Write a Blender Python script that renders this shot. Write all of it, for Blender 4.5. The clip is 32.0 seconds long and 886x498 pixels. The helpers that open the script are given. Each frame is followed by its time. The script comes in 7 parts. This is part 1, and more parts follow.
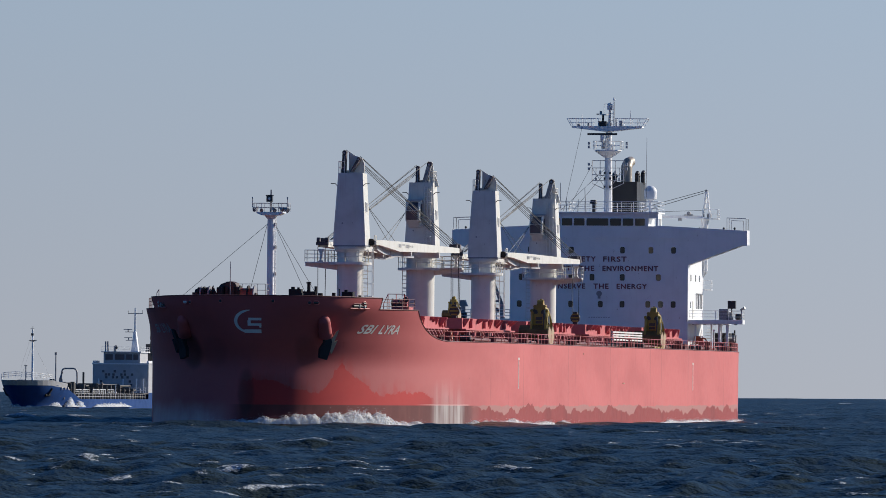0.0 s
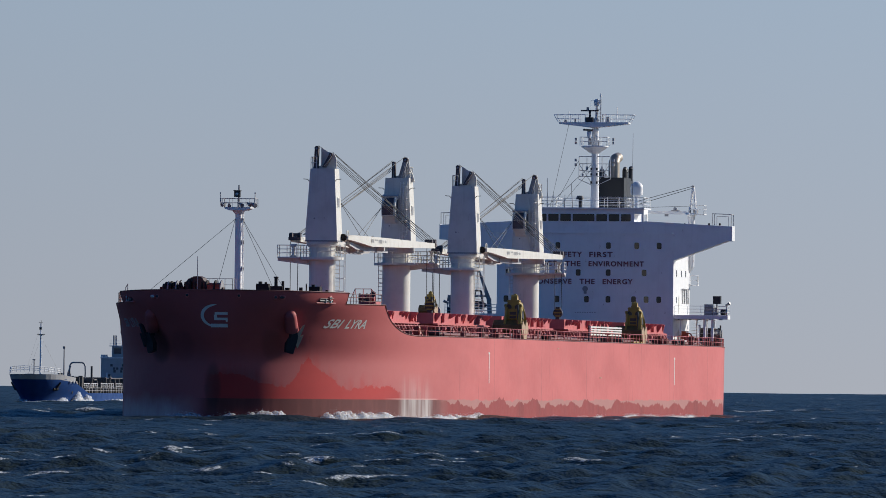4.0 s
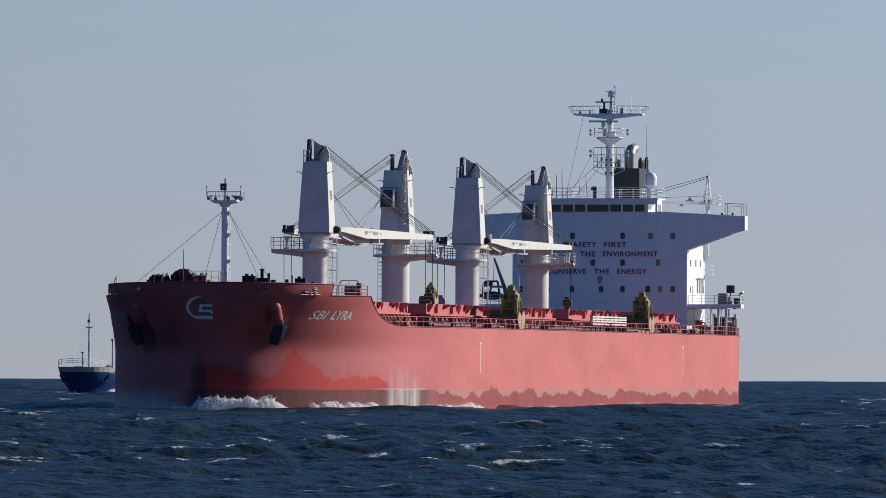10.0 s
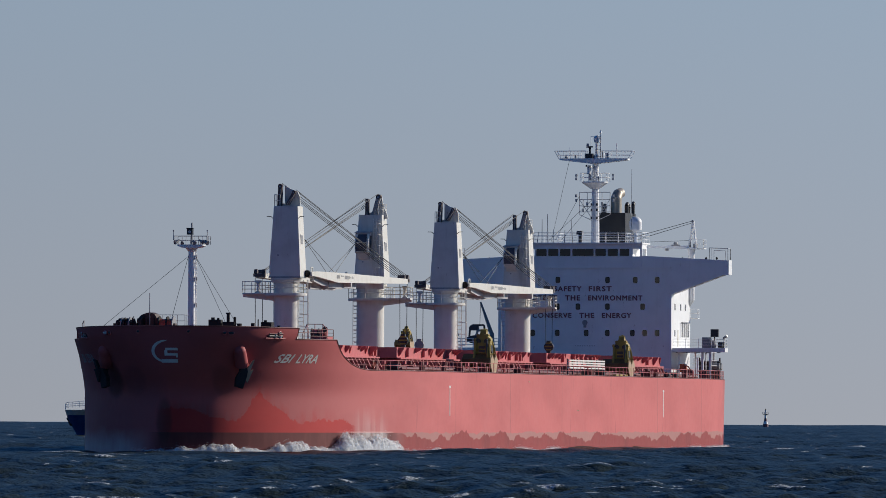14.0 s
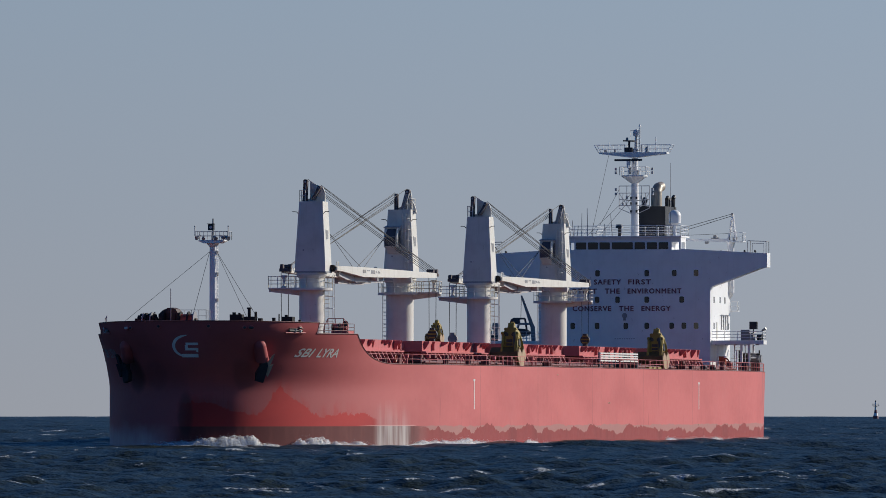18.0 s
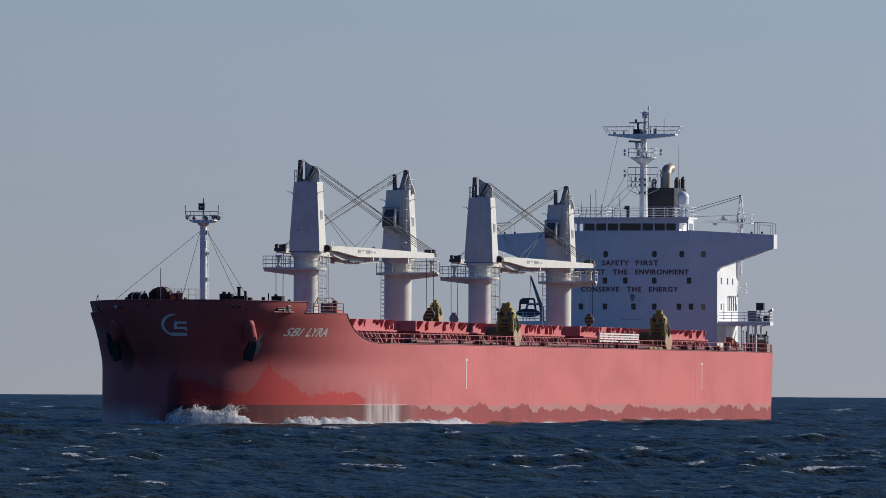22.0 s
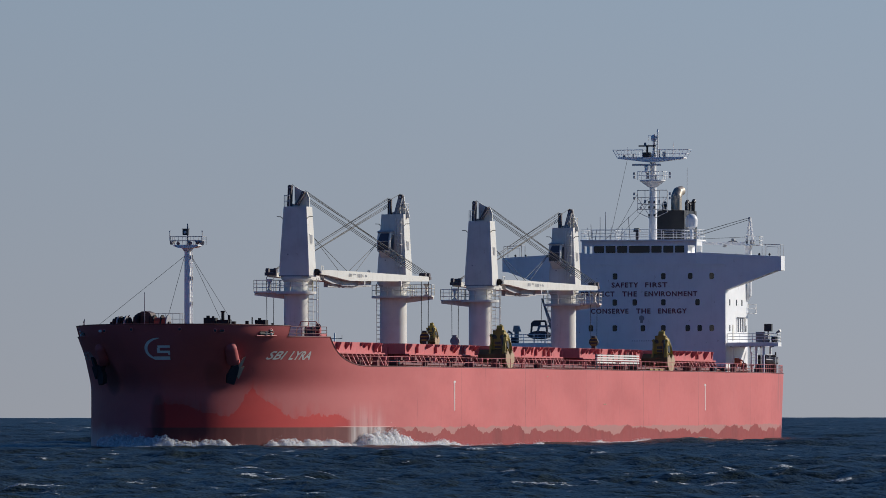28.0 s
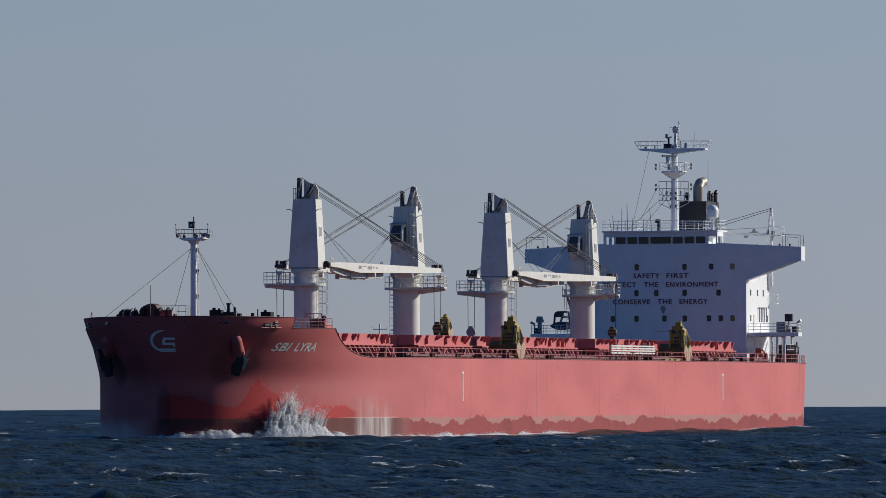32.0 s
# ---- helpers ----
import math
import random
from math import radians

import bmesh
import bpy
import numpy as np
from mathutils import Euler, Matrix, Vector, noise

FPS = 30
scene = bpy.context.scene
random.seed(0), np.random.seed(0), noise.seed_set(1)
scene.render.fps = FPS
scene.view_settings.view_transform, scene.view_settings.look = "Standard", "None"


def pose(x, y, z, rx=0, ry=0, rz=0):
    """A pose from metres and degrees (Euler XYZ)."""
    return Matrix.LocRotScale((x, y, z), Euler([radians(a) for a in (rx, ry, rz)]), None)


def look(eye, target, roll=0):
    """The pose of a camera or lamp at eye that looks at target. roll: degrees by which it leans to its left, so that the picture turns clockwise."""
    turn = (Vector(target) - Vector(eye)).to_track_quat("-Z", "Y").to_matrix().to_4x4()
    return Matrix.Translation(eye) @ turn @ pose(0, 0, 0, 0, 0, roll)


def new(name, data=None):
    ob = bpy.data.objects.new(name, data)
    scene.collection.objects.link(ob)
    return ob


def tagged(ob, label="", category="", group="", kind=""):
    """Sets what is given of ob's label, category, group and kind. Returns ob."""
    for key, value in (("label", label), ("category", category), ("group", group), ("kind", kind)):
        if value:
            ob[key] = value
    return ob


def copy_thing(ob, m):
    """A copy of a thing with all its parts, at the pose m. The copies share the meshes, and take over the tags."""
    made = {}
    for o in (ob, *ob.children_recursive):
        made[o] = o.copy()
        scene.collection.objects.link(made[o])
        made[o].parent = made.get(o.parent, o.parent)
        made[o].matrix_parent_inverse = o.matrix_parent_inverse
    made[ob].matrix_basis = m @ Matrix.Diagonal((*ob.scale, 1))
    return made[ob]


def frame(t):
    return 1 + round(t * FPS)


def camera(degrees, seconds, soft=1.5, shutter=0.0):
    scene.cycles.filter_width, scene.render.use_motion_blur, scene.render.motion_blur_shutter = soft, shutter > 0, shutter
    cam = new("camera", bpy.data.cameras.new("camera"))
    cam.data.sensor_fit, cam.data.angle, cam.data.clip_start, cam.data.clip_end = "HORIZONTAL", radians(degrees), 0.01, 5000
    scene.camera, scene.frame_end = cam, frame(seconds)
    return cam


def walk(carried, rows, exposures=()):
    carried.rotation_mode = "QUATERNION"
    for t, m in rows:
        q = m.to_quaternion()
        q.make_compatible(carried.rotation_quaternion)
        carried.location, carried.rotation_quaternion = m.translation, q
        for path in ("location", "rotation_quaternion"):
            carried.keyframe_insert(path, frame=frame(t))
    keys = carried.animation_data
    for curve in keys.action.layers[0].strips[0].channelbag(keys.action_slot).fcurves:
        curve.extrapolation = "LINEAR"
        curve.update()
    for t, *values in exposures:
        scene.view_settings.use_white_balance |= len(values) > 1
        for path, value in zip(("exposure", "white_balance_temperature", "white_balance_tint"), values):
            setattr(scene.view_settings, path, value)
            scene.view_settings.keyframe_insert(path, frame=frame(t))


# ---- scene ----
cam = camera(5.86, 32.0, soft=0.85)
EYE = 3.078
# seconds, turn to the left, tilt up, lean
LOOKS = [
    (0, -1.9702, 0.9331, 0.480), (0.5, -1.9307, 0.9160, 0.555), (1, -1.9347, 0.9067, 0.585), (1.5, -1.9000, 0.9110, 0.608),
    (2, -1.8227, 0.8926, 0.655), (2.5, -1.7910, 0.8555, 0.615), (3, -1.6758, 0.8946, 0.661), (3.5, -1.6487, 0.8973, 0.612),
    (5.5, -1.4386, 0.8973, 0.505), (6, -1.3936, 0.8708, 0.547), (6.5, -1.2695, 0.8844, 0.443), (7, -1.2068, 0.8780, 0.448),
    (7.5, -1.1495, 0.8690, 0.428), (8, -1.1199, 0.8697, 0.430), (8.5, -1.0408, 0.8445, 0.434), (9, -0.9700, 0.8104, 0.379),
    (9.5, -0.8692, 0.8179, 0.345), (10, -0.8118, 0.8308, 0.215), (10.5, -0.7450, 0.8743, 0.203), (11, -0.7009, 0.8690, 0.181),
    (11.5, -0.5950, 0.9036, 0.152), (12, -0.5182, 0.9492, 0.112), (12.5, -0.4548, 0.9761, 0.135), (13, -0.4034, 1.0258, 0.154),
    (13.5, -0.4128, 1.0785, 0.183), (14, -0.4473, 1.1176, 0.255), (14.5, -0.4737, 1.1194, 0.253), (16.5, -0.0364, 1.0178, 0.238),
    (17, 0.0711, 1.0180, 0.148), (17.5, 0.1780, 1.0386, 0.051), (18, 0.2757, 1.0720, 0.003), (18.5, 0.3759, 1.0946, -0.058),
    (19, 0.4400, 1.1156, -0.095), (19.5, 0.4521, 1.1265, -0.095), (20, 0.4914, 1.0922, 0.007), (20.5, 0.5916, 1.0432, 0.092),
    (21, 0.6517, 0.9946, 0.126), (21.5, 0.7491, 0.9773, 0.189), (22, 0.7924, 0.9356, 0.242), (22.5, 0.8489, 0.8834, 0.273),
    (23, 0.9157, 0.8880, 0.198), (23.5, 0.9948, 0.9114, 0.151), (24, 1.0467, 0.9151, 0.127), (24.5, 1.1008, 0.9487, 0.001),
    (26.5, 1.3922, 0.9538, -0.160), (27, 1.4617, 1.0019, -0.088), (27.5, 1.4853, 1.0503, -0.104), (28, 1.5534, 1.0803, -0.044),
    (28.5, 1.5922, 1.0675, 0.022), (29, 1.6686, 1.0226, 0.099), (29.5, 1.7404, 1.0044, 0.098), (30, 1.8559, 1.0318, 0.078),
    (30.5, 1.9734, 1.0389, -0.078), (31, 2.0806, 1.0338, -0.143), (31.5, 2.1222, 1.0253, -0.198), (32, 2.1650, 1.0186, -0.234),
]
walk(cam, [(t, pose(0, 0, EYE, 0, 0, yaw) @ pose(0, 0, 0, 90 + tilt) @ pose(0, 0, 0, 0, 0, lean)) for t, yaw, tilt, lean in LOOKS],
     exposures=[(0, 0.02), (2, -0.02), (6, -0.06), (9, 0.02), (13, -0.13), (14, -0.21), (17, -0.25), (20, -0.26), (24, -0.12), (28, -0.26), (32, -0.28)])

# ---- sky and sun ----
SUN_ELEVATION, SUN_AZIMUTH = 24.0, 63.5      # degrees; azimuth clockwise from +Y
world = bpy.data.worlds.new("world")
scene.world = world
world.use_nodes = True
wn = world.node_tree
sky = wn.nodes.new("ShaderNodeTexSky")
sky.sky_type, sky.sun_disc = "NISHITA", False
sky.sun_elevation, sky.sun_rotation = radians(SUN_ELEVATION), radians(SUN_AZIMUTH)
sky.altitude, sky.air_density, sky.dust_density, sky.ozone_density = 0, 1.0, 0.5, 4.0


def world_node(kind, blend=""):
    n = wn.nodes.new(kind)
    if kind == "ShaderNodeMix":
        n.data_type = "RGBA"
        n.blend_type = blend or "MIX"
    return n


# a clear blue dome, whitened by sea haze towards the horizon
tint = world_node("ShaderNodeMix", "MULTIPLY")
tint.inputs[0].default_value, tint.inputs[7].default_value = 1.0, (0.175, 0.46, 0.82, 1)
wn.links.new(sky.outputs[0], tint.inputs[6])
up = world_node("ShaderNodeSeparateXYZ")
wn.links.new(world_node("ShaderNodeTexCoord").outputs["Generated"], up.inputs[0])
haze = world_node("ShaderNodeValToRGB")
haze.color_ramp.elements[0].position, haze.color_ramp.elements[0].color = 0.0, (0.386, 0.412, 0.466, 1)
haze.color_ramp.elements[1].position, haze.color_ramp.elements[1].color = 0.055, (0.32, 0.415, 0.532, 1)
wn.links.new(up.outputs[2], haze.inputs[0])
scale_up = world_node("ShaderNodeVectorMath")
scale_up.operation = "SCALE"
# the haze is brighter towards the sun's side
sunward = world_node("ShaderNodeMapRange")
sunward.inputs[1].default_value, sunward.inputs[2].default_value, sunward.inputs[3].default_value, sunward.inputs[4].default_value = -0.5, 0.5, 5.86, 14.35
wn.links.new(up.outputs[0], sunward.inputs[0])
wn.links.new(sunward.outputs[0], scale_up.inputs["Scale"])
wn.links.new(haze.outputs[0], scale_up.inputs[0])
clear = world_node("ShaderNodeMapRange")
clear.interpolation_type = "SMOOTHSTEP"
clear.inputs[1].default_value, clear.inputs[2].default_value = 0.05, 0.1
wn.links.new(up.outputs[2], clear.inputs[0])
dome = world_node("ShaderNodeMix")
wn.links.new(clear.outputs[0], dome.inputs[0])
wn.links.new(scale_up.outputs[0], dome.inputs[6])
wn.links.new(tint.outputs[2], dome.inputs[7])
wn.links.new(dome.outputs[2], wn.nodes["Background"].inputs[0])
wn.nodes["Background"].inputs[1].default_value = 0.1
sun = new("sun", bpy.data.lights.new("sun", "SUN"))
sun.data.energy, sun.data.angle, sun.data.color = 5.0, radians(0.53), (1.0, 0.93, 0.82)
az, el = radians(SUN_AZIMUTH), radians(SUN_ELEVATION)
sun.matrix_world = look((0, 0, 200), (-math.sin(az) * math.cos(el), -math.cos(az) * math.cos(el), 200 - math.sin(el)))


# ---- materials ----
class Nodes:
    """A short hand for a material's node tree."""

    def __init__(self, name, rough=0.5, metal=0.0):
        self.mat = bpy.data.materials.new(name)
        self.mat.use_nodes = True
        self.t = self.mat.node_tree
        self.b = self.t.nodes["Principled BSDF"]
        self.b.inputs["Roughness"].default_value, self.b.inputs["Metallic"].default_value = rough, metal
        tc = self.t.nodes.new("ShaderNodeTexCoord")
        self.obj = tc.outputs["Object"]
        sep = self.t.nodes.new("ShaderNodeSeparateXYZ")
        self.t.links.new(self.obj, sep.inputs[0])
        self.x, self.y, self.z = sep.outputs

    def put(self, sock, v):
        if hasattr(v, "is_output"):
            self.t.links.new(v, sock)
        elif isinstance(v, tuple) and len(v) == 3 and sock.type == "RGBA":
            sock.default_value = (*v, 1)
        else:
            sock.default_value = v

    def m(self, op, a, b=0.0, c=0.0):
        n = self.t.nodes.new("ShaderNodeMath")
        n.operation = op
        for s, v in zip(n.inputs, (a, b, c)):
            self.put(s, v)
        return n.outputs[0]

    def step(self, v, lo, hi):
        """0 below lo, 1 above hi."""
        n = self.t.nodes.new("ShaderNodeMapRange")
        n.interpolation_type = "SMOOTHSTEP"
        self.put(n.inputs[0], v)
        n.inputs[1].default_value, n.inputs[2].default_value = lo, hi
        return n.outputs[0]

    def scaled(self, sx, sy, sz):
        n = self.t.nodes.new("ShaderNodeMapping")
        self.t.links.new(self.obj, n.inputs[0])
        n.inputs["Scale"].default_value = (sx, sy, sz)
        return n.outputs[0]

    def noise(self, scale, detail=4.0, vec=None, rough=0.55):
        n = self.t.nodes.new("ShaderNodeTexNoise")
        self.t.links.new(vec or self.obj, n.inputs["Vector"])
        n.inputs["Scale"].default_value, n.inputs["Detail"].default_value, n.inputs["Roughness"].default_value = scale, detail, rough
        return n.outputs[0]

    def mix(self, fac, a, b):
        n = self.t.nodes.new("ShaderNodeMix")
        n.data_type = "RGBA"
        self.put(n.inputs[0], fac)
        self.put(n.inputs[6], a)
        self.put(n.inputs[7], b)
        return n.outputs[2]

    def curve(self, v, lo, hi, top, stops):
        """A broken line through (v, height) stops, of v from lo to hi and heights up to top."""
        n = self.t.nodes.new("ShaderNodeValToRGB")
        r = self.t.nodes.new("ShaderNodeMapRange")
        r.inputs[1].default_value, r.inputs[2].default_value = lo, hi
        self.put(r.inputs[0], v)
        self.t.links.new(r.outputs[0], n.inputs[0])
        e = n.color_ramp.elements
        while len(e) < len(stops):
            e.new(0.5)
        for k, (p, h) in zip(e, stops):
            k.position, k.color = (p - lo) / (hi - lo), (h / top, h / top, h / top, 1)
        return self.m("MULTIPLY", n.outputs[0], top)

    def colour(self, v):
        self.put(self.b.inputs["Base Color"], v)
        return self

    def rough(self, v):
        self.put(self.b.inputs["Roughness"], v)
        return self

    def bump(self, height, strength=0.3, distance=0.02):
        n = self.t.nodes.new("ShaderNodeBump")
        n.inputs["Strength"].default_value, n.inputs["Distance"].default_value = strength, distance
        self.t.links.new(height, n.inputs["Height"])
        self.t.links.new(n.outputs[0], self.b.inputs["Normal"])
        return self


def worn(name, base, dark, rust=None, rough=0.5, metal=0.0, scale=0.6, amount=0.35):
    """Weathered paint: broad blotches, downward streaks, and spots of rust."""
    n = Nodes(name, rough, metal)
    broad = n.step(n.noise(scale, 5), 0.4, 0.7)
    streak = n.step(n.noise(1.0, 3, n.scaled(3.0, 3.0, 0.22)), 0.52, 0.75)
    col = n.mix(n.m("MULTIPLY", broad, amount), base, dark)
    col = n.mix(n.m("MULTIPLY", streak, amount * 0.8), col, dark)
    if rust:
        col = n.mix(n.m("MULTIPLY", n.step(n.noise(1.7, 8, n.scaled(1, 1, 0.5), 0.7), 0.63, 0.72), 0.7), col, rust)
    n.colour(col)
    n.rough(n.m("ADD", n.m("MULTIPLY", broad, 0.15), rough - 0.08))
    n.bump(n.noise(scale * 9, 4), 0.15, 0.02)
    return n.mat


RUST = (0.16, 0.06, 0.03)
WHITE = worn("white_paint", (0.87, 0.87, 0.865), (0.68, 0.67, 0.65), RUST, 0.45, amount=0.25)
CREAM = worn("crane_paint", (0.74, 0.72, 0.66), (0.52, 0.49, 0.43), RUST, 0.5, amount=0.4)
GREY = worn("grey_paint", (0.3, 0.3, 0.31), (0.16, 0.16, 0.17), RUST, 0.55)
DARK = worn("dark_steel", (0.035, 0.035, 0.038), (0.015, 0.015, 0.016), RUST, 0.5)
BLACK = worn("funnel_black", (0.014, 0.014, 0.016), (0.006, 0.006, 0.007), None, 0.5)
DECK = worn("deck_red", (0.17, 0.05, 0.045), (0.09, 0.035, 0.03), RUST, 0.65)
HATCH = worn("hatch_red", (0.56, 0.135, 0.13), (0.36, 0.08, 0.075), RUST, 0.55, amount=0.45)
YELLOW = worn("grab_yellow", (0.36, 0.26, 0.04), (0.13, 0.09, 0.03), (0.1, 0.05, 0.02), 0.6, amount=0.5)
BUFF = worn("buff_paint", (0.44, 0.31, 0.19), (0.28, 0.19, 0.12), RUST, 0.6)
ORANGE = worn("orange_paint", (0.45, 0.085, 0.035), (0.28, 0.06, 0.03), None, 0.45)
WIRE = worn("wire_rope", (0.03, 0.03, 0.033), (0.018, 0.018, 0.018), None, 0.6)
BROWN = worn("winch_brown", (0.06, 0.032, 0.028), (0.028, 0.02, 0.018), RUST, 0.7)
IRON = worn("anchor_iron", (0.022, 0.02, 0.02), (0.012, 0.011, 0.011), RUST, 0.95)
SOOTY = worn("sooty_grey", (0.1, 0.08, 0.085), (0.055, 0.045, 0.05), RUST, 0.7)
PALE = worn("pale_grey_paint", (0.46, 0.46, 0.47), (0.28, 0.28, 0.29), RUST, 0.55)
STEEL = worn("bare_steel", (0.42, 0.36, 0.29), (0.22, 0.18, 0.14), RUST, 0.5, 0.45)
# the same white as LETTER, darkened for the starboard bow's shade
LETTER_SHADED = worn("lettering_shaded", (0.42, 0.33, 0.33), (0.22, 0.14, 0.14), None, 0.6)
LETTER = worn("lettering_white", (0.72, 0.7, 0.66), (0.45, 0.4, 0.38), None, 0.5)
MAROON = worn("lettering_maroon", (0.2, 0.07, 0.085), (0.13, 0.055, 0.065), None, 0.5)
BLUE = worn("tanker_blue", (0.012, 0.055, 0.2), (0.01, 0.04, 0.13), RUST, 0.6)
BLUE.node_tree.nodes["Principled BSDF"].inputs["Specular IOR Level"].default_value = 0.12
# the grab's yellow darkened in its colour, for dirt and for shade
OCHRE = worn("bucket_ochre", (0.15, 0.1, 0.03), (0.06, 0.045, 0.02), (0.08, 0.04, 0.02), 0.7, amount=0.6)
GREEN = worn("tanker_deck", (0.1, 0.09, 0.08), (0.05, 0.05, 0.05), RUST, 0.6)
g_ = Nodes("window_glass", 0.08)
g_.colour(g_.mix(g_.noise(0.8), (0.012, 0.014, 0.017), (0.03, 0.034, 0.04)))
GLASS = g_.mat
# paler than the other glass: a reflected sky is mixed into its colour
g_ = Nodes("cab_glass", 0.12)
g_.colour(g_.mix(g_.noise(0.9), (0.05, 0.055, 0.075), (0.09, 0.095, 0.12)))
CAB_GLASS = g_.mat


def hull_paint():
    n = Nodes("hull_paint", 0.5)
    wob = n.noise(0.35, 5)
    fine = n.noise(1.6, 6)
    broad = n.step(n.noise(0.07, 4, n.scaled(1, 1, 2.5)), 0.35, 0.7)
    streak = n.step(n.noise(1.0, 4, n.scaled(0.22, 0.22, 0.05)), 0.48, 0.75)
    top = n.mix(broad, (0.585, 0.15, 0.144), (0.495, 0.118, 0.115))
    top = n.mix(n.m("MULTIPLY", streak, 0.3), top, (0.55, 0.165, 0.16))
    top = n.mix(n.m("MULTIPLY", n.step(n.noise(2.2, 8, n.scaled(1, 1, 0.25), 0.7), 0.66, 0.74), 0.6), top, (0.2, 0.06, 0.045))
    drip = n.step(n.noise(1.0, 4, n.scaled(1.7, 1.7, 0.12), 0.6), 0.67, 0.74)
    top = n.mix(n.m("MULTIPLY", drip, 0.45), top, (0.24, 0.055, 0.05))
    # towards the bow the red turns deeper and darker
    top = n.mix(n.m("MULTIPLY", n.step(n.m("ADD", n.x, n.m("MULTIPLY", wob, 3.0)), 179.0, 195.0), 0.62), top, n.mix(broad, (0.41, 0.075, 0.076), (0.35, 0.064, 0.066)))
    # seams between the side's plates
    seam = n.m("LESS_THAN", n.m("ABSOLUTE", n.m("SUBTRACT", n.m("FRACT", n.m("DIVIDE", n.m("ADD", n.x, 5.0), 24.0)), 0.5)), 0.004)
    seam = n.m("MULTIPLY", seam, n.m("LESS_THAN", n.x, 165.0))
    top = n.mix(n.m("MULTIPLY", seam, n.m("MULTIPLY", fine, 0.8)), top, (0.22, 0.08, 0.07))
    aft = n.m("SUBTRACT", 1.0, n.step(n.x, 168.0, 172.0))
    # grey boot-top band, with a torn edge of old red below it, on the after body
    grey = n.m("MULTIPLY", aft, n.m("SUBTRACT", 1.0, n.step(n.m("ADD", n.z, n.m("MULTIPLY", wob, 0.7)), 1.95, 2.08)))
    col = n.mix(n.m("MULTIPLY", grey, 0.85), top, (0.38, 0.19, 0.17))
    torn = n.noise(0.17, 7, n.scaled(1, 1, 0.5), 0.62)
    low = n.m("MULTIPLY", aft, n.m("SUBTRACT", 1.0, n.step(n.m("SUBTRACT", n.z, n.m("MULTIPLY", torn, 3.7)), -0.55, -0.49)))
    col = n.mix(low, col, n.mix(streak, (0.28, 0.04, 0.038), (0.21, 0.03, 0.029)))
    # fresh red primer, scraped bare over the bow and shoulder
    edge = n.curve(n.x, 179.0, 198.0, 6.0, ((179.2, 2.2), (181.2, 2.95), (182.4, 2.7), (185.4, 2.75), (187.1, 2.45), (188.3, 2.95), (188.9, 3.5), (190.3, 4.0), (191.7, 5.35), (192.35, 4.6), (192.75, 3.8), (193.4, 3.0), (193.8, 2.65), (194.7, 2.85), (195.7, 3.1), (196.5, 3.7), (197.5, 3.9)))
    edge = n.m("ADD", edge, n.m("MULTIPLY", n.m("SUBTRACT", n.noise(1.4, 8, None, 0.72), 0.5), 1.5))
    rub = n.m("SUBTRACT", n.z, edge)
    prim = n.m("MULTIPLY", n.step(n.x, 178.6, 179.6), n.m("SUBTRACT", 1.0, n.step(rub, -0.03, 0.1)))
    halo = n.m("MULTIPLY", n.m("MULTIPLY", n.step(n.x, 180.0, 184.0), n.m("SUBTRACT", 1.0, n.step(rub, 0.0, 1.6))), n.m("MULTIPLY", n.step(n.noise(0.8, 6, n.scaled(1, 1, 0.35), 0.65), 0.4, 0.7), 0.55))
    prim = n.m("MULTIPLY", n.m("MAXIMUM", prim, halo), n.step(n.y, -1.6, 0.2))
    col = n.mix(prim, col, n.mix(broad, (0.56, 0.036, 0.033), (0.45, 0.028, 0.028)))
    fore = n.m("MULTIPLY", n.step(n.x, 168.0, 172.0), n.m("SUBTRACT", 1.0, n.step(n.z, 1.62, 1.7)))
    fore = n.m("MULTIPLY", fore, n.step(n.y, -2.5, -0.3))
    col = n.mix(n.m("MULTIPLY", fore, 0.9), col, n.mix(n.step(n.noise(1.0, 4, n.scaled(0.7, 0.7, 0.1)), 0.45, 0.7), (0.1, 0.027, 0.026), (0.16, 0.045, 0.04)))
    # a broad grey stain run down the quarter
    quarter = n.m("MULTIPLY", n.m("MULTIPLY", n.step(n.x, 2.0, 7.0), n.m("SUBTRACT", 1.0, n.step(n.x, 10.0, 17.0))), n.step(n.noise(1.0, 5, n.scaled(0.5, 0.5, 0.12), 0.6), 0.4, 0.65))
    col = n.mix(n.m("MULTIPLY", n.m("MULTIPLY", quarter, n.step(n.z, 1.8, 5.0)), 0.4), col, (0.2, 0.1, 0.1))
    # soot-dark smears low on the stem and under each hawse, plus one darker patch
    def oval_mask(y0, z0, w, h):
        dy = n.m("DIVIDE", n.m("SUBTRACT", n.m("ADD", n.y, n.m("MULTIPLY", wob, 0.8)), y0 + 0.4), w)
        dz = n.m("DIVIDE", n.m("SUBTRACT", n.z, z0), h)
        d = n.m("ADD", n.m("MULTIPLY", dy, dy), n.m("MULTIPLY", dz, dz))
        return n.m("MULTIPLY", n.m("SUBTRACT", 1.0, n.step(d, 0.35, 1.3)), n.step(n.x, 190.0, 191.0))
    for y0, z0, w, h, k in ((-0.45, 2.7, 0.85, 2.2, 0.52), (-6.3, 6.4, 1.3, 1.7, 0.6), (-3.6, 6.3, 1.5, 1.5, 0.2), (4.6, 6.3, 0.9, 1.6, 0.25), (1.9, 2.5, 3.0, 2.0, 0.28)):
        col = n.mix(n.m("MULTIPLY", oval_mask(y0, z0, w, h), k), col, (0.035, 0.018, 0.018))
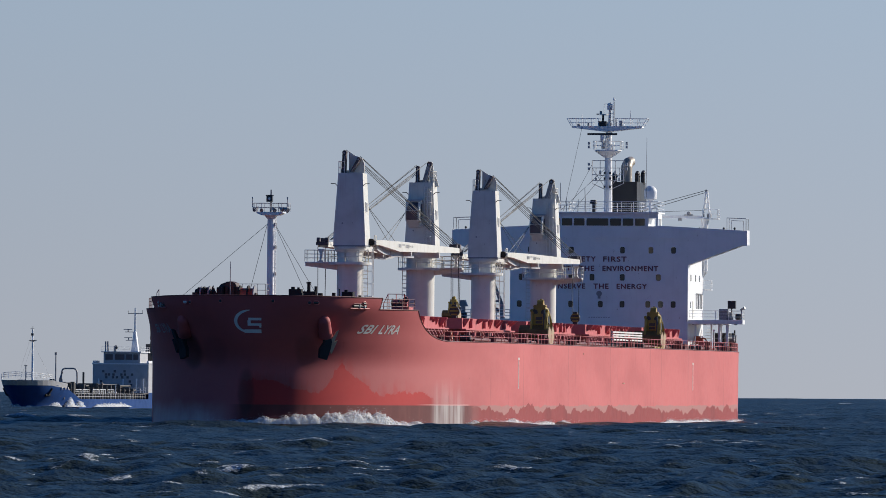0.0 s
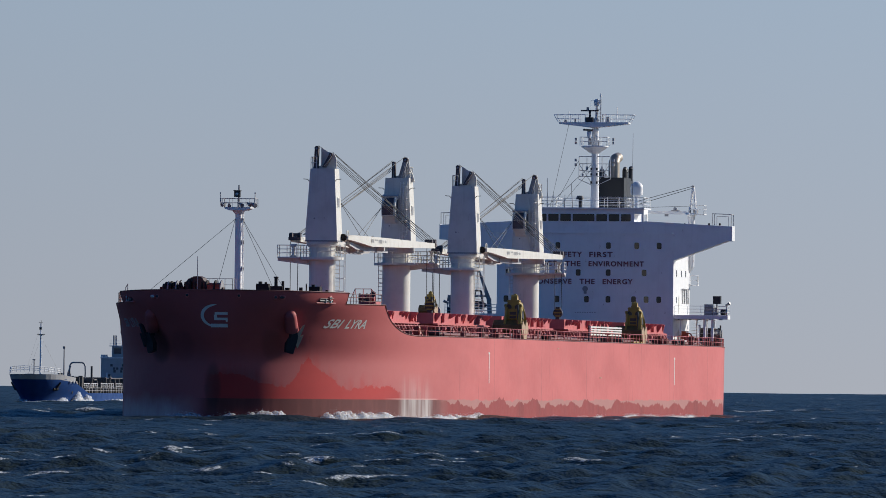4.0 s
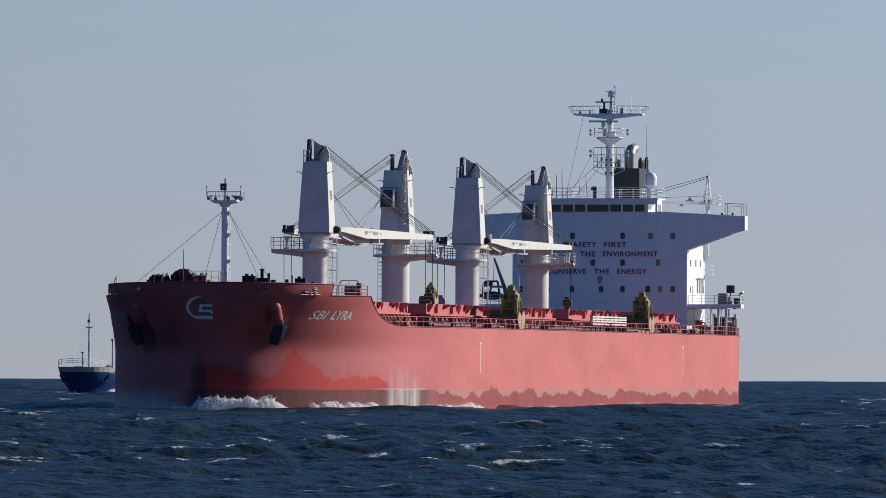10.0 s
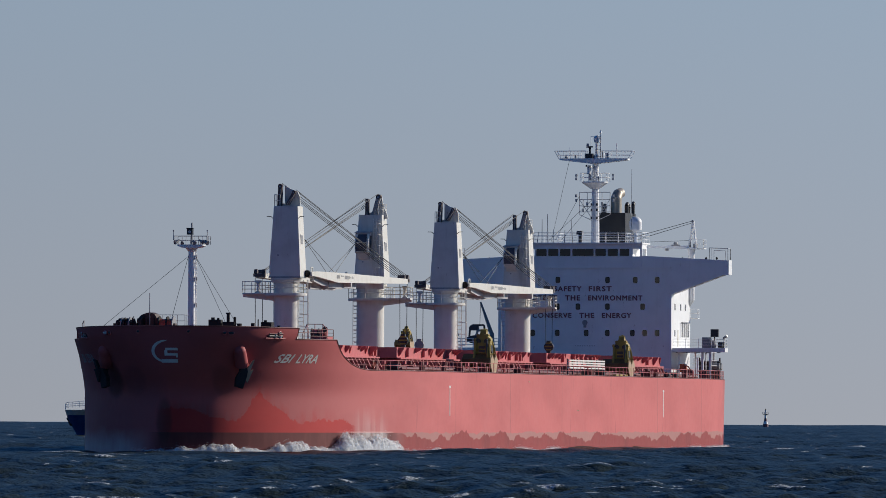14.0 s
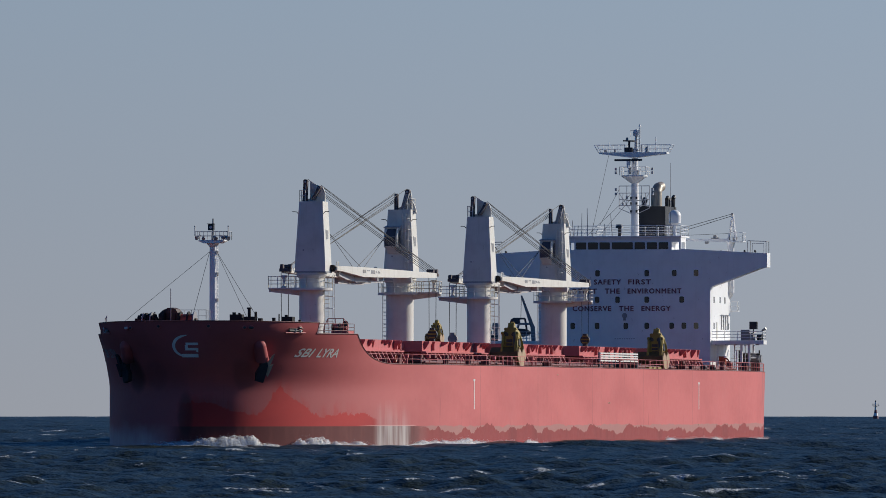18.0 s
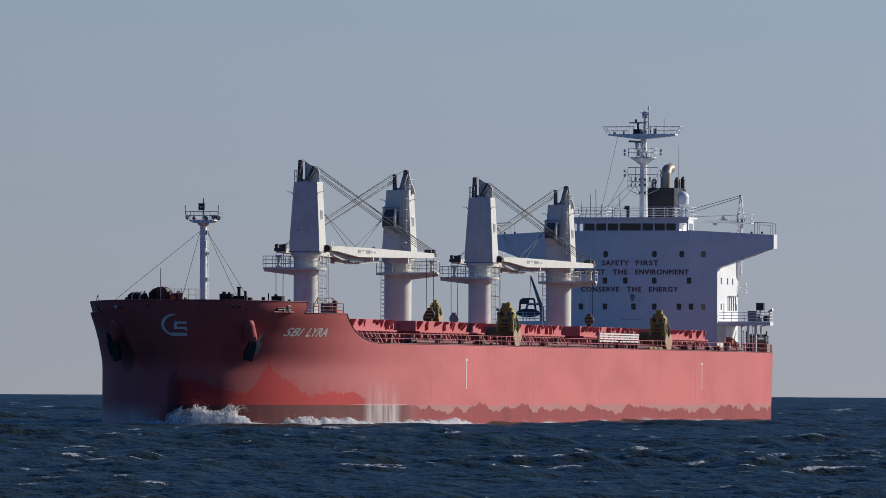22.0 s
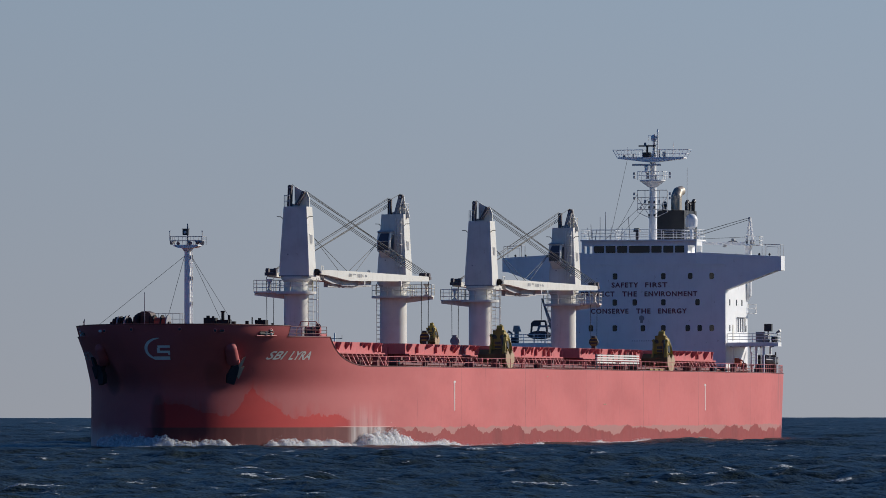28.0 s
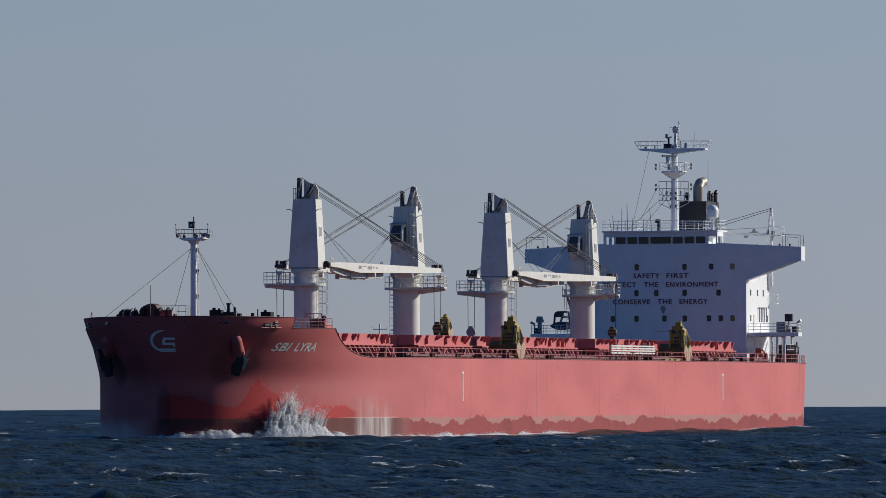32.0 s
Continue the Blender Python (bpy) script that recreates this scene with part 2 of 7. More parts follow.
    # the flared stem's shade, painted in as a broad dark patch broken by noise
    stem_shade = n.m("MULTIPLY", oval_mask(0.2, 8.6, 7.4, 4.6), n.step(n.noise(0.3, 6, n.scaled(1, 1, 0.5), 0.6), 0.3, 0.62))
    col = n.mix(n.m("MULTIPLY", stem_shade, 0.15), col, (0.075, 0.045, 0.05))
    # limewash of salt in upright stripes on the port shoulder, and a smooth patch of it low on the starboard bow
    stripes = n.step(n.noise(1.0, 4, n.scaled(0.9, 0.9, 0.05), 0.6), 0.34, 0.66)
    patch = n.m("MULTIPLY", n.m("MULTIPLY", n.step(n.x, 172.2, 173.2), n.m("SUBTRACT", 1.0, n.step(n.x, 178.2, 179.8))), n.step(n.y, 0.0, 1.0))
    below = n.m("SUBTRACT", 1.0, n.step(n.z, 1.66, 1.74))
    above = n.m("MULTIPLY", n.m("SUBTRACT", 1.0, n.step(n.m("SUBTRACT", n.z, n.m("MULTIPLY", wob, 2.5)), 0.6, 2.8)), 0.35)
    salt = n.m("MULTIPLY", n.m("MULTIPLY", patch, n.m("MAXIMUM", below, above)), n.m("ADD", n.m("MULTIPLY", stripes, 0.58), 0.04))
    star = n.m("MULTIPLY", n.m("SUBTRACT", 1.0, n.step(n.y, -6.0, -0.8)), n.step(n.x, 176.0, 180.0))
    star = n.m("MULTIPLY", star, n.m("SUBTRACT", 1.0, n.step(n.m("ADD", n.z, n.m("MULTIPLY", wob, 1.6)), 0.9, 3.0)))
    col = n.mix(n.m("MAXIMUM", salt, n.m("MULTIPLY", star, n.m("ADD", 0.25, n.m("MULTIPLY", n.noise(1.2, 6, n.scaled(1, 1, 0.3), 0.7), 0.5)))), col, (0.76, 0.72, 0.68))
    # a pale scuffed line along the top of the dark band
    line = n.m("MULTIPLY", n.m("MULTIPLY", n.step(n.x, 171.0, 172.0), n.m("SUBTRACT", 1.0, n.step(n.x, 179.0, 182.5))), n.m("LESS_THAN", n.m("ABSOLUTE", n.m("SUBTRACT", n.z, 1.72)), 0.05))
    col = n.mix(n.m("MULTIPLY", line, n.m("MULTIPLY", n.step(n.y, 0.0, 1.0), 0.45)), col, (0.75, 0.5, 0.46))
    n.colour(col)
    n.rough(n.m("ADD", 0.55, n.m("MULTIPLY", fine, 0.2)))
    n.b.inputs["Specular IOR Level"].default_value = 0.3
    n.bump(n.m("ADD", n.noise(0.25, 3), n.m("MULTIPLY", fine, 0.2)), 0.25, 0.06)
    return n.mat


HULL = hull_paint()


def sea_water():
    n = Nodes("sea_water", 0.36)
    n.b.inputs["IOR"].default_value = 1.33
    n.b.inputs["Specular IOR Level"].default_value = 0.112
    n.b.inputs["Specular Tint"].default_value = (1.0, 0.9, 0.44, 1)
    fine = n.noise(2.4, 4, n.scaled(0.6, 0.6, 1.2), 0.6)
    chop = n.noise(0.8, 4, n.scaled(0.7, 0.4, 1), 0.58)
    deep = n.mix(n.noise(0.03, 3), (0.0165, 0.023, 0.0193), (0.0235, 0.0318, 0.0265))
    # broken crests, where the mesh is marked as breaking, torn by a finer pattern
    mark = n.t.nodes.new("ShaderNodeAttribute")
    mark.attribute_name = "breaking"
    torn = n.noise(4.5, 8, n.scaled(1, 0.3, 2.0), 0.78)
    foam = n.step(n.m("ADD", mark.outputs["Fac"], n.m("MULTIPLY", n.m("SUBTRACT", torn, 0.5), 2.4)), 0.5, 0.85)
    foam = n.m("MULTIPLY", foam, n.step(mark.outputs["Fac"], 0.04, 0.2))
    foam = n.m("MULTIPLY", foam, n.m("ADD", 0.2, n.m("MULTIPLY", n.step(n.noise(7.0, 6, n.scaled(1, 0.4, 2.0), 0.75), 0.38, 0.62), 0.6)))
    # small flecks on the tops of the short chop
    fleck = n.m("ADD", chop, n.m("MULTIPLY", n.m("SUBTRACT", n.noise(0.12, 4), 0.5), 0.35))
    fleck = n.m("MULTIPLY", n.step(n.m("ADD", fleck, n.m("MULTIPLY", n.m("SUBTRACT", torn, 0.5), 0.3)), 0.675, 0.74), n.m("MULTIPLY", n.step(torn, 0.4, 0.6), 0.7))
    foam = n.m("MAXIMUM", foam, fleck)
    n.colour(n.mix(foam, deep, (0.74, 0.78, 0.8)))
    n.rough(n.m("ADD", 0.36, n.m("MULTIPLY", foam, 0.5)))
    n.bump(n.m("ADD", n.m("MULTIPLY", fine, 0.25), chop), 1.0, 0.55)
    return n.mat


SEA = sea_water()
def white_water(name, torn_to):
    """White water that lets light through; torn_to: how far a noise drawn out upwards tears it into holes and feathered edges."""
    n = Nodes(name, 0.85)
    col = n.mix(n.step(n.noise(1.8, 5), 0.35, 0.65), (0.8, 0.83, 0.86), (0.93, 0.94, 0.95))
    n.colour(col)
    n.bump(n.noise(5.0, 6), 0.2, 0.06)
    glow = n.t.nodes.new("ShaderNodeBsdfTranslucent")
    n.put(glow.inputs[0], col)
    half = n.t.nodes.new("ShaderNodeMixShader")
    half.inputs[0].default_value = 0.45
    n.t.links.new(n.b.outputs[0], half.inputs[1])
    n.t.links.new(glow.outputs[0], half.inputs[2])
    out = half
    if torn_to:
        torn = n.noise(6.0, 8, n.scaled(1, 1, 0.6), 0.75)
        out = n.t.nodes.new("ShaderNodeMixShader")
        n.put(out.inputs[0], n.m("MULTIPLY", n.step(torn, 0.4, torn_to), 0.92))
        n.t.links.new(n.t.nodes.new("ShaderNodeBsdfTransparent").outputs[0], out.inputs[1])
        n.t.links.new(half.outputs[0], out.inputs[2])
    n.t.links.new(out.outputs[0], n.t.nodes["Material Output"].inputs[0])
    return n.mat


FOAM = white_water("sea_foam", 0.0)
MIST = white_water("spray_mist", 0.66)


# ---- mesh helpers ----
class Geo:
    """Gathers the faces of one mesh."""

    def __init__(self):
        self.v, self.f, self.s, self.cuts, self.locked = [], [], [], [], False

    def cut(self):
        """Marks where a new piece begins."""
        if not self.locked:
            self.cuts.append((len(self.v), len(self.f)))

    def pieces(self):
        """The pieces as meshes of their own."""
        ends = self.cuts[1:] + [(len(self.v), len(self.f))]
        for (a, c), (b, d) in zip(self.cuts, ends):
            g = Geo()
            g.v, g.f, g.s = self.v[a:b], [tuple(i - a for i in q) for q in self.f[c:d]], self.s[c:d]
            yield g

    def add(self, verts, faces, m=None, smooth=False):
        k = len(self.v)
        self.v += [tuple(m @ Vector(p)) if m else tuple(p) for p in verts]
        self.f += [tuple(i + k for i in q) for q in faces]
        self.s += [smooth] * len(faces)
        return self

    def box(self, x0, x1, y0, y1, z0, z1, m=None, top=None):
        """A box; top: how far the upper face shrinks on its four sides (x0, x1, y0, y1)."""
        self.cut()
        a, b, c, d = top or (0, 0, 0, 0)
        v = [(x0, y0, z0), (x1, y0, z0), (x1, y1, z0), (x0, y1, z0), (x0 + a, y0 + c, z1), (x1 - b, y0 + c, z1), (x1 - b, y1 - d, z1), (x0 + a, y1 - d, z1)]
        return self.add(v, [(3, 2, 1, 0), (4, 5, 6, 7), (0, 1, 5, 4), (1, 2, 6, 5), (2, 3, 7, 6), (3, 0, 4, 7)], m)

    def cyl(self, a, b, r0, r1=None, n=10, caps=True):
        self.cut()
        a, b = Vector(a), Vector(b)
        r1 = r0 if r1 is None else r1
        q = (b - a).to_track_quat("Z", "Y")
        ring = [q @ Vector((math.cos(2 * math.pi * i / n), math.sin(2 * math.pi * i / n), 0)) for i in range(n)]
        lo, hi = [a + p * r0 for p in ring], [b + p * r1 for p in ring]
        self.add(lo + hi, [(i, (i + 1) % n, n + (i + 1) % n, n + i) for i in range(n)], None, n > 6)
        if caps:
            self.add(lo, [tuple(range(n))[::-1]])
            self.add(hi, [tuple(range(n))])
        return self

    def tube(self, pts, r, n=6):
        self.cut()
        was, self.locked = self.locked, True
        for a, b in zip(pts, pts[1:]):
            self.cyl(a, b, r, None, n)
        self.locked = was
        return self

    def prism(self, pts, axis, lo, hi, m=None):
        """A polygon (two coordinates, the other two axes in order), drawn out along an axis."""
        self.cut()

        def p3(p, w):
            q = list(p)
            q.insert(axis, w)
            return q
        k = len(pts)
        v = [p3(p, lo) for p in pts] + [p3(p, hi) for p in pts]
        area = sum(a[0] * b[1] - b[0] * a[1] for a, b in zip(pts, pts[1:] + pts[:1]))
        up = (area > 0) != (axis == 1)
        f = [tuple(range(k, 2 * k)), tuple(range(k))[::-1]] + [(i, (i + 1) % k, k + (i + 1) % k, k + i) for i in range(k)]
        return self.add(v, f if up else [q[::-1] for q in f], m)

    def ball(self, c, r, n=12, rings=8, squash=(1, 1, 1)):
        self.cut()
        v = [(c[0], c[1], c[2] + r * squash[2]), (c[0], c[1], c[2] - r * squash[2])]
        for j in range(1, rings):
            for i in range(n):
                a, e = 2 * math.pi * i / n, math.pi * j / rings
                v.append((c[0] + r * squash[0] * math.sin(e) * math.cos(a), c[1] + r * squash[1] * math.sin(e) * math.sin(a), c[2] + r * squash[2] * math.cos(e)))
        f = [(0, 2 + i, 2 + (i + 1) % n) for i in range(n)] + [(1, 2 + (rings - 2) * n + (i + 1) % n, 2 + (rings - 2) * n + i) for i in range(n)]
        for j in range(rings - 2):
            f += [(2 + j * n + i, 2 + (j + 1) * n + i, 2 + (j + 1) * n + (i + 1) % n, 2 + j * n + (i + 1) % n) for i in range(n)]
        return self.add(v, f, None, True)

    def mesh(self, name, mat):
        me = bpy.data.meshes.new(name)
        me.from_pydata(self.v, [], self.f)
        me.polygons.foreach_set("use_smooth", self.s)
        me.materials.append(mat)
        return me


def part(name, shape, mat, parent, label="", at=None):
    """One mesh object under a thing or a part; shape: a Geo, or a mesh that is shared."""
    ob = new(name, shape.mesh(name, mat) if isinstance(shape, Geo) else shape)
    ob.parent = parent
    if at is not None:
        ob.matrix_local = at
    return tagged(ob, label)


def each(name, shape, mat, parent, label=""):
    """Every piece of a Geo as a part of its own."""
    return [part(name, g, mat, parent, label) for g in shape.pieces()]


def railing(points, parent, height=1.05, step=1.6, mat=None, name="railing", rails=3, radius=0.03):
    """Handrails along a line, with each stanchion a piece of its own."""
    mat = mat or WHITE
    g = Geo()
    for k in range(rails):
        h = height * (k + 1) / rails
        g.tube([(x, y, z + h) for x, y, z in points], radius, 5)
    ob = part(name, g, mat, parent)
    post = Geo().cyl((0, 0, 0), (0, 0, height), radius * 1.15, None, 5).mesh("stanchion", mat)
    for a, b in zip(points, points[1:]):
        a, b = Vector(a), Vector(b)
        n = max(1, round((b - a).length / step))
        for i in range(n + 1):
            p = a.lerp(b, i / n)
            part("stanchion", post, mat, ob, "", Matrix.Translation(p))
    return ob


def ladder(parent, base, height, along=(0, 1, 0), width=0.5, mat=None, cage=0.0):
    g = Geo()
    a = Vector(along).normalized() * width / 2
    p = Vector(base)
    for s in (-1, 1):
        g.cyl(p + a * s, p + a * s + Vector((0, 0, height)), 0.035, None, 5)
    for i in range(int(height / 0.4)):
        z = Vector((0, 0, 0.2 + 0.4 * i))
        g.cyl(p - a + z, p + a + z, 0.022, None, 4)
    if cage:
        out = Vector(along).normalized()
        for i in range(int(height / 1.2) + 1):
            z = Vector((0, 0, 0.9 + 1.2 * i))
            if z.z < height:
                q = [p + z, p + z + out * cage, p + z + out * cage + Vector((cage * 0.7, 0, 0)), p + z + Vector((cage * 0.7, 0, 0))]
                g.tube(q, 0.03, 4)
        for d in (out * cage, out * cage + Vector((cage * 0.7, 0, 0))):
            g.cyl(p + d + Vector((0, 0, 0.9)), p + d + Vector((0, 0, height)), 0.03, None, 4)
    return part("ladder", g, mat or CREAM, parent)


def lettering(text, width, height, mat, parent, place, name="lettering", shear=0.0, bold=0.0, spread=1.0):
    """Raised letters; place: a function from the flat letters' (u, v, w) to the surface, u and v centred."""
    cu = bpy.data.curves.new(name, "FONT")
    cu.body, cu.size, cu.extrude, cu.shear, cu.resolution_u, cu.space_character = text, 1.0, 0.02, shear, 3, spread
    tmp = bpy.data.objects.new(name, cu)
    me = bpy.data.meshes.new_from_object(tmp)
    bpy.data.objects.remove(tmp)
    v = np.array([p.co[:] for p in me.vertices])
    lo, hi = v.min(0), v.max(0)
    flat = [((q[0] - lo[0]) / (hi[0] - lo[0]) - 0.5, (q[1] - lo[1]) / (hi[1] - lo[1]) - 0.5, q[2]) for q in v]
    faces, verts, polys = [tuple(q.vertices) for q in me.polygons], [], []
    for k, (du, dv) in enumerate(((0, 0),) if not bold else ((-bold, 0), (bold, 0), (0, bold), (0, -bold))):
        polys += [tuple(i + len(verts) for i in q) for q in faces]
        verts += [tuple(place(a * width + du, b * height + dv, c + 0.002 * k)) for a, b, c in flat]
    me = bpy.data.meshes.new(name)
    me.from_pydata(verts, [], polys)
    me.materials.clear()
    me.materials.append(mat)
    ob = new(name, me)
    ob.parent = parent
    return ob


# ---- the bulk carrier: x forward from the stern, y to port, z up from the waterline ----
HALF_BEAM, MAIN_DECK, FORE_DECK = 16.13, 7.45, 10.2


def smooth(v, lo, hi):
    v = min(1.0, max(0.0, (v - lo) / (hi - lo)))
    return v * v * (3 - 2 * v)


BOW_Z = np.array((0.0, 5.0, 7.8, 10.3, 11.4))      # wall-sided below, flared above up to a knuckle under the bulwark


def by_height(knots):
    """A smooth curve through values at the bow's five heights."""
    v = np.array(knots)
    slope = np.gradient(v, BOW_Z)
    slope[:2] = 0.0

    def at(z):
        z = min(11.4, max(0.0, z))
        i = 0 if z < 5.0 else 1 if z < 7.8 else 2 if z < 10.3 else 3
        h = BOW_Z[i + 1] - BOW_Z[i]
        w = (z - BOW_Z[i]) / h
        return float((2 * w ** 3 - 3 * w ** 2 + 1) * v[i] + (w ** 3 - 2 * w ** 2 + w) * h * slope[i] + (3 * w ** 2 - 2 * w ** 3) * v[i + 1] + (w ** 3 - w ** 2) * h * slope[i + 1])
    return at


stem = by_height((197.48, 197.48, 198.8, 199.55, 199.85))       # how far forward the bow reaches
bow_power = by_height((2.18, 2.18, 2.07, 1.765, 1.73))          # how full it is
bow_round = by_height((0.64, 0.64, 0.555, 0.388, 0.366))         # how round it is in plan: fine below, blunt at the deck
ENTRANCE = 155.0


def half_breadth(x, z):
    """The hull's half width at a station and height."""
    if x < 32:
        u = ((32 - x) / 32) ** 2
        return HALF_BEAM - 3.6 * u - 0.3 * u * u * (1 - min(1.0, max(0.0, z / 7.5)))
    if x <= ENTRANCE:
        return HALF_BEAM
    u = min(1.0, (x - ENTRANCE) / (stem(z) - ENTRANCE))
    return HALF_BEAM * max(0.0, 1 - u ** bow_power(z)) ** bow_round(z)


def bow_point(y, z, off=0.0):
    """A point of the stem's plating by its distance from the middle line."""
    u = max(0.0, 1 - (abs(y) / HALF_BEAM) ** (1 / bow_round(z))) ** (1 / bow_power(z))
    return (ENTRANCE + (stem(z) - ENTRANCE) * u + off, y, z)


def sheer(x):
    """The upper edge of the hull's plating."""
    if x >= 190.9:
        return 11.22 + 0.008 * (x - 190.9)
    if x >= 184.3:
        return 10.2
    if x >= 175.5:
        return 7.47 + 2.7 * max(0.0, 1 - (184.3 - x) / 8.8) ** 2.8
    return 7.47


def hull_point(x, z, side=1, off=0.0):
    """A point on the plating, moved outwards by off."""
    e = 0.05
    y = half_breadth(x, z)
    dx = (half_breadth(x + e, z) - half_breadth(x - e, z)) / (2 * e)
    n = Vector((-dx, 1, 0)).normalized()
    return Vector((x, y, z)) * 1.0 + n * off if side > 0 else Vector((x + n.x * off, -y - n.y * off, z))


def build_hull(ship):
    xs = [-0.6, 0.0, 1.0, 2.5, 5, 8, 12, 16, 20, 25, 32] + list(range(40, 156, 8))
    marks = [175.5 + 0.4 * i for i in range(22)] + [184.1, 184.2, 184.29, 184.31, 187.0, 190.89, 190.91]
    us = [("x", x) for x in xs] + [("x", 155 + (199.3 - 155) * math.sin(a)) for a in [0.1, 0.2, 0.3, 0.4]]
    xs = sorted({round(v, 3) for _, v in us} | {round(v, 3) for v in marks} | {185.0 + 0.4 * i for i in range(24)} | {194.6} | {156.0 + 1.5 * i for i in range(25)})
    stations = [(x, None) for x in xs] + [(None, k / 54) for k in range(1, 55)]
    levels = 26

    def level(top, j):
        """Heights of the mesh's rows: even up to the forecastle deck, with three more in the bulwark above it."""
        mid = min(top, 10.2)
        return -2.2 + (mid + 2.2) * j / 23 if j <= 23 else mid + (max(top - mid, 0.012)) * (j - 23) / 3

    def column(st, side):
        x, k = st
        out = []
        for j in range(levels + 1):
            if x is not None:
                z = level(sheer(x), j)
                out.append((x, side * half_breadth(x, z), z))
            else:
                z = level(sheer(196), j)
                u0 = (194.6 - 155) / (stem(z) - 155)
                ang0 = math.asin(min(1, u0))
                u = math.sin(ang0 + (math.pi / 2 - ang0) * k)
                xx = 155 + (stem(z) - 155) * u
                out.append((xx, side * half_breadth(xx, z) if k < 1 else 0.0, z + 0.012 * max(0, xx - 194.6) * j / levels))
        return out
    cols = [column(s, 1) for s in stations] + [column(s, -1) for s in stations[-2::-1]]
    g = Geo()
    n = levels + 1
    v = [p for c in cols for p in c]
    f = [(i * n + j, i * n + j + 1, (i + 1) * n + j + 1, (i + 1) * n + j) for i in range(len(cols) - 1) for j in range(levels)]
    last = (len(cols) - 1) * n
    f += [(last + j, last + j + 1, j + 1, j) for j in range(levels)]
    g.add(v, f, None, True)
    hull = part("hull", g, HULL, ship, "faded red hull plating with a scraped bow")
    # the capping along the plating's edge
    cap = Geo()
    for side in (1, -1):
        for a, b in zip(stations, stations[1:]):
            pa, pb = column(a, side)[-1], column(b, side)[-1]
            cap.cyl(pa, pb, 0.045, None, 5)
    part("gunwale", cap, DECK, hull)
    # decks
    d = Geo()
    k = [x for x in xs if x <= 184.3]
    v = [(x, half_breadth(x, MAIN_DECK) - 0.02, MAIN_DECK) for x in k] + [(x, 0.02 - half_breadth(x, MAIN_DECK), MAIN_DECK) for x in k[::-1]]
    d.add(v, [tuple(range(len(v)))[::-1]])
    part("main_deck", d, DECK, ship)
    d = Geo()
    k = [184.4, 186, 188, 190, 192, 194, 196, 197.5, 198.5, 199.2]
    v = [(x, half_breadth(x, FORE_DECK) - 0.03, FORE_DECK) for x in k] + [(x, 0.03 - half_breadth(x, FORE_DECK), FORE_DECK) for x in k[::-1]]
    d.add(v, [tuple(range(len(v)))[::-1]])
    part("forecastle_deck", d, DECK, ship)
    d = Geo()
    b, t = half_breadth(184.4, MAIN_DECK) - 0.1, half_breadth(184.4, FORE_DECK) - 0.1
    d.prism([(-b, MAIN_DECK), (b, MAIN_DECK), (t, FORE_DECK), (-t, FORE_DECK)], 0, 184.35, 184.5)
    part("forecastle_bulkhead", d, HATCH, ship)
    return hull


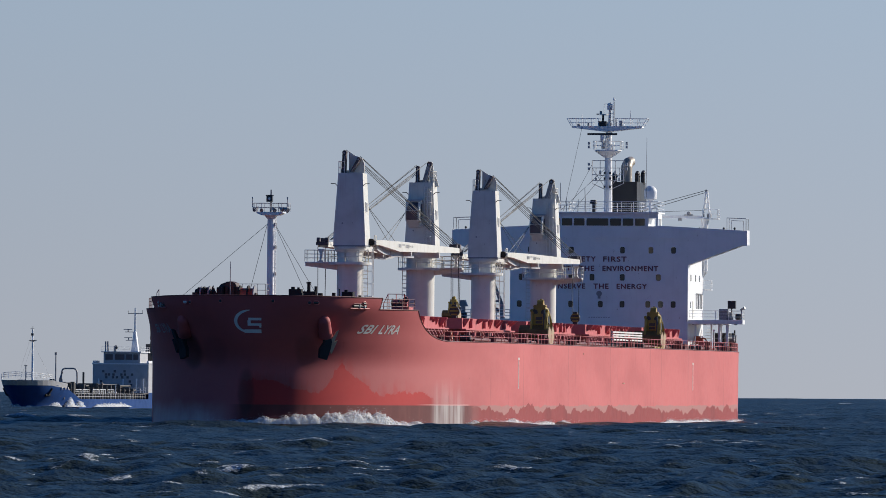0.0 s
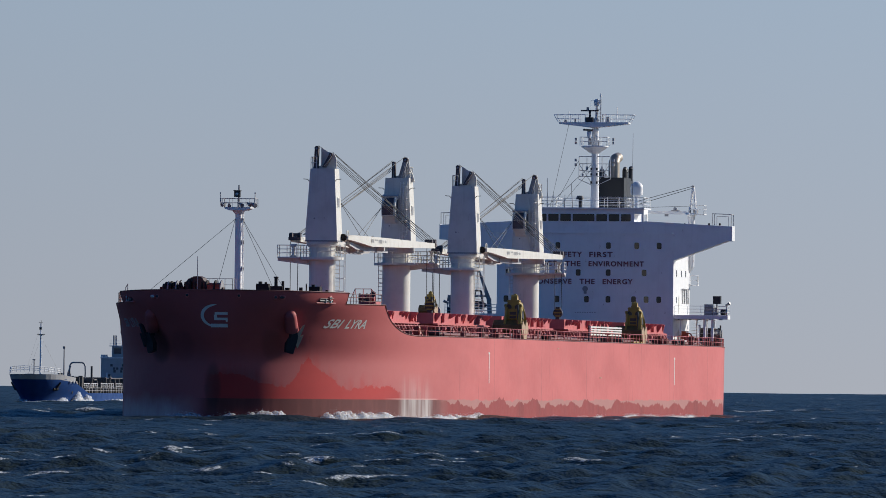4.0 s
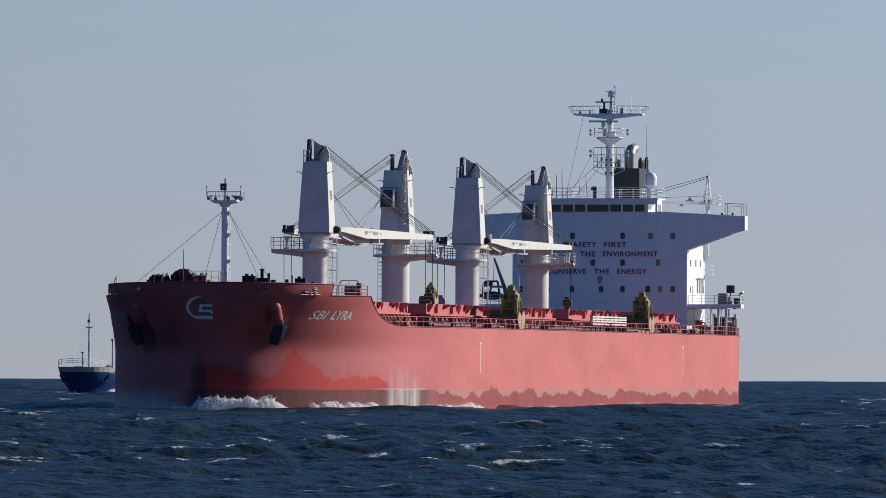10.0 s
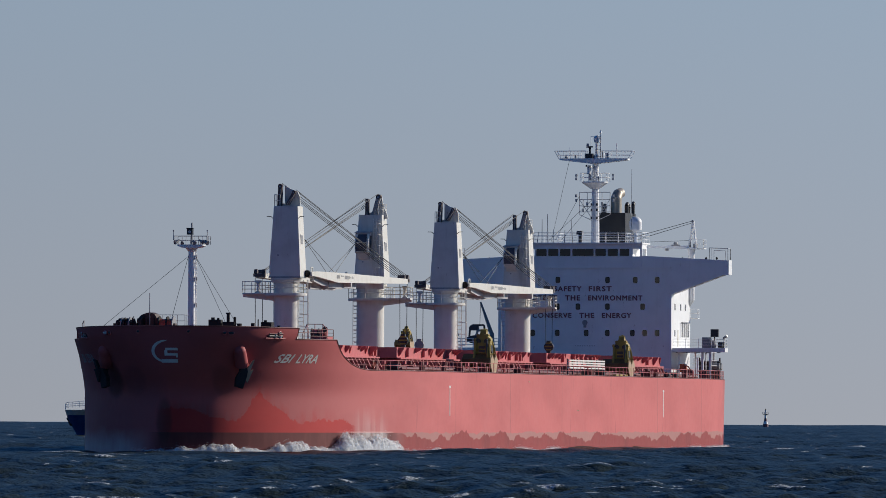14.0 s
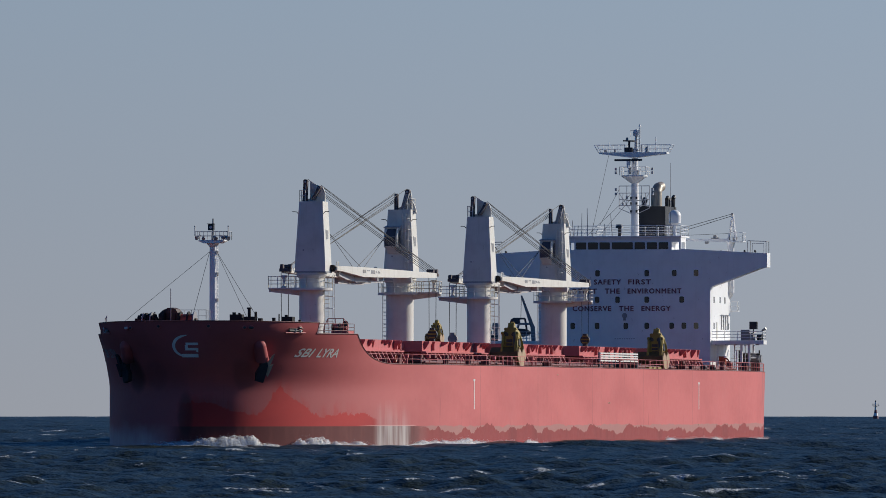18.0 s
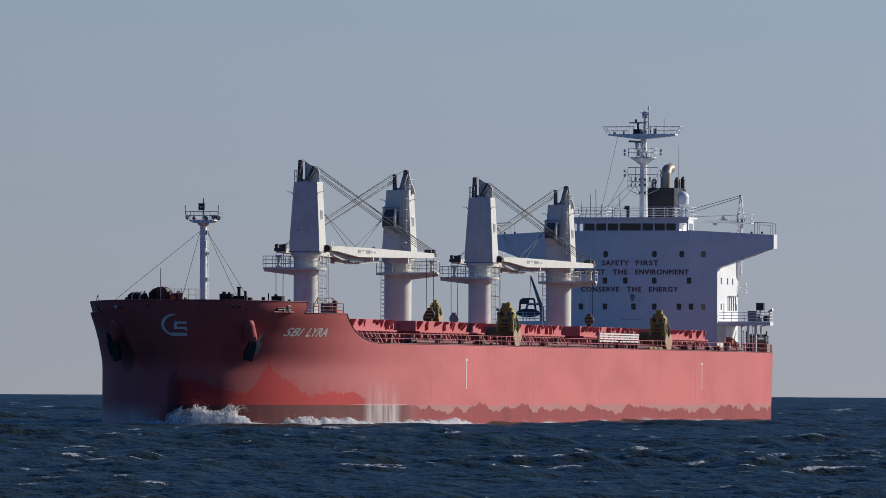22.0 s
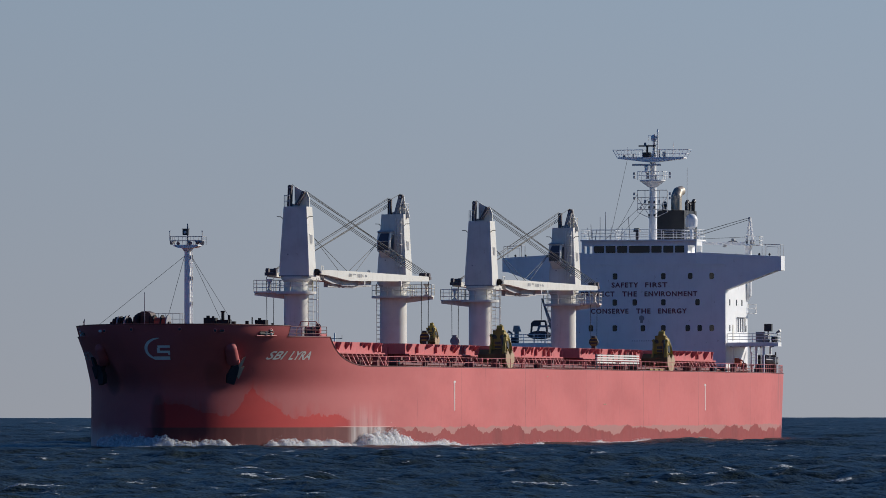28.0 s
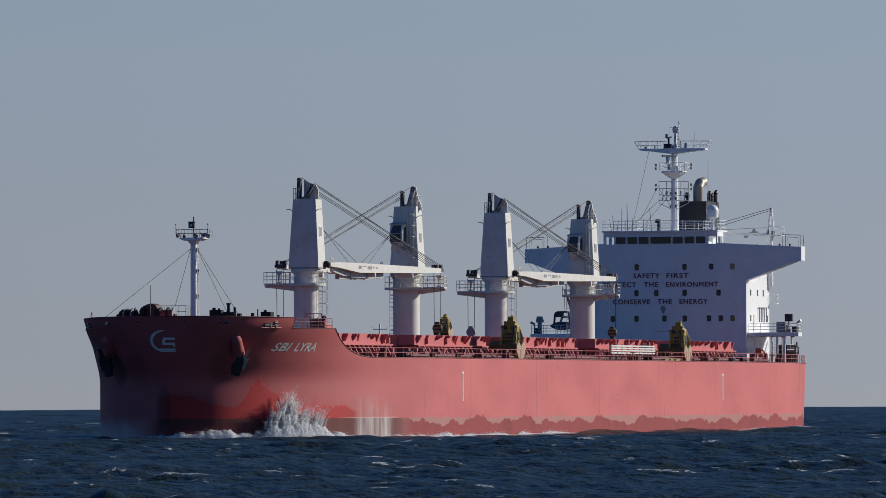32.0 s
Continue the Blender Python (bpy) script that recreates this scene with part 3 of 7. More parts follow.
def hull_marks(hull):
    # ship's name, following the curve of the bow on both sides
    for side in (1, -1):
        def place(u, v, w, side=side):
            # u runs aft on the port side, forward on the other
            x = 189.2 - 0.88 * u if side > 0 else 189.2 + 0.88 * u
            return hull_point(x, 8.43 + v, side, 0.015 + w * 0.2)
        for word, u0, w in (("SBI", -1.88, 2.4), ("LYRA", 1.55, 3.2)):
            lettering(word, w, 0.76, LETTER if side > 0 else LETTER_SHADED, hull, lambda u, v, w, u0=u0: place(u + u0, v, w), "name_word", 0.25, 0.028)
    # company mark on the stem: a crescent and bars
    g = Geo()
    n = 22
    out, inn = [], []
    for i in range(n + 1):
        a = radians(80 + 215 * i / n)
        thick = math.sin(math.pi * (i / n) ** 0.8) ** 0.7
        out.append(bow_point(0.12 + 1.33 * math.cos(a), 9.02 + 1.02 * math.sin(a), 0.04))
        inn.append(bow_point(0.12 + (1.33 - 0.3 * thick) * math.cos(a), 9.02 + (1.02 - 0.27 * thick) * math.sin(a), 0.04))
    g.add(out + inn, [(i + 1, i, n + 1 + i, n + 2 + i) for i in range(n)])
    part("crescent_mark", g, LETTER, hull, "white crescent mark")
    g = Geo()
    for y0, y1, z0, z1 in ((0.1, 1.27, 9.1, 9.33), (0.02, 0.3, 8.84, 9.1), (0.02, 1.24, 8.62, 8.84), (1.05, 1.22, 8.46, 8.62), (-0.3, 1.2, 7.98, 8.3)):
        k = 5
        lo = [bow_point(y0 + (y1 - y0) * i / k, z0, 0.04) for i in range(k + 1)]
        hi = [bow_point(y0 + (y1 - y0) * i / k, z1, 0.04) for i in range(k + 1)]
        g.add(lo + hi, [(i, i + 1, k + 2 + i, k + 1 + i) for i in range(k)])
    part("bar_mark", g, LETTER, hull, "white bar mark")
    # draught marks on the flat side
    for side in (1, -1):
        for x in (153.6, 51.9):
            g = Geo()
            y = side * (HALF_BEAM + 0.015)
            g.box(x - 0.12, x + 0.12, min(y, y - side * 0.03), max(y, y - side * 0.03), 3.25, 5.95)
            g.box(x - 0.35, x + 0.35, min(y, y - side * 0.03), max(y, y - side * 0.03), 5.95, 6.15)
            part("draught_mark", g, LETTER, hull)
        g = Geo()
        for x, z in ((118.5, 6.7), (95.0, 3.9), (95.6, 3.9), (52.0, 1.6)):
            p = hull_point(x, z, side, 0.012)
            g.box(p.x - 0.2, p.x + 0.2, p.y - 0.02, p.y + 0.02, z - 0.05, z + 0.05)
        each("side_mark", g, BUFF, hull)
    # fairlead openings in the bulwark
    for side in (1, -1):
        for x, z, w in ((197.85, 10.7, 0.3), (198.25, 10.7, 0.15), (193.3, 10.7, 0.22), (199.54, 10.82, 0.14)):
            p = hull_point(x, z, side, 0.03)
            d = (hull_point(x - 0.02, z, side) - hull_point(min(x + 0.02, 199.54), z, side)).normalized()
            g = Geo()
            ring = [p + d * w * math.cos(k) + Vector((0, 0, 0.17 * math.sin(k))) for k in [2 * math.pi * i / 12 for i in range(13)]]
            g.tube(ring, 0.06, 6)
            # plugs stand for the openings: dark as shade, two starboard ones white as sunshine
            pale = side < 0 and x in (197.85, 193.3)
            lead = part("fairlead", g, HATCH, hull, "red fairlead")
            q = Geo().cyl(p - d * w * 0.75, p + d * w * 0.75, 0.11, None, 8)
            part("opening", q, LETTER if pale else DARK, lead, "opening coloured white for sun shining through" if pale else "")
        # roller fairlead in a recess, with a ledge under it
        def run(x0, x1, z, off):
            return [hull_point(x0 + (x1 - x0) * i / 8, z, side, off) for i in range(9)]
        roller = part("roller_fairlead", Geo().tube(run(194.75, 192.5, 10.25, 0.1), 0.07, 6), HATCH, hull, "red roller fairlead with white rollers")
        part("top_bar", Geo().tube(run(194.5, 192.85, 10.66, 0.03), 0.045, 6), DECK, roller)
        # a solid dark tube stands for the shaded hollow behind the rollers
        part("recess", Geo().tube(run(194.45, 192.95, 10.45, -0.02), 0.15, 8), DARK, roller, "dark tube standing for a recess in shade")
        for x in (193.75, 193.15):
            p = hull_point(x, 10.3, side, 0.1)
            part("roller", Geo().cyl(p, p + Vector((0, 0, 0.34)), 0.11, None, 10), LETTER if x < 193.5 else GREY, roller)
        for x in (194.5, 193.45, 192.85):
            p = hull_point(x, 10.28, side, 0.08)
            part("roller_post", Geo().cyl(p, p + Vector((0, 0, 0.4)), 0.04, None, 6), DECK, roller)
    # anchors hung under their bolsters
    for side in (1, -1):
        a, b = (hull_point(196.1, 9.05, 1, 0.1), hull_point(195.05, 7.8, 1, 0.32)) if side > 0 else (hull_point(195.8, 9.05, -1, 0.05), hull_point(194.65, 7.8, -1, 0.28))
        g = Geo().cyl(b, a, 0.62, 0.58, 24)
        g.ball(a, 0.58, 24, 14)
        g.ball(b, 0.62, 24, 14, (1, 1, 0.5))
        part("anchor_bolster", g, HULL, hull, "bulging red anchor bolster")
        aft = Vector((-0.55, side * 0.83, 0))
        out = Vector((0.83, side * 0.55, 0))

        def lay(shape, o0, o1):
            """A flat shape of (aft, up) drawn out from the plating."""
            k = len(shape)
            v = [b + aft * u + out * o0 + Vector((0, 0, w)) for u, w in shape] + [b + aft * u + out * o1 + Vector((0, 0, w)) for u, w in shape]
            f = [tuple(range(k)), tuple(range(k, 2 * k))[::-1]] + [(i, k + i, k + (i + 1) % k, (i + 1) % k) for i in range(k)]
            return v, f if side > 0 else [q[::-1] for q in f]
        g = Geo().cyl(b + Vector((0, 0, 0.1)), b + out * 0.45 + aft * -0.1 + Vector((0, 0, -1.2)), 0.24, 0.3, 8)
        g.add(*lay([(0.28, -0.25), (0.34, -0.6), (0.22, -1.15), (-0.12, -2.15), (-0.82, -1.95), (-0.78, -1.2), (-0.3, -0.45)], 0.3, 0.75))
        anchor = part("anchor", g, IRON, hull, "black stockless anchor hung at the bow")
        for u0, w0, u1, w1 in ((0.1, -0.95, 1.05, 0.5), (0.15, -1.3, 0.92, -0.4)):
            # starboard flukes are iron-dark in place of buff, for that side's shade
            part("fluke", Geo().add(*lay([(u0 - 0.1, w0 + 0.1), (u0 + 0.2, w0 - 0.3), (u1, w1), (u1 - 0.25, w1 - 0.12)], 0.45, 0.65 if side > 0 else 0.8)), BUFF if side > 0 else IRON, anchor, "buff-painted anchor fluke" if side > 0 else "anchor fluke darkened for the shade to starboard")


def build_hatches(ship):
    rnd = random.Random(4)
    for x0, x1 in ((158.0, 174.8), (123.8, 149.4), (90.2, 115.6), (56.4, 82.0), (23.3, 47.5)):
        g = Geo()
        # coaming walls take the darker deck red, for the shade under the covers
        g.box(x0 + 0.5, x1 - 0.5, -8.6, 8.6, MAIN_DECK, 8.8)
        hatch = part("hatch", g, DECK, ship, "red cargo hatch with rolling covers")
        for side in (1, -1):
            c = Geo()
            c.box(x0, x1, min(0.03 * side, 9.9 * side), max(0.03 * side, 9.9 * side), 8.82, 9.85)
            cover = part("hatch_cover", c, HATCH, hatch)
            # thin dark plate added on the unseen top, to cut red light bounced upwards
            part("bounce_plate", Geo().box(x0 + 0.15, x1 - 0.15, min(0.15 * side, 9.75 * side), max(0.15 * side, 9.75 * side), 9.85, 9.86), DECK, cover, "dark plate on the unseen top to cut red bounce")
            r = Geo()
            k = int((x1 - x0) / 1.45)
            x = x0 + 0.5
            while x < x1 - 0.9:
                w, d, low = rnd.uniform(0.06, 0.2), rnd.uniform(0.2, 0.75), rnd.uniform(8.95, 9.5)
                r.prism([(9.9 * side, low), ((9.93 + d * 0.15) * side, low), ((9.9 + d) * side, 9.7), ((9.9 + d) * side, 9.83), (9.9 * side, 9.83)], 0, x, x + w)
                if rnd.random() < 0.3:
                    r.box(x + 0.2, x + 0.55, min(9.9 * side, 10.2 * side), max(9.9 * side, 10.2 * side), 8.95, 9.6)
                x += rnd.choice((0.7, 1.1, 1.7, 2.6, 3.4))
            r.box(x0, x1, min(9.9 * side, 10.3 * side), max(9.9 * side, 10.3 * side), 8.72, 8.86)
            each("cover_rib", r, HATCH, hatch)
            stay = Geo().prism([(1.75, 0), (2.0, 0), (1.36, 1.28), (1.12, 1.28)], 0, -0.09, 0.09).prism([(-0.3, 0.85), (1.2, 1.1), (1.12, 1.28), (-0.3, 1.28)], 0, -0.04, 0.04).mesh("coaming_stay", HATCH)
            for i in range(k):
                x = x0 + (i + 0.5) * (x1 - x0) / k
                part("coaming_stay", stay, HATCH, hatch, "", pose(x + rnd.uniform(-0.2, 0.2), 8.9 * side, MAIN_DECK, 0, 0, 0 if side > 0 else 180))
            # wheels and cleats in the gap under the cover
            cl = Geo()
            for i in range(k):
                x = x0 + (i + rnd.uniform(0.15, 0.85)) * (x1 - x0) / k
                cl.box(x - 0.15, x + 0.15, min(9.0 * side, 9.7 * side), max(9.0 * side, 9.7 * side), 7.9, 8.4)
            each("cleat", cl, DECK, hatch)
        for sx, xx in ((-1, x0), (1, x1)):
            e = Geo()
            for j in range(9):
                y = -8 + 2.0 * j
                e.box(min(xx, xx + sx * 0.25), max(xx, xx + sx * 0.25), y - 0.1, y + 0.1, MAIN_DECK, 9.6)
            each("end_stiffener", e, HATCH, hatch)


CRANES = (153.8, 119.1, 85.8, 51.4)


def build_crane(ship, x, aft):
    """A deck crane; aft: its jib is stowed towards the stern, on the port side, else towards the bow, to starboard."""
    s = 1 if aft else -1                       # s: the side of the jib
    f = -1 if aft else 1                       # f: the way in which the jib points
    r = 1.2 if aft else 1.38
    g = Geo().cyl((x, 0, MAIN_DECK), (x, 0, 16.3), r, None, 32)
    crane = part("deck_crane", g, CREAM, ship, "cream deck crane with its jib stowed level")
    g = Geo().cyl((x, 0, 14.85), (x, 0, 15.0), r + 0.12, None, 32)
    g.cyl((x, 0, 16.2), (x, 0, 16.42), r + 0.28, None, 32)
    g.cyl((x, 0, 15.9), (x, 0, 16.2), r + 0.04, r + 0.26, 32)
    each("column_collar", g, CREAM, crane)
    # machinery tower: a box that narrows upwards
    t = Geo()
    d0, d1, zt = 1.2, 1.0, 23.3
    ring = [(16.44, d0, -1.36, 1.68), (17.5, d0, -1.35, 1.66), (zt, d1, -0.98, 1.36)]
    v = [(x + sx * d, y, z) for z, d, y0, y1 in ring for sx, y in ((-1, y0), (1, y0), (1, y1), (-1, y1))]
    t.add(v, [(3, 2, 1, 0), (8, 9, 10, 11)] + [(a + i, a + (i + 1) % 4, a + 4 + (i + 1) % 4, a + 4 + i) for a in (0, 4) for i in range(4)])
    tower = part("crane_tower", t, CREAM, crane, "tapering cream machinery tower")
    edge = Geo().box(x - d0 - 0.03, x + d0 + 0.03, -1.4, 1.72, 16.42, 16.56)
    part("tower_foot", edge, GREY, tower)
    for y in (1.57, -1.22):
        k = 1 if y > 0 else -1
        louvre = part("vent_louvre", Geo().box(x - 0.42, x + 0.42, min(y - 0.3 * k, y), max(y - 0.3 * k, y), 19.6, 20.6), CREAM, tower, "louvred opening in the side")
        part("louvre_grille", Geo().box(x - 0.34, x + 0.34, min(y, y + 0.015 * k), max(y, y + 0.015 * k), 19.68, 20.52), GREY, louvre)
    b = Geo()
    for k in (-1, 1):
        y = -1.05 if k < 0 else 1.4
        b.tube([(x + d1, y, 22.1), (x + d1, y + 0.2 * k, 22.3), (x + d1, y + 0.62 * k, 22.32)], 0.035, 5)
    each("bracket", b, DARK, crane)
    # hatch, lug and drip stains of fittings on the shaded face
    part("rear_hatch", Geo().cyl((x + d0 - 0.02, -0.5, 18.6), (x + d0 + 0.05, -0.5, 18.6), 0.08, None, 10), GREY, tower)
    # head: a raked cream plate, with an upright and a raked sheave cheek before it
    fx = x + 0.15
    h = Geo()
    if aft:
        h.prism([(-0.2, zt), (1.3, zt), (1.28, 24.2), (1.05, 24.75), (0.42, 24.95), (-0.2, 25.35)], 0, fx - 0.5, fx - 0.32)
        h.prism([(-0.98, zt), (-0.2, zt), (-0.25, 23.6), (-0.98, 23.5)], 0, fx - 0.5, fx - 0.32)
    else:
        h.prism([(-0.6, 22.9), (1.75, 22.9), (1.6, 23.5), (1.25, 24.3), (1.08, 25.3), (0.7, 25.3), (0.2, 23.6), (-0.6, 23.4)], 0, fx - 0.35, fx - 0.17)
    each("head_plate", h, CREAM, crane)
    cheeks = (((-0.58, 23.35), (-0.5, 25.25), 0.2), ((0.2, 23.45), (0.85, 24.65), 0.16)) if aft else (((-0.3, 22.95), (-0.28, 24.75), 0.17), ((0.3, 22.85), (0.9, 25.1), 0.24))
    for (y0, z0), (y1, z1), w in cheeks:
        c = Geo().prism([(y0 - w, z0), (y0 + w, z0), (y1 + w * 0.9, z1), (y1 - w * 0.9, z1)], 0, fx - 0.15, fx + 0.4)
        cheek = part("sheave_cheek", c, SOOTY if y0 < 0 or aft else GREY, crane, "dark grey sheave cheek on the head")
        for o in (-0.1, 0.15, 0.36):
            part("sheave", Geo().cyl((fx + o - 0.06, y1, z1), (fx + o + 0.06, y1, z1), w * 1.02, None, 16), SOOTY, cheek)
        part("sheave_pin", Geo().cyl((fx + 0.42, y1, z1 - 0.05), (fx + 0.46, y1, z1 - 0.05), w * 0.45, None, 10), PALE, cheek, "bare pin end")
        part("cheek_web", Geo().prism([(y0 + w * 0.15, z0 + 0.1), (y0 + w * 0.4, z0 + 0.1), (y1 + w * 0.3, z1 - 0.3), (y1 + w * 0.1, z1 - 0.3)], 0, fx + 0.4, fx + 0.44), PALE, cheek)
    if aft:
        railing([(x + 0.9, -0.4, zt), (x + 0.9, -0.95, zt), (x - 0.9, -0.95, zt)], crane, 1.1, 0.6, CREAM, "head_railing", 2)
    else:
        railing([(x + 0.9, 1.0, zt), (x + 0.9, 1.36, zt), (x - 0.9, 1.36, zt)], crane, 1.1, 0.6, CREAM, "head_railing", 2)
    if not aft:
        # cab hung on the front, its window wall facing along the jib
        c = Geo()
        c.prism([(x + 0.95, 19.3), (x + 2.1, 19.55), (x + 2.2, 20.5), (x + 1.85, 21.4), (x + 0.9, 21.55)], 1, -1.12, 0.34)
        cab = part("operator_cab", c, CREAM, crane, "operator's cab with dark windows")
        part("cab_skirt", Geo().prism([(x + 0.95, 18.7), (x + 1.5, 19.0), (x + 1.95, 19.5), (x + 0.95, 19.28)], 1, -0.95, 0.2), CREAM, cab)
        part("cab_roof", Geo().prism([(x + 0.85, 21.58), (x + 1.95, 21.42), (x + 2.0, 21.5), (x + 0.85, 21.68)], 1, -1.2, 0.42), PALE, cab)
        w = Geo().add([(x + 2.12, -1.05, 19.62), (x + 2.12, 0.08, 19.62), (x + 2.21, 0.08, 20.5), (x + 2.21, -1.05, 20.5)], [(0, 1, 2, 3)])
        w.add([(x + 2.21, -1.05, 20.53), (x + 2.21, 0.08, 20.53), (x + 1.88, 0.08, 21.34), (x + 1.88, -0.8, 21.34)], [(0, 1, 2, 3)])
        w.add([(x + 2.0, 0.35, 19.75), (x + 1.1, 0.35, 19.6), (x + 1.1, 0.35, 21.2), (x + 1.78, 0.35, 21.15), (x + 2.08, 0.35, 20.5)], [(0, 1, 2, 3, 4)])
        part("cab_window", w, CAB_GLASS, cab)
        part("window_post", Geo().tube([(x + 2.16, 0.22, 19.5), (x + 2.25, 0.22, 20.5), (x + 1.9, 0.22, 21.4)], 0.09, 6).tube([(x + 2.24, -1.1, 20.52), (x + 2.24, 0.3, 20.52)], 0.025, 5), CREAM, cab)
        part("cab_step", Geo().box(x + 1.3, x + 1.9, 0.1, 0.5, 18.95, 19.02).cyl((x + 1.6, 0.3, 19.0), (x + 1.6, 0.4, 19.6), 0.03, None, 5), CREAM, cab)
        # twin ladders up the front
        for y, w in ((0.72, 0.3), (1.05, 0.34)):
            g = Geo()
            for k in (-1, 1):
                g.cyl((x + 1.5, y + k * w / 2, 16.5), (x + 1.25, y + k * w / 2, 22.9), 0.042, None, 5)
            for i in range(16):
                z = 16.7 + 0.4 * i
                g.cyl((x + 1.5 - 0.25 * i / 16, y - w / 2, z), (x + 1.5 - 0.25 * i / 16, y + w / 2, z), 0.024, None, 4)
            part("ladder", g, CREAM, crane)
        for i in range(5):
            z = 18.0 + 1.1 * i
            part("ladder_hoop", Geo().tube([(x + 1.4, 0.9, z), (x + 1.9, 0.95, z), (x + 1.9, 1.25, z), (x + 1.3, 1.3, z)], 0.03, 5), CREAM, crane)
    # the stowed jib
    n = Vector((x + f * 0.9, s * 1.85, 16.75))
    e = Vector((x + f * 34.2, 3.55 if aft else -2.75, 16.7))
    d = (e - n).normalized()
    across = Vector((-d.y, d.x, 0)).normalized()

    def at(u, v, w):
        return n + d * u + across * v + Vector((0, 0, w))
    L = (e - n).length
    j = Geo()
    prof = [(0, -0.1, 0.28), (1.6, -0.16, 0.36), (7.2, -0.62, 0.34), (13.0, -0.56, 0.31), (L - 8, -0.4, 0.25), (L - 0.3, -0.28, 0.2)]
    v = []
    for u, lo, hi in prof:
        wd = 0.5 if u < 1 or u > L - 1 else 0.6 if u < 2 else 0.62 if u > 20 else 0.95
        v += [at(u, -wd, lo), at(u, wd, lo), at(u, wd, hi), at(u, -wd, hi)]
    fc = [(3, 2, 1, 0)] + [(4 * k + i, 4 * k + (i + 1) % 4, 4 * k + 4 + (i + 1) % 4, 4 * k + 4 + i) for k in range(len(prof) - 1) for i in range(4)]
    k = 4 * (len(prof) - 1)
    fc.append((k, k + 1, k + 2, k + 3))
    j.add(v, fc)
    jib = part("jib", j, CREAM, crane, "cream box-girder jib lying level")
    q = Geo()
    turned = Matrix.Rotation(math.atan2(d.y, d.x), 4, "Z")
    for u in (11.7, 23.0):
        q.box(-0.12, 0.12, -0.96, 0.96, -0.95, -0.4, Matrix.Translation(at(u, 0, 0)) @ turned)
    each("jib_bracket", q, CREAM, crane)
    # the gusset is grey instead of cream, to stand for the jib's shadow
    q = Geo().prism([(1.6, -0.2), (6.4, -0.6), (6.6, -1.0), (4.2, -0.95), (1.6, -0.6)], 1, -0.2, 0.2, Matrix.Translation(n) @ turned)
    q.box(6.6, 15.8, -0.22, 0.22, -1.1, -0.45, Matrix.Translation(n) @ turned)
    each("jib_gusset", q, PALE, jib, "gusset under the jib, in grey for its shade")
    part("jib_pivot", Geo().cyl(at(-0.15, 0.0, 0.12), at(0.25, 0.0, 0.12), 0.33, None, 18).cyl(at(-0.25, 0, 0.12), at(0.35, 0, 0.12), 0.17, None, 12).cyl(at(0.15, -0.45, 0.12), at(0.15, 0.45, 0.12), 0.14, None, 12), IRON, crane, "dark jib pivot")
    part("jib_lug", Geo().tube([at(1.3, 0, 0.3), at(1.3, 0, 0.75), at(1.9, 0, 0.75), at(1.9, 0, 0.3)], 0.05, 5), CREAM, jib)
    # plain bars for the unreadable load figures on the jib
    q = Geo()
    rr = random.Random(9)
    u = 6.9
    for wdt, top, low in ((0.3, 0.2, -0.12), (0.18, 0.2, -0.12), (0.12, 0.2, -0.12), (0.0, 0, 0), (0.4, 0.2, 0.08), (0.3, 0.2, 0.08), (0.0, 0, 0), (0.3, 0.2, -0.15), (0.35, 0.2, -0.15), (0.3, 0.2, -0.15), (0.0, 0, 0), (0.22, 0.16, -0.08), (0.2, 0.06, 0.0), (0.22, 0.16, -0.08), (0.16, 0.1, -0.08)):
        for vv in (-0.97, 0.97):
            if wdt:
                q.cut()
                q.add([at(u, vv, low - 0.1), at(u + wdt, vv, low - 0.1), at(u + wdt, vv, top - 0.1), at(u, vv, top - 0.1)], [(0, 1, 2, 3)])
        u += wdt + (0.14 if rr.random() < 0.7 else 0.3)
    each("load_mark", q, GREY, crane, "grey bars of a load mark")
    q = Geo()
    q.box(-0.3, 0.3, -0.55, 0.55, -0.14, 0.16, Matrix.Translation(at(L, 0, 0)))
    q.cyl(at(L - 0.2, -0.55, 0.34), at(L - 0.2, -0.25, 0.34), 0.25, None, 12)
    q.cyl(at(L - 0.2, 0.25, 0.34), at(L - 0.2, 0.55, 0.34), 0.25, None, 12)
    q.cyl(at(L - 1.3, -0.5, 0.34), at(L - 1.3, 0.1, 0.34), 0.22, None, 12)
    each("jib_head", q, SOOTY, crane, "dark jib head with sheaves")
    # topping and hoisting wires from the head to the jib
    w = Geo()
    fan = ((-0.5, 25.5, L - 0.3, -0.5), (0.85, 24.9, L - 0.5, -0.3), (0.95, 24.74, L - 0.7, -0.1), (1.0, 24.2, L - 0.9, 0.1), (1.0, 24.05, L - 1.2, 0.3), (1.0, 23.9, L - 1.5, 0.5)) if aft else ((0.85, 25.4, L - 0.3, -0.5), (-0.4, 25.0, L - 0.5, -0.3), (-0.42, 24.85, L - 0.7, -0.1), (-0.45, 24.35, L - 4.4, 0.1), (-0.45, 24.2, L - 4.8, 0.3), (-0.45, 24.05, L - 5.2, 0.5))
    for yy, zz, uu, vv in fan:
        w.cyl((x + f * 0.4, yy, zz), at(uu, -f * vv, 0.45), 0.03, None, 5)
    for o, uu in ((0.0, 7.3), (0.35, 8.9)):
        w.cyl((x + f * 1.1, s * 1.1, 20.75 - 0.3 * o), at(uu, 0.2 - o, 0.3), 0.026, None, 5)
    each("wire_rope", w, WIRE, crane)
    # the hook block, hung from the jib's head
    p = at(L, 0, 0)
    w = Geo()
    drop = 10.45 if s > 0 else 10.3
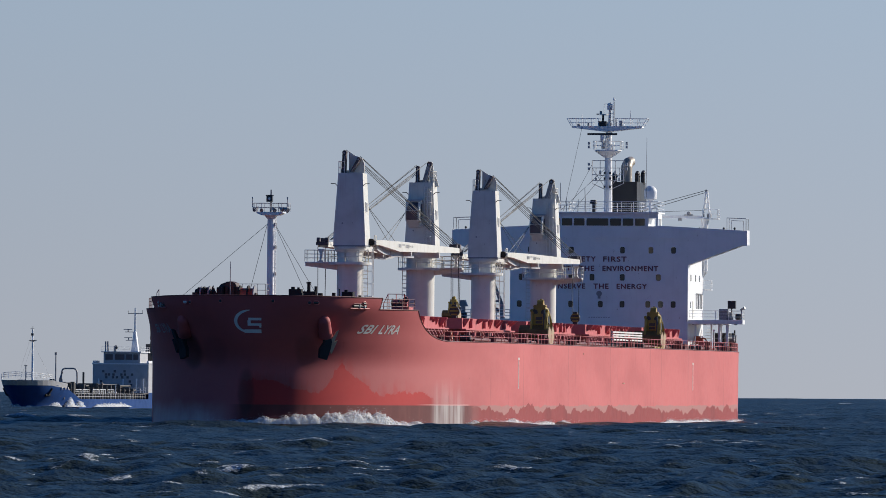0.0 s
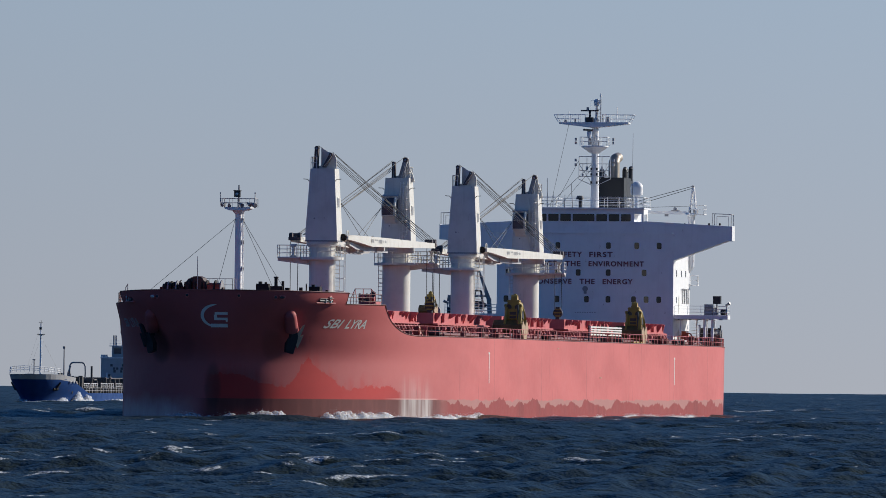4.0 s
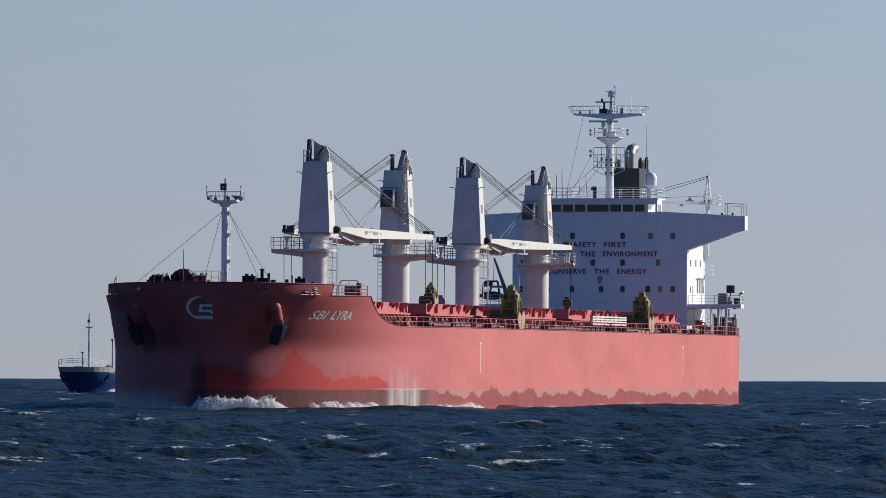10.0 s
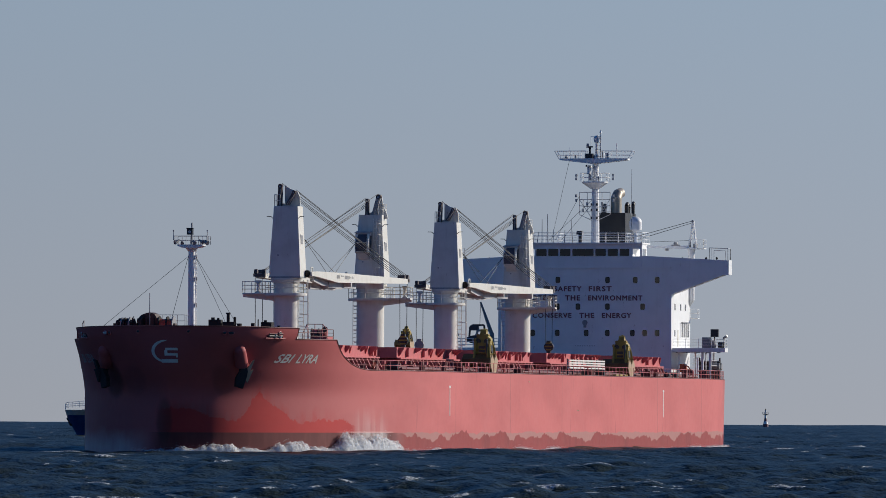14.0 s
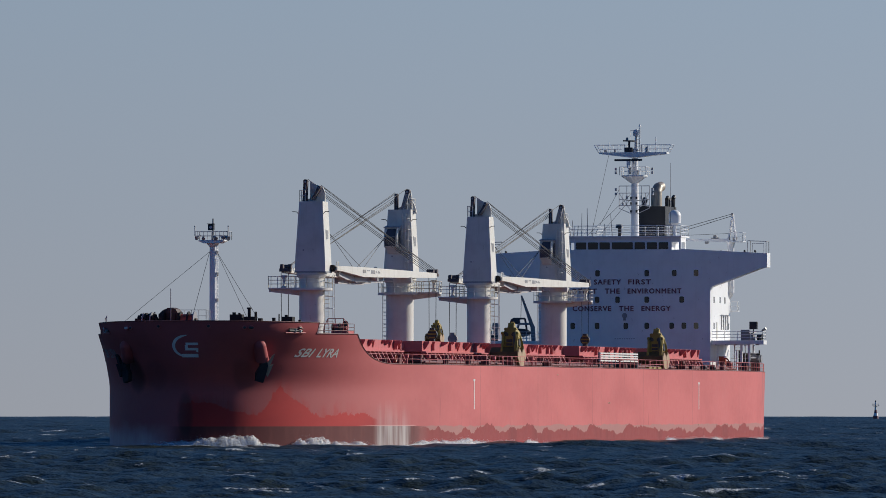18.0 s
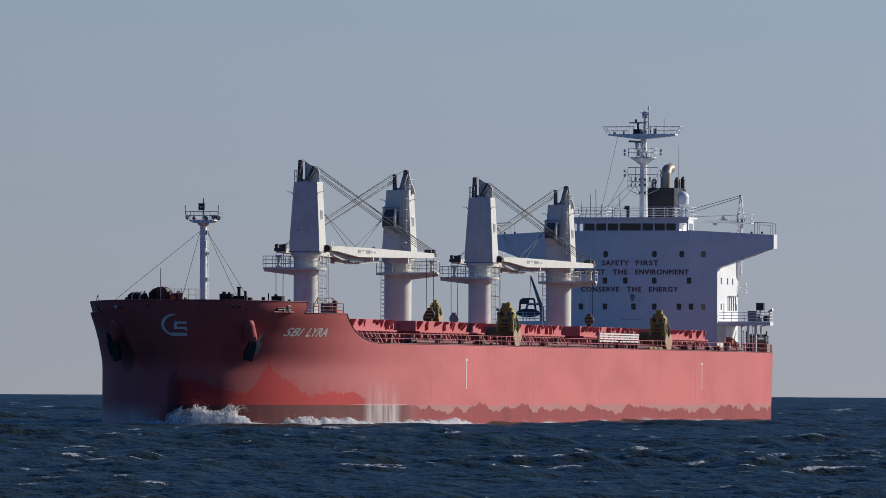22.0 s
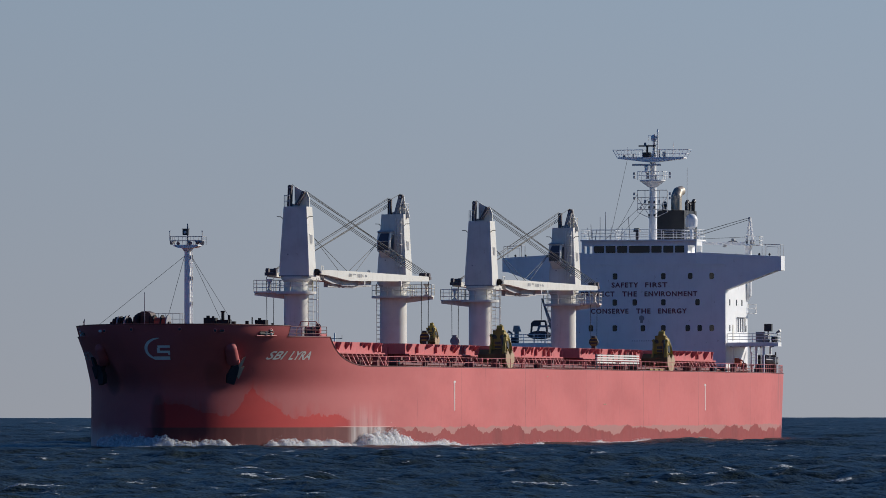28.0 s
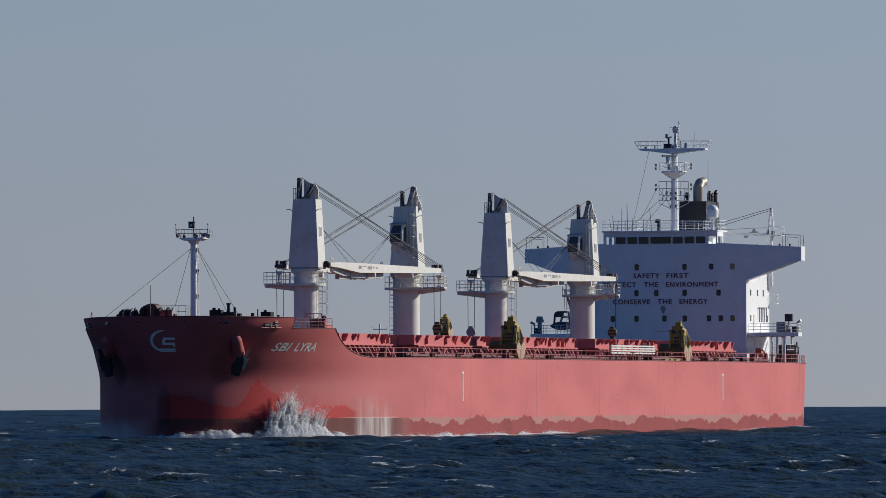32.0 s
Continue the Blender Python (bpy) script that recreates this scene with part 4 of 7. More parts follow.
    for o in (-0.38, 0.38):
        w.cyl((p.x + 0.2, p.y + o, 16.4), (p.x + 0.2, p.y + o * 0.9, drop + 0.4), 0.035, None, 5)
    each("hoist_wire", w, WIRE, crane)
    w = Geo().cyl((p.x + 0.4, p.y, drop + 0.3), (p.x, p.y, drop + 0.3), 0.5, None, 18).box(p.x - 0.05, p.x + 0.45, p.y - 0.22, p.y + 0.22, drop - 0.5, drop + 0.95)
    w.cyl((p.x + 0.2, p.y, drop - 0.5), (p.x + 0.2, p.y, drop - 1.0), 0.13, 0.2, 8)
    part("hook_block", w, DARK if s > 0 else GREY, crane, "striped hook block" if s > 0 else "grey hook block")
    if s > 0:
        w = Geo()
        for k in (-0.3, 0.05, 0.4):
            w.box(p.x - 0.04, p.x + 0.44, p.y - (0.42 if k == 0.05 else 0.3), p.y + (0.42 if k == 0.05 else 0.3), drop + 0.22 + k, drop + 0.36 + k, Matrix.Translation((0.02, 0, 0)))
        each("hook_stripe", w, YELLOW, crane, "yellow stripe")
    # working platform round the column, drawn out on the other crane's jib side
    o = -s
    pl = Geo()
    pl.cyl((x, 0, 14.72), (x, 0, 14.96), r + 0.85, None, 24)
    pl.prism([(x - 1.0, o * 0.5), (x + 1.0, o * 0.5), (x + 0.5, o * 4.2), (x - 0.5, o * 4.2)], 2, 14.84, 14.99)
    pl.prism([(o * 1.0, 14.2), (o * 1.0, 14.84), (o * 4.25, 14.84), (o * 4.25, 14.6)], 0, x - 0.1, x + 0.1)
    part("crane_platform", pl, CREAM, crane, "platform round the column")
    railing([(x - 0.9, o * 1.3, 14.99), (x - 0.5, o * 4.2, 14.99), (x + 0.5, o * 4.2, 14.99), (x + 0.9, o * 1.3, 14.99)], crane, 1.1, 1.0, CREAM, "platform_railing")
    ring = [(x + (r + 0.8) * math.cos(a), (r + 0.8) * math.sin(a), 14.97) for a in [2 * math.pi * i / 10 for i in range(11)]]
    railing(ring, crane, 1.1, 2.0, CREAM, "ring_railing", 2)
    rest = Geo()
    k = 3.55 if o > 0 else 2.75
    rest.prism([(o * (k - 0.3), 14.99), (o * (k + 0.3), 14.99), (o * (k + 0.1), 15.2), (o * (k + 0.1), 15.8), (o * (k + 0.3), 16.2), (o * (k - 0.3), 16.2), (o * (k - 0.1), 15.8), (o * (k - 0.1), 15.2)], 0, x - 0.2, x + 0.2)
    part("jib_rest", rest, CREAM, crane, "grey jib rest")
    ladder(crane, (x - r * 0.2, s * (r + 0.25), MAIN_DECK + 2.2), 6.6, (0, 1, 0), 0.45, CREAM, 0.75)
    return crane


SCANNERS = []      # the turning radar bars: part, place on the mast, seconds a turn, a time of facing ahead


def build_house(ship):
    g = Geo()
    g.box(6.4, 17.0, -9.85, 9.85, MAIN_DECK, 19.85)
    g.box(-0.8, 6.38, -4.0, 4.0, MAIN_DECK, 19.8)
    house = part("deckhouse", g, WHITE, ship, "white accommodation block with safety lettering")
    # bridge deck with its wings
    for s in (1, -1):
        w = Geo()
        pts = [(s * 9.85, 16.9), (s * 15.75, 19.07), (s * 16.3, 19.07), (s * 16.3, 20.67), (s * (6.52 if s > 0 else 7.0), 21.2), (s * (6.52 if s > 0 else 7.0), 19.9), (s * 9.85, 19.9)]
        w.prism(pts, 0, 15.3, 17.0)
        part("bridge_wing", w, WHITE, house, "white bridge wing")
    e = Geo()
    for s in (1, -1):
        e.box(15.25, 17.05, min(s * 16.3, s * 16.34), max(s * 16.3, s * 16.34), 19.1, 20.72)
    each("wing_end", e, WHITE, house)
    b = Geo().box(13.0, 17.05, -5.72, 5.45, 19.87, 22.5)
    b.box(9.0, 12.98, -3.9, 3.6, 19.87, 22.5)
    for y0, y1 in ((-6.98, -5.73), (5.46, 6.5)):
        b.box(14.4, 17.05, y0, y1, 19.87, 21.12).box(14.4, 17.05, y0, y1, 21.98, 22.5)
        e0, e1 = (y0, y0 + 0.28) if y0 < 0 else (y1 - 0.2, y1)
        b.box(16.75, 17.05, e0, e1, 21.12, 21.98).box(14.4, 14.7, e0, e1, 21.12, 21.98)
    b.box(16.9, 17.12, -9.7, 9.7, 19.8, 19.95)
    part("wheelhouse", b, WHITE, house, "wheelhouse with a band of dark windows")
    t = Geo().box(12.9, 17.35, -7.1, 6.6, 22.5, 22.66)
    t.box(8.8, 12.88, -4.1, 3.8, 22.5, 22.66)
    part("wheelhouse_roof", t, WHITE, house)
    for y0, y1 in ((-5.51, -4.33), (-4.14, -2.99), (-2.8, -1.62), (-1.4, 1.02), (1.22, 2.42), (2.62, 3.79), (3.98, 5.06)):
        fr = part("window_frame", Geo().box(17.06, 17.09, y0 - 0.06, y1 + 0.06, 21.1, 22.02), WHITE, house)
        part("bridge_pane", Geo().prism([(y0 + 0.06, 21.17), (y1 - 0.06, 21.17), (y1, 21.23), (y1, 21.9), (y1 - 0.06, 21.96), (y0 + 0.06, 21.96), (y0, 21.9), (y0, 21.23)], 0, 17.09, 17.11), GLASS, fr)
    # cabin windows of the front, row by row
    rows = ((18.5, (-7.6, -3.05, 2.6, 5.75, 8.25)), (15.53, (-8.6, -3.1, -0.75, 2.6, 6.6)), (12.6, (-8.8, -5.9, -3.1, 0.2, 2.6, 5.45, 6.85, 8.25)))
    wm = Geo().box(0.0, 0.03, -0.31, 0.31, -0.4, 0.4).mesh("window_frame", WHITE)
    wg = Geo().prism([(-0.26, -0.24), (-0.16, -0.35), (0.16, -0.35), (0.26, -0.24), (0.26, 0.24), (0.16, 0.35), (-0.16, 0.35), (-0.26, 0.24)], 0, 0.03, 0.045).mesh("cabin_window", GLASS)
    for z, ys in rows:
        for y in ys:
            fr = part("cabin_window", wm, GREY, house, "", Matrix.Translation((17.0, y, z)))
            ob = part("window_pane", wg, GLASS, house, "", Matrix.Translation((17.0, y, z)))
    # windows, doors and pipes of the sides
    sm = Geo().box(-0.22, 0.22, 0.0, 0.03, -0.35, 0.35).mesh("side_window", GLASS)
    for s in (1, -1):
        for z, xs in ((15.52, (15.0, 11.8, 9.2)), (12.6, (15.0, 7.3))):
            for xx in xs:
                part("side_window", sm, GLASS, house, "", pose(xx, s * 9.85, z, 0, 0, 0 if s > 0 else 180))
        d = Geo()
        for xx in (11.6, 10.5, 9.4, 8.3):
            d.cyl((xx, s * 10.0, 12.2), (xx, s * 10.0, 13.9), 0.07, None, 6)
        d.cyl((11.8, s * 10.0, 13.85), (8.1, s * 10.0, 13.85), 0.06, None, 6)
        each("side_pipe", d, GREY, house)
        part("side_door", Geo().box(13.0, 13.8, min(s * 9.85, s * 9.9), max(s * 9.85, s * 9.9), 11.1, 13.0), CREAM, house)
    def front(z0, y0):
        return lambda u, v, w: (17.0 + 0.03 + w, y0 + u, z0 + v)

    def slogan(words, width, z0, y0):
        """Words of capitals spread over a width, each one a part."""
        total = sum(len(k) for k in words) + 1.7 * (len(words) - 1)
        at = -width / 2
        for k in words:
            w = width * len(k) / total
            lettering(k, w, 0.54, MAROON, house, front(z0, y0 + at + w / 2), "slogan_word", 0, 0.024, 1.16)
            at += w + width * 1.7 / total
    slogan(("SAFETY", "FIRST"), 6.5, 17.52, -0.2)
    slogan(("PROTECT", "THE", "ENVIRONMENT"), 13.6, 16.5, -0.25)
    slogan(("CONSERVE", "THE", "ENERGY"), 11.2, 14.55, -0.3)
    q = Geo().cyl((17.0, 0.05, 13.75), (17.12, 0.05, 13.75), 0.3, None, 14).box(17.0, 17.1, -0.1, 0.2, 13.2, 13.5)
    part("floodlight", q, GREY, house)
    q = Geo()
    for i in range(9):
        q.box(17.0, 17.01, -1.1 + i * 0.27, -0.94 + i * 0.27, 11.12, 11.2)
    part("plate_mark", q, GREY, house)
    # compass deck rails, wing rails
    railing([(13.1, 6.5, 22.66), (17.2, 6.5, 22.66), (17.2, -7.0, 22.66), (13.1, -7.0, 22.66)], house, 1.15, 1.4, WHITE, "compass_deck_railing", 3, 0.024)
    railing([(13.1, 6.5, 22.66), (13.1, 3.8, 22.66), (9.0, 3.7, 22.66), (9.0, -4.0, 22.66), (13.1, -4.0, 22.66), (13.1, -7.0, 22.66)], house, 1.15, 1.4, WHITE, "compass_deck_railing", 3, 0.024)
    for s in (1, -1):
        railing([(15.4, s * 14.1, 20.78), (15.4, s * 16.2, 20.7), (16.9, s * 16.2, 20.7), (16.9, s * 14.1, 20.78), (15.4, s * 14.1, 20.78)], house, 1.3, 2.2, PALE, "wing_railing", 1)
        railing([(16.2, s * 14.5, 20.76), (16.2, s * 15.8, 20.7)], house, 1.05, 1.3, PALE, "wing_railing", 1)
        d = Geo()
        for y, r in ((11.0, 0.11), (13.7, 0.14), (14.9, 0.14)):
            d.ball((16.6, s * y, 20.92), r, 10, 6)
            d.cyl((16.6, s * y, 20.6), (16.6, s * y, 20.9), 0.05, None, 6)
        each("wing_lamp", d, DARK, house)
    # whip aerials, pipes and a mushroom vent on the compass deck
    a = Geo()
    rr = random.Random(3)
    for y, h in ((-6.3, 1.8), (-5.2, 2.6), (-4.6, 3.2), (-3.9, 1.5), (-2.6, 1.4), (-1.9, 2.6), (-6.7, 1.4), (-5.6, 1.2)):
        a.cyl((15.5 + rr.uniform(-1, 1), y, 22.68), (15.5, y, 22.68 + h), 0.05, 0.03, 5)
    a.cyl((14.6, 4.75, 22.66), (14.6, 4.8, 30.9), 0.04, 0.02, 5)
    each("aerial", a, GREY, house)
    v = Geo().cyl((15.0, -0.95, 22.66), (15.0, -0.95, 23.7), 0.2, None, 10).cyl((15.0, -1.0, 23.6), (15.0, -1.0, 24.0), 0.45, 0.35, 12)
    part("mushroom_vent", v, DARK, house)
    d = Geo().cyl((14.0, 5.15, 22.66), (14.0, 5.15, 24.0), 0.17, None, 10).cyl((14.0, 5.15, 23.85), (14.0, 5.15, 24.15), 0.25, 0.5, 16)
    part("satellite_dome", Geo().ball((14.0, 5.15, 24.93), 0.7, 24, 14).cyl((14.0, 5.15, 24.15), (14.0, 5.15, 24.93), 0.66, 0.7, 24), WHITE, house, "pale grey satellite dome")
    part("dome_pedestal", d, WHITE, house)
    part("dome_stay", Geo().tube([(14.0, 4.4, 22.66), (14.0, 4.5, 23.2), (14.0, 5.0, 23.4)], 0.05, 6).tube([(14.0, 5.9, 22.66), (14.0, 5.8, 23.3), (14.0, 5.3, 23.5)], 0.05, 6), WHITE, house)
    # funnel with its raked exhaust pipes
    f = Geo().box(-0.5, 6.0, -1.05, 2.3, 19.82, 26.25, None, (0.4, 0.3, 0.08, 0.08))
    fun = part("funnel", f, BLACK, ship, "black funnel with bare exhaust pipes")
    p = Geo().cyl((3.0, 0.6, 26.0), (3.0, 0.6, 27.9), 0.62, None, 18).cyl((3.0, 0.6, 27.9), (2.6, 0.7, 28.4), 0.62, 0.6, 18).cyl((2.6, 0.7, 28.4), (1.6, 0.8, 28.6), 0.6, 0.56, 18)
    p.ball((3.0, 0.6, 27.9), 0.62, 16, 10)
    p.ball((2.6, 0.7, 28.4), 0.6, 16, 10)
    part("exhaust_pipe", p, STEEL, fun, "bare steel exhaust pipe bent aft")
    for x, y, h in ((2.0, 1.6, 0.8), (1.0, 2.1, 0.9), (4.2, -0.5, 0.4), (0.6, 1.5, 0.6), (3.5, -0.75, 0.6)):
        q = Geo().cyl((x, y, 26.0), (x, y, 26.3 + h), 0.24, None, 12).cyl((x, y, 26.3 + h), (x - 0.45, y, 26.55 + h), 0.24, None, 12)
        part("vent_pipe", q, DARK, fun)
    # radar mast
    m = Geo().cyl((11.7, 0.05, 22.6), (11.7, 0.05, 31.5), 0.47, 0.36, 18)
    m.cyl((11.7, 0.05, 31.5), (11.7, 0.15, 32.6), 0.36, 0.3, 12).cyl((11.7, 0.15, 32.6), (11.7, 0.18, 34.1), 0.17, 0.14, 10)
    mast = part("radar_mast", m, WHITE, ship, "white radar mast with wide platforms")
    y = Geo().prism([(-3.9, 32.0), (-0.5, 31.6), (0.5, 31.6), (3.9, 32.0), (3.9, 32.18), (-3.9, 32.18)], 0, 11.2, 12.6)
    part("upper_platform", y, WHITE, mast)
    # rails that lean outwards at the platform's ends
    for k in (-1, 1):
        g = Geo()
        for xx in (11.2, 12.6):
            g.tube([(xx, k * 0.9, 33.02), (xx, k * 4.45, 33.0)], 0.035, 5).tube([(xx, k * 1.6, 32.55), (xx, k * 4.2, 32.55)], 0.03, 5)
            g.tube([(xx, k * 3.95, 32.15), (xx, k * 4.45, 33.0)], 0.035, 5)
        for hh, yy in ((33.0, 4.45), (32.55, 4.2)):
            g.tube([(11.2, k * yy, hh), (12.6, k * yy, hh)], 0.03, 5)
        rail = part("platform_railing", g, WHITE, mast)
        for yy in (0.95, 1.7, 2.6, 3.4):
            for xx in (11.2, 12.6):
                part("stanchion", Geo().cyl((xx, k * yy, 32.15), (xx, k * yy, 33.02), 0.03, None, 5), WHITE, rail)
    y = Geo().cyl((11.9, 0.05, 28.75), (11.9, 0.05, 29.45), 0.48, 1.5, 8).cyl((11.9, 0.05, 29.45), (11.9, 0.05, 29.58), 1.52, None, 8)
    part("middle_platform", y, WHITE, mast)
    railing([(12.9, -1.45, 29.58), (12.9, 1.55, 29.58), (11.0, 1.55, 29.58), (11.0, -1.45, 29.58), (12.9, -1.45, 29.58)], mast, 0.95, 0.9, WHITE, "platform_railing", 2)
    part("scanner_motor", Geo().cyl((12.55, -0.5, 30.4), (12.55, -0.5, 31.15), 0.2, 0.24, 10), WHITE, mast)
    SCANNERS.append((part("radar_scanner", Geo().box(-0.14, 0.02, -1.65, 1.65, -0.11, 0.11).cyl((0, 0, -0.25), (0, 0, -0.1), 0.2, None, 10), DARK, mast, "dark radar scanner bar turning under the platform"), (12.55, -0.5, 31.3), 2.243, 0.0))
    part("scanner_face", Geo().box(0.02, 0.06, -1.65, 1.65, -0.1, 0.1), LETTER, SCANNERS[-1][0], "pale scanner face")
    part("scanner_motor", Geo().box(12.0, 12.6, -1.0, -0.1, 32.2, 32.72).cyl((12.2, -0.5, 32.7), (12.2, -0.5, 33.3), 0.12, None, 8), DARK, mast, "dark motor box")
    SCANNERS.append((part("radar_scanner", Geo().box(-0.1, 0.02, -1.0, 1.0, -0.08, 0.08).cyl((0, 0, -0.18), (0, 0, -0.07), 0.14, None, 10), DARK, mast, "dark radar scanner turning on its motor box"), (12.2, -0.5, 33.46), 2.4, 1.6))
    part("scanner_face", Geo().box(0.02, 0.05, -1.0, 1.0, -0.07, 0.07), LETTER, SCANNERS[-1][0], "pale scanner face")
    y = Geo().ball((11.7, 0.18, 34.42), 0.36, 16, 10, (1, 1, 1.0)).cyl((11.7, 0.18, 34.0), (11.7, 0.18, 34.42), 0.3, 0.36, 14).cyl((11.7, 0.62, 32.2), (11.7, 0.62, 35.4), 0.07, 0.05, 6).cyl((11.7, 0.62, 35.05), (11.7, 0.62, 35.25), 0.14, 0.1, 8).box(11.6, 11.8, -0.5, 0.6, 34.62, 34.66).cyl((11.7, -0.48, 33.6), (11.7, -0.48, 34.7), 0.025, None, 5)
    y.cyl((11.9, -2.9, 32.2), (11.9, -2.9, 33.4), 0.04, None, 5).cyl((11.9, 2.5, 32.2), (11.9, 2.5, 33.9), 0.05, None, 5).cyl((11.9, 1.4, 32.2), (11.9, 1.4, 32.8), 0.2, None, 8)
    each("mast_head", y, WHITE, mast)
    y = Geo()
    for s in (-1, 1):
        yy = 0.05 + s * 1.75
        y.tube([(12.0, 0.05, 26.7), (12.0, yy, 26.9), (12.0, yy, 28.4), (12.0, 0.05, 28.4)], 0.045, 5)
        y.tube([(12.0, 0.05, 27.6), (12.0, yy, 27.6)], 0.04, 5)
        y.tube([(12.0, 0.05, 26.2), (12.0, yy, 26.2)], 0.04, 5)
        for o, z0, z1 in ((0.85, 26.2, 28.4), (1.3, 26.2, 27.6)):
            y.tube([(12.1, 0.05 + s * o, z0), (12.1, 0.05 + s * o, z1)], 0.035, 5)
        y.tube([(12.1, 0.05 + s * 0.4, 25.6), (12.1, yy, 27.6)], 0.03, 5)
        y.cyl((12.1, 0.05 + s * 0.85, 26.9), (12.1, 0.05 + s * 0.85, 27.3), 0.13, None, 8)
        y.cyl((12.1, 0.05 + s * 1.3, 26.2), (12.1, 0.05 + s * 1.3, 26.5), 0.12, None, 8)
        y.tube([(12.0, yy, 28.4), (12.0, yy, 25.9), (12.0, 0.05, 25.1)], 0.04, 5)
        for z in (29.9, 30.3, 28.0, 27.5):
            y.cyl((12.1, 0.05 + s * 2.1, z - 0.15), (12.1, 0.05 + s * 2.1, z + 0.15), 0.14, None, 8)
    each("signal_yard", y, PALE, mast)
    ladder(mast, (12.25, 0.05, 22.7), 6.0, (0, 1, 0), 0.45, WHITE)
    ladder(mast, (12.3, 0.1, 29.6), 2.0, (0, 1, 0), 0.45, WHITE)
    ladder(mast, (12.0, 0.5, 32.2), 2.6, (0, 1, 0), 0.4, GREY)
    # lamps, horns and boxes clamped round the pole and on the platforms
    y = Geo()
    for px, py, pz, r, h in ((12.3, -0.45, 29.7, 0.2, 0.9), (12.2, 0.5, 29.6, 0.12, 0.6), (12.3, -2.1, 32.2, 0.13, 0.35), (12.2, -3.2, 32.2, 0.2, 0.25), (12.2, -0.75, 33.4, 0.16, 0.45), (12.3, 1.6, 32.2, 0.16, 0.6), (12.3, 0.95, 32.2, 0.1, 0.8)):
        y.cyl((px, py, pz), (px, py, pz + h), r, r * 0.8, 10)
    each("mast_lamp", y, GREY, mast)
    y = Geo()
    for pz in (25.4, 26.3, 26.9):
        y.box(12.1, 12.35, -0.36, -0.18, pz, pz + 0.26).box(12.1, 12.35, 0.26, 0.44, pz, pz + 0.26)
    each("lamp_box", y, DARK, mast)
    w = Geo()
    for a, b in (((12, -2.9, 31.9), (13.5, -4.6, 22.8)), ((12, -0.3, 27.5), (14.5, -4.8, 22.8)), ((12, -0.3, 27.0), (14.5, -3.4, 22.8)), ((12, -1.7, 28.0), (14.0, -4.0, 23.0))):
        w.cyl(a, b, 0.02, None, 4)
    each("stay_wire", w, WIRE, mast)
    # provision crane abaft the wing: a post, a jib laid inboard and an open A-frame head
    c = Geo().cyl((6.75, 10.03, 16.4), (6.75, 10.03, 21.6), 0.38, None, 16).cyl((6.75, 10.03, 16.4), (6.75, 9.86, 15.7), 0.36, 0.1, 12).cyl((6.75, 10.03, 21.6), (6.75, 10.03, 22.3), 0.38, 0.5, 16)
    pc = part("provision_crane", c, WHITE, ship, "white provision crane beside the funnel")
    for k in (-1, 1):
        part("head_leg", Geo().tube([(6.75 + 0.3 * k, 9.72, 22.3), (6.75 + 0.25 * k, 9.95, 23.3), (6.75 + 0.15 * k, 10.2, 25.25)], 0.09, 6), WHITE, pc)
        part("head_leg", Geo().tube([(6.75 + 0.3 * k, 10.6, 22.3), (6.75 + 0.15 * k, 10.28, 25.25)], 0.1, 6), WHITE, pc)
    for z in (23.2, 23.8, 24.4):
        part("head_brace", Geo().tube([(6.75, 9.95 + 0.12 * (z - 23.2), z), (6.75, 10.55 - 0.14 * (z - 23.2), z + 0.25)], 0.05, 5), WHITE, pc)
    part("head_sheave", Geo().cyl((6.5, 10.2, 25.25), (7.0, 10.2, 25.25), 0.15, None, 12), GREY, pc)
    j = Geo().prism([(9.7, 22.15), (9.7, 22.52), (4.0, 22.5), (4.0, 22.3)], 0, 6.55, 6.95)
    jib = part("jib", j, WHITE, pc)
    part("jib_winch", Geo().cyl((6.4, 8.25, 22.76), (7.1, 8.25, 22.76), 0.2, None, 14).box(6.5, 7.0, 7.75, 8.75, 22.52, 22.64), GREY, jib, "grey winch drum")
    part("jib_hook", Geo().box(6.6, 6.9, 7.05, 7.45, 21.95, 22.25), GREY, jib)
    part("slew_motor", Geo().box(6.5, 7.1, 10.3, 10.75, 22.3, 22.75).cyl((6.8, 9.85, 22.35), (6.8, 9.85, 22.9), 0.14, None, 10), GREY, pc)
    w = Geo().cyl((6.75, 10.15, 25.3), (6.75, 3.0, 23.35), 0.03, None, 5).cyl((6.75, 10.2, 25.1), (6.75, 3.0, 22.95), 0.03, None, 5).cyl((6.75, 9.8, 23.1), (6.75, 4.2, 22.9), 0.02, None, 5)
    each("wire_rope", w, WIRE, pc)
    part("platform", Geo().box(6.0, 7.5, 9.4, 11.6, 22.12, 22.22), WHITE, pc)
    railing([(7.5, 9.9, 22.22), (7.5, 11.55, 22.22), (6.0, 11.55, 22.22)], pc, 0.95, 0.8, WHITE, "platform_railing", 2)
    # boat decks on both sides, with posts, rafts and lockers
    for s in (1, -1):
        def Y(a, b):
            return min(s * a, s * b), max(s * a, s * b)
        d = Geo().box(14.9, 16.6, *Y(9.87, 15.85), 10.5, 10.95).box(7.5, 14.88, *Y(9.87, 13.2), 10.5, 10.95)
        boat_deck = part("boat_deck", d, WHITE, house)
        railing([(16.5, s * 9.95, 10.95), (16.5, s * 15.75, 10.95), (15.0, s * 15.75, 10.95), (15.0, s * 13.1, 10.95), (7.6, s * 13.1, 10.95)], house, 1.0, 1.6, WHITE, "boat_deck_railing")
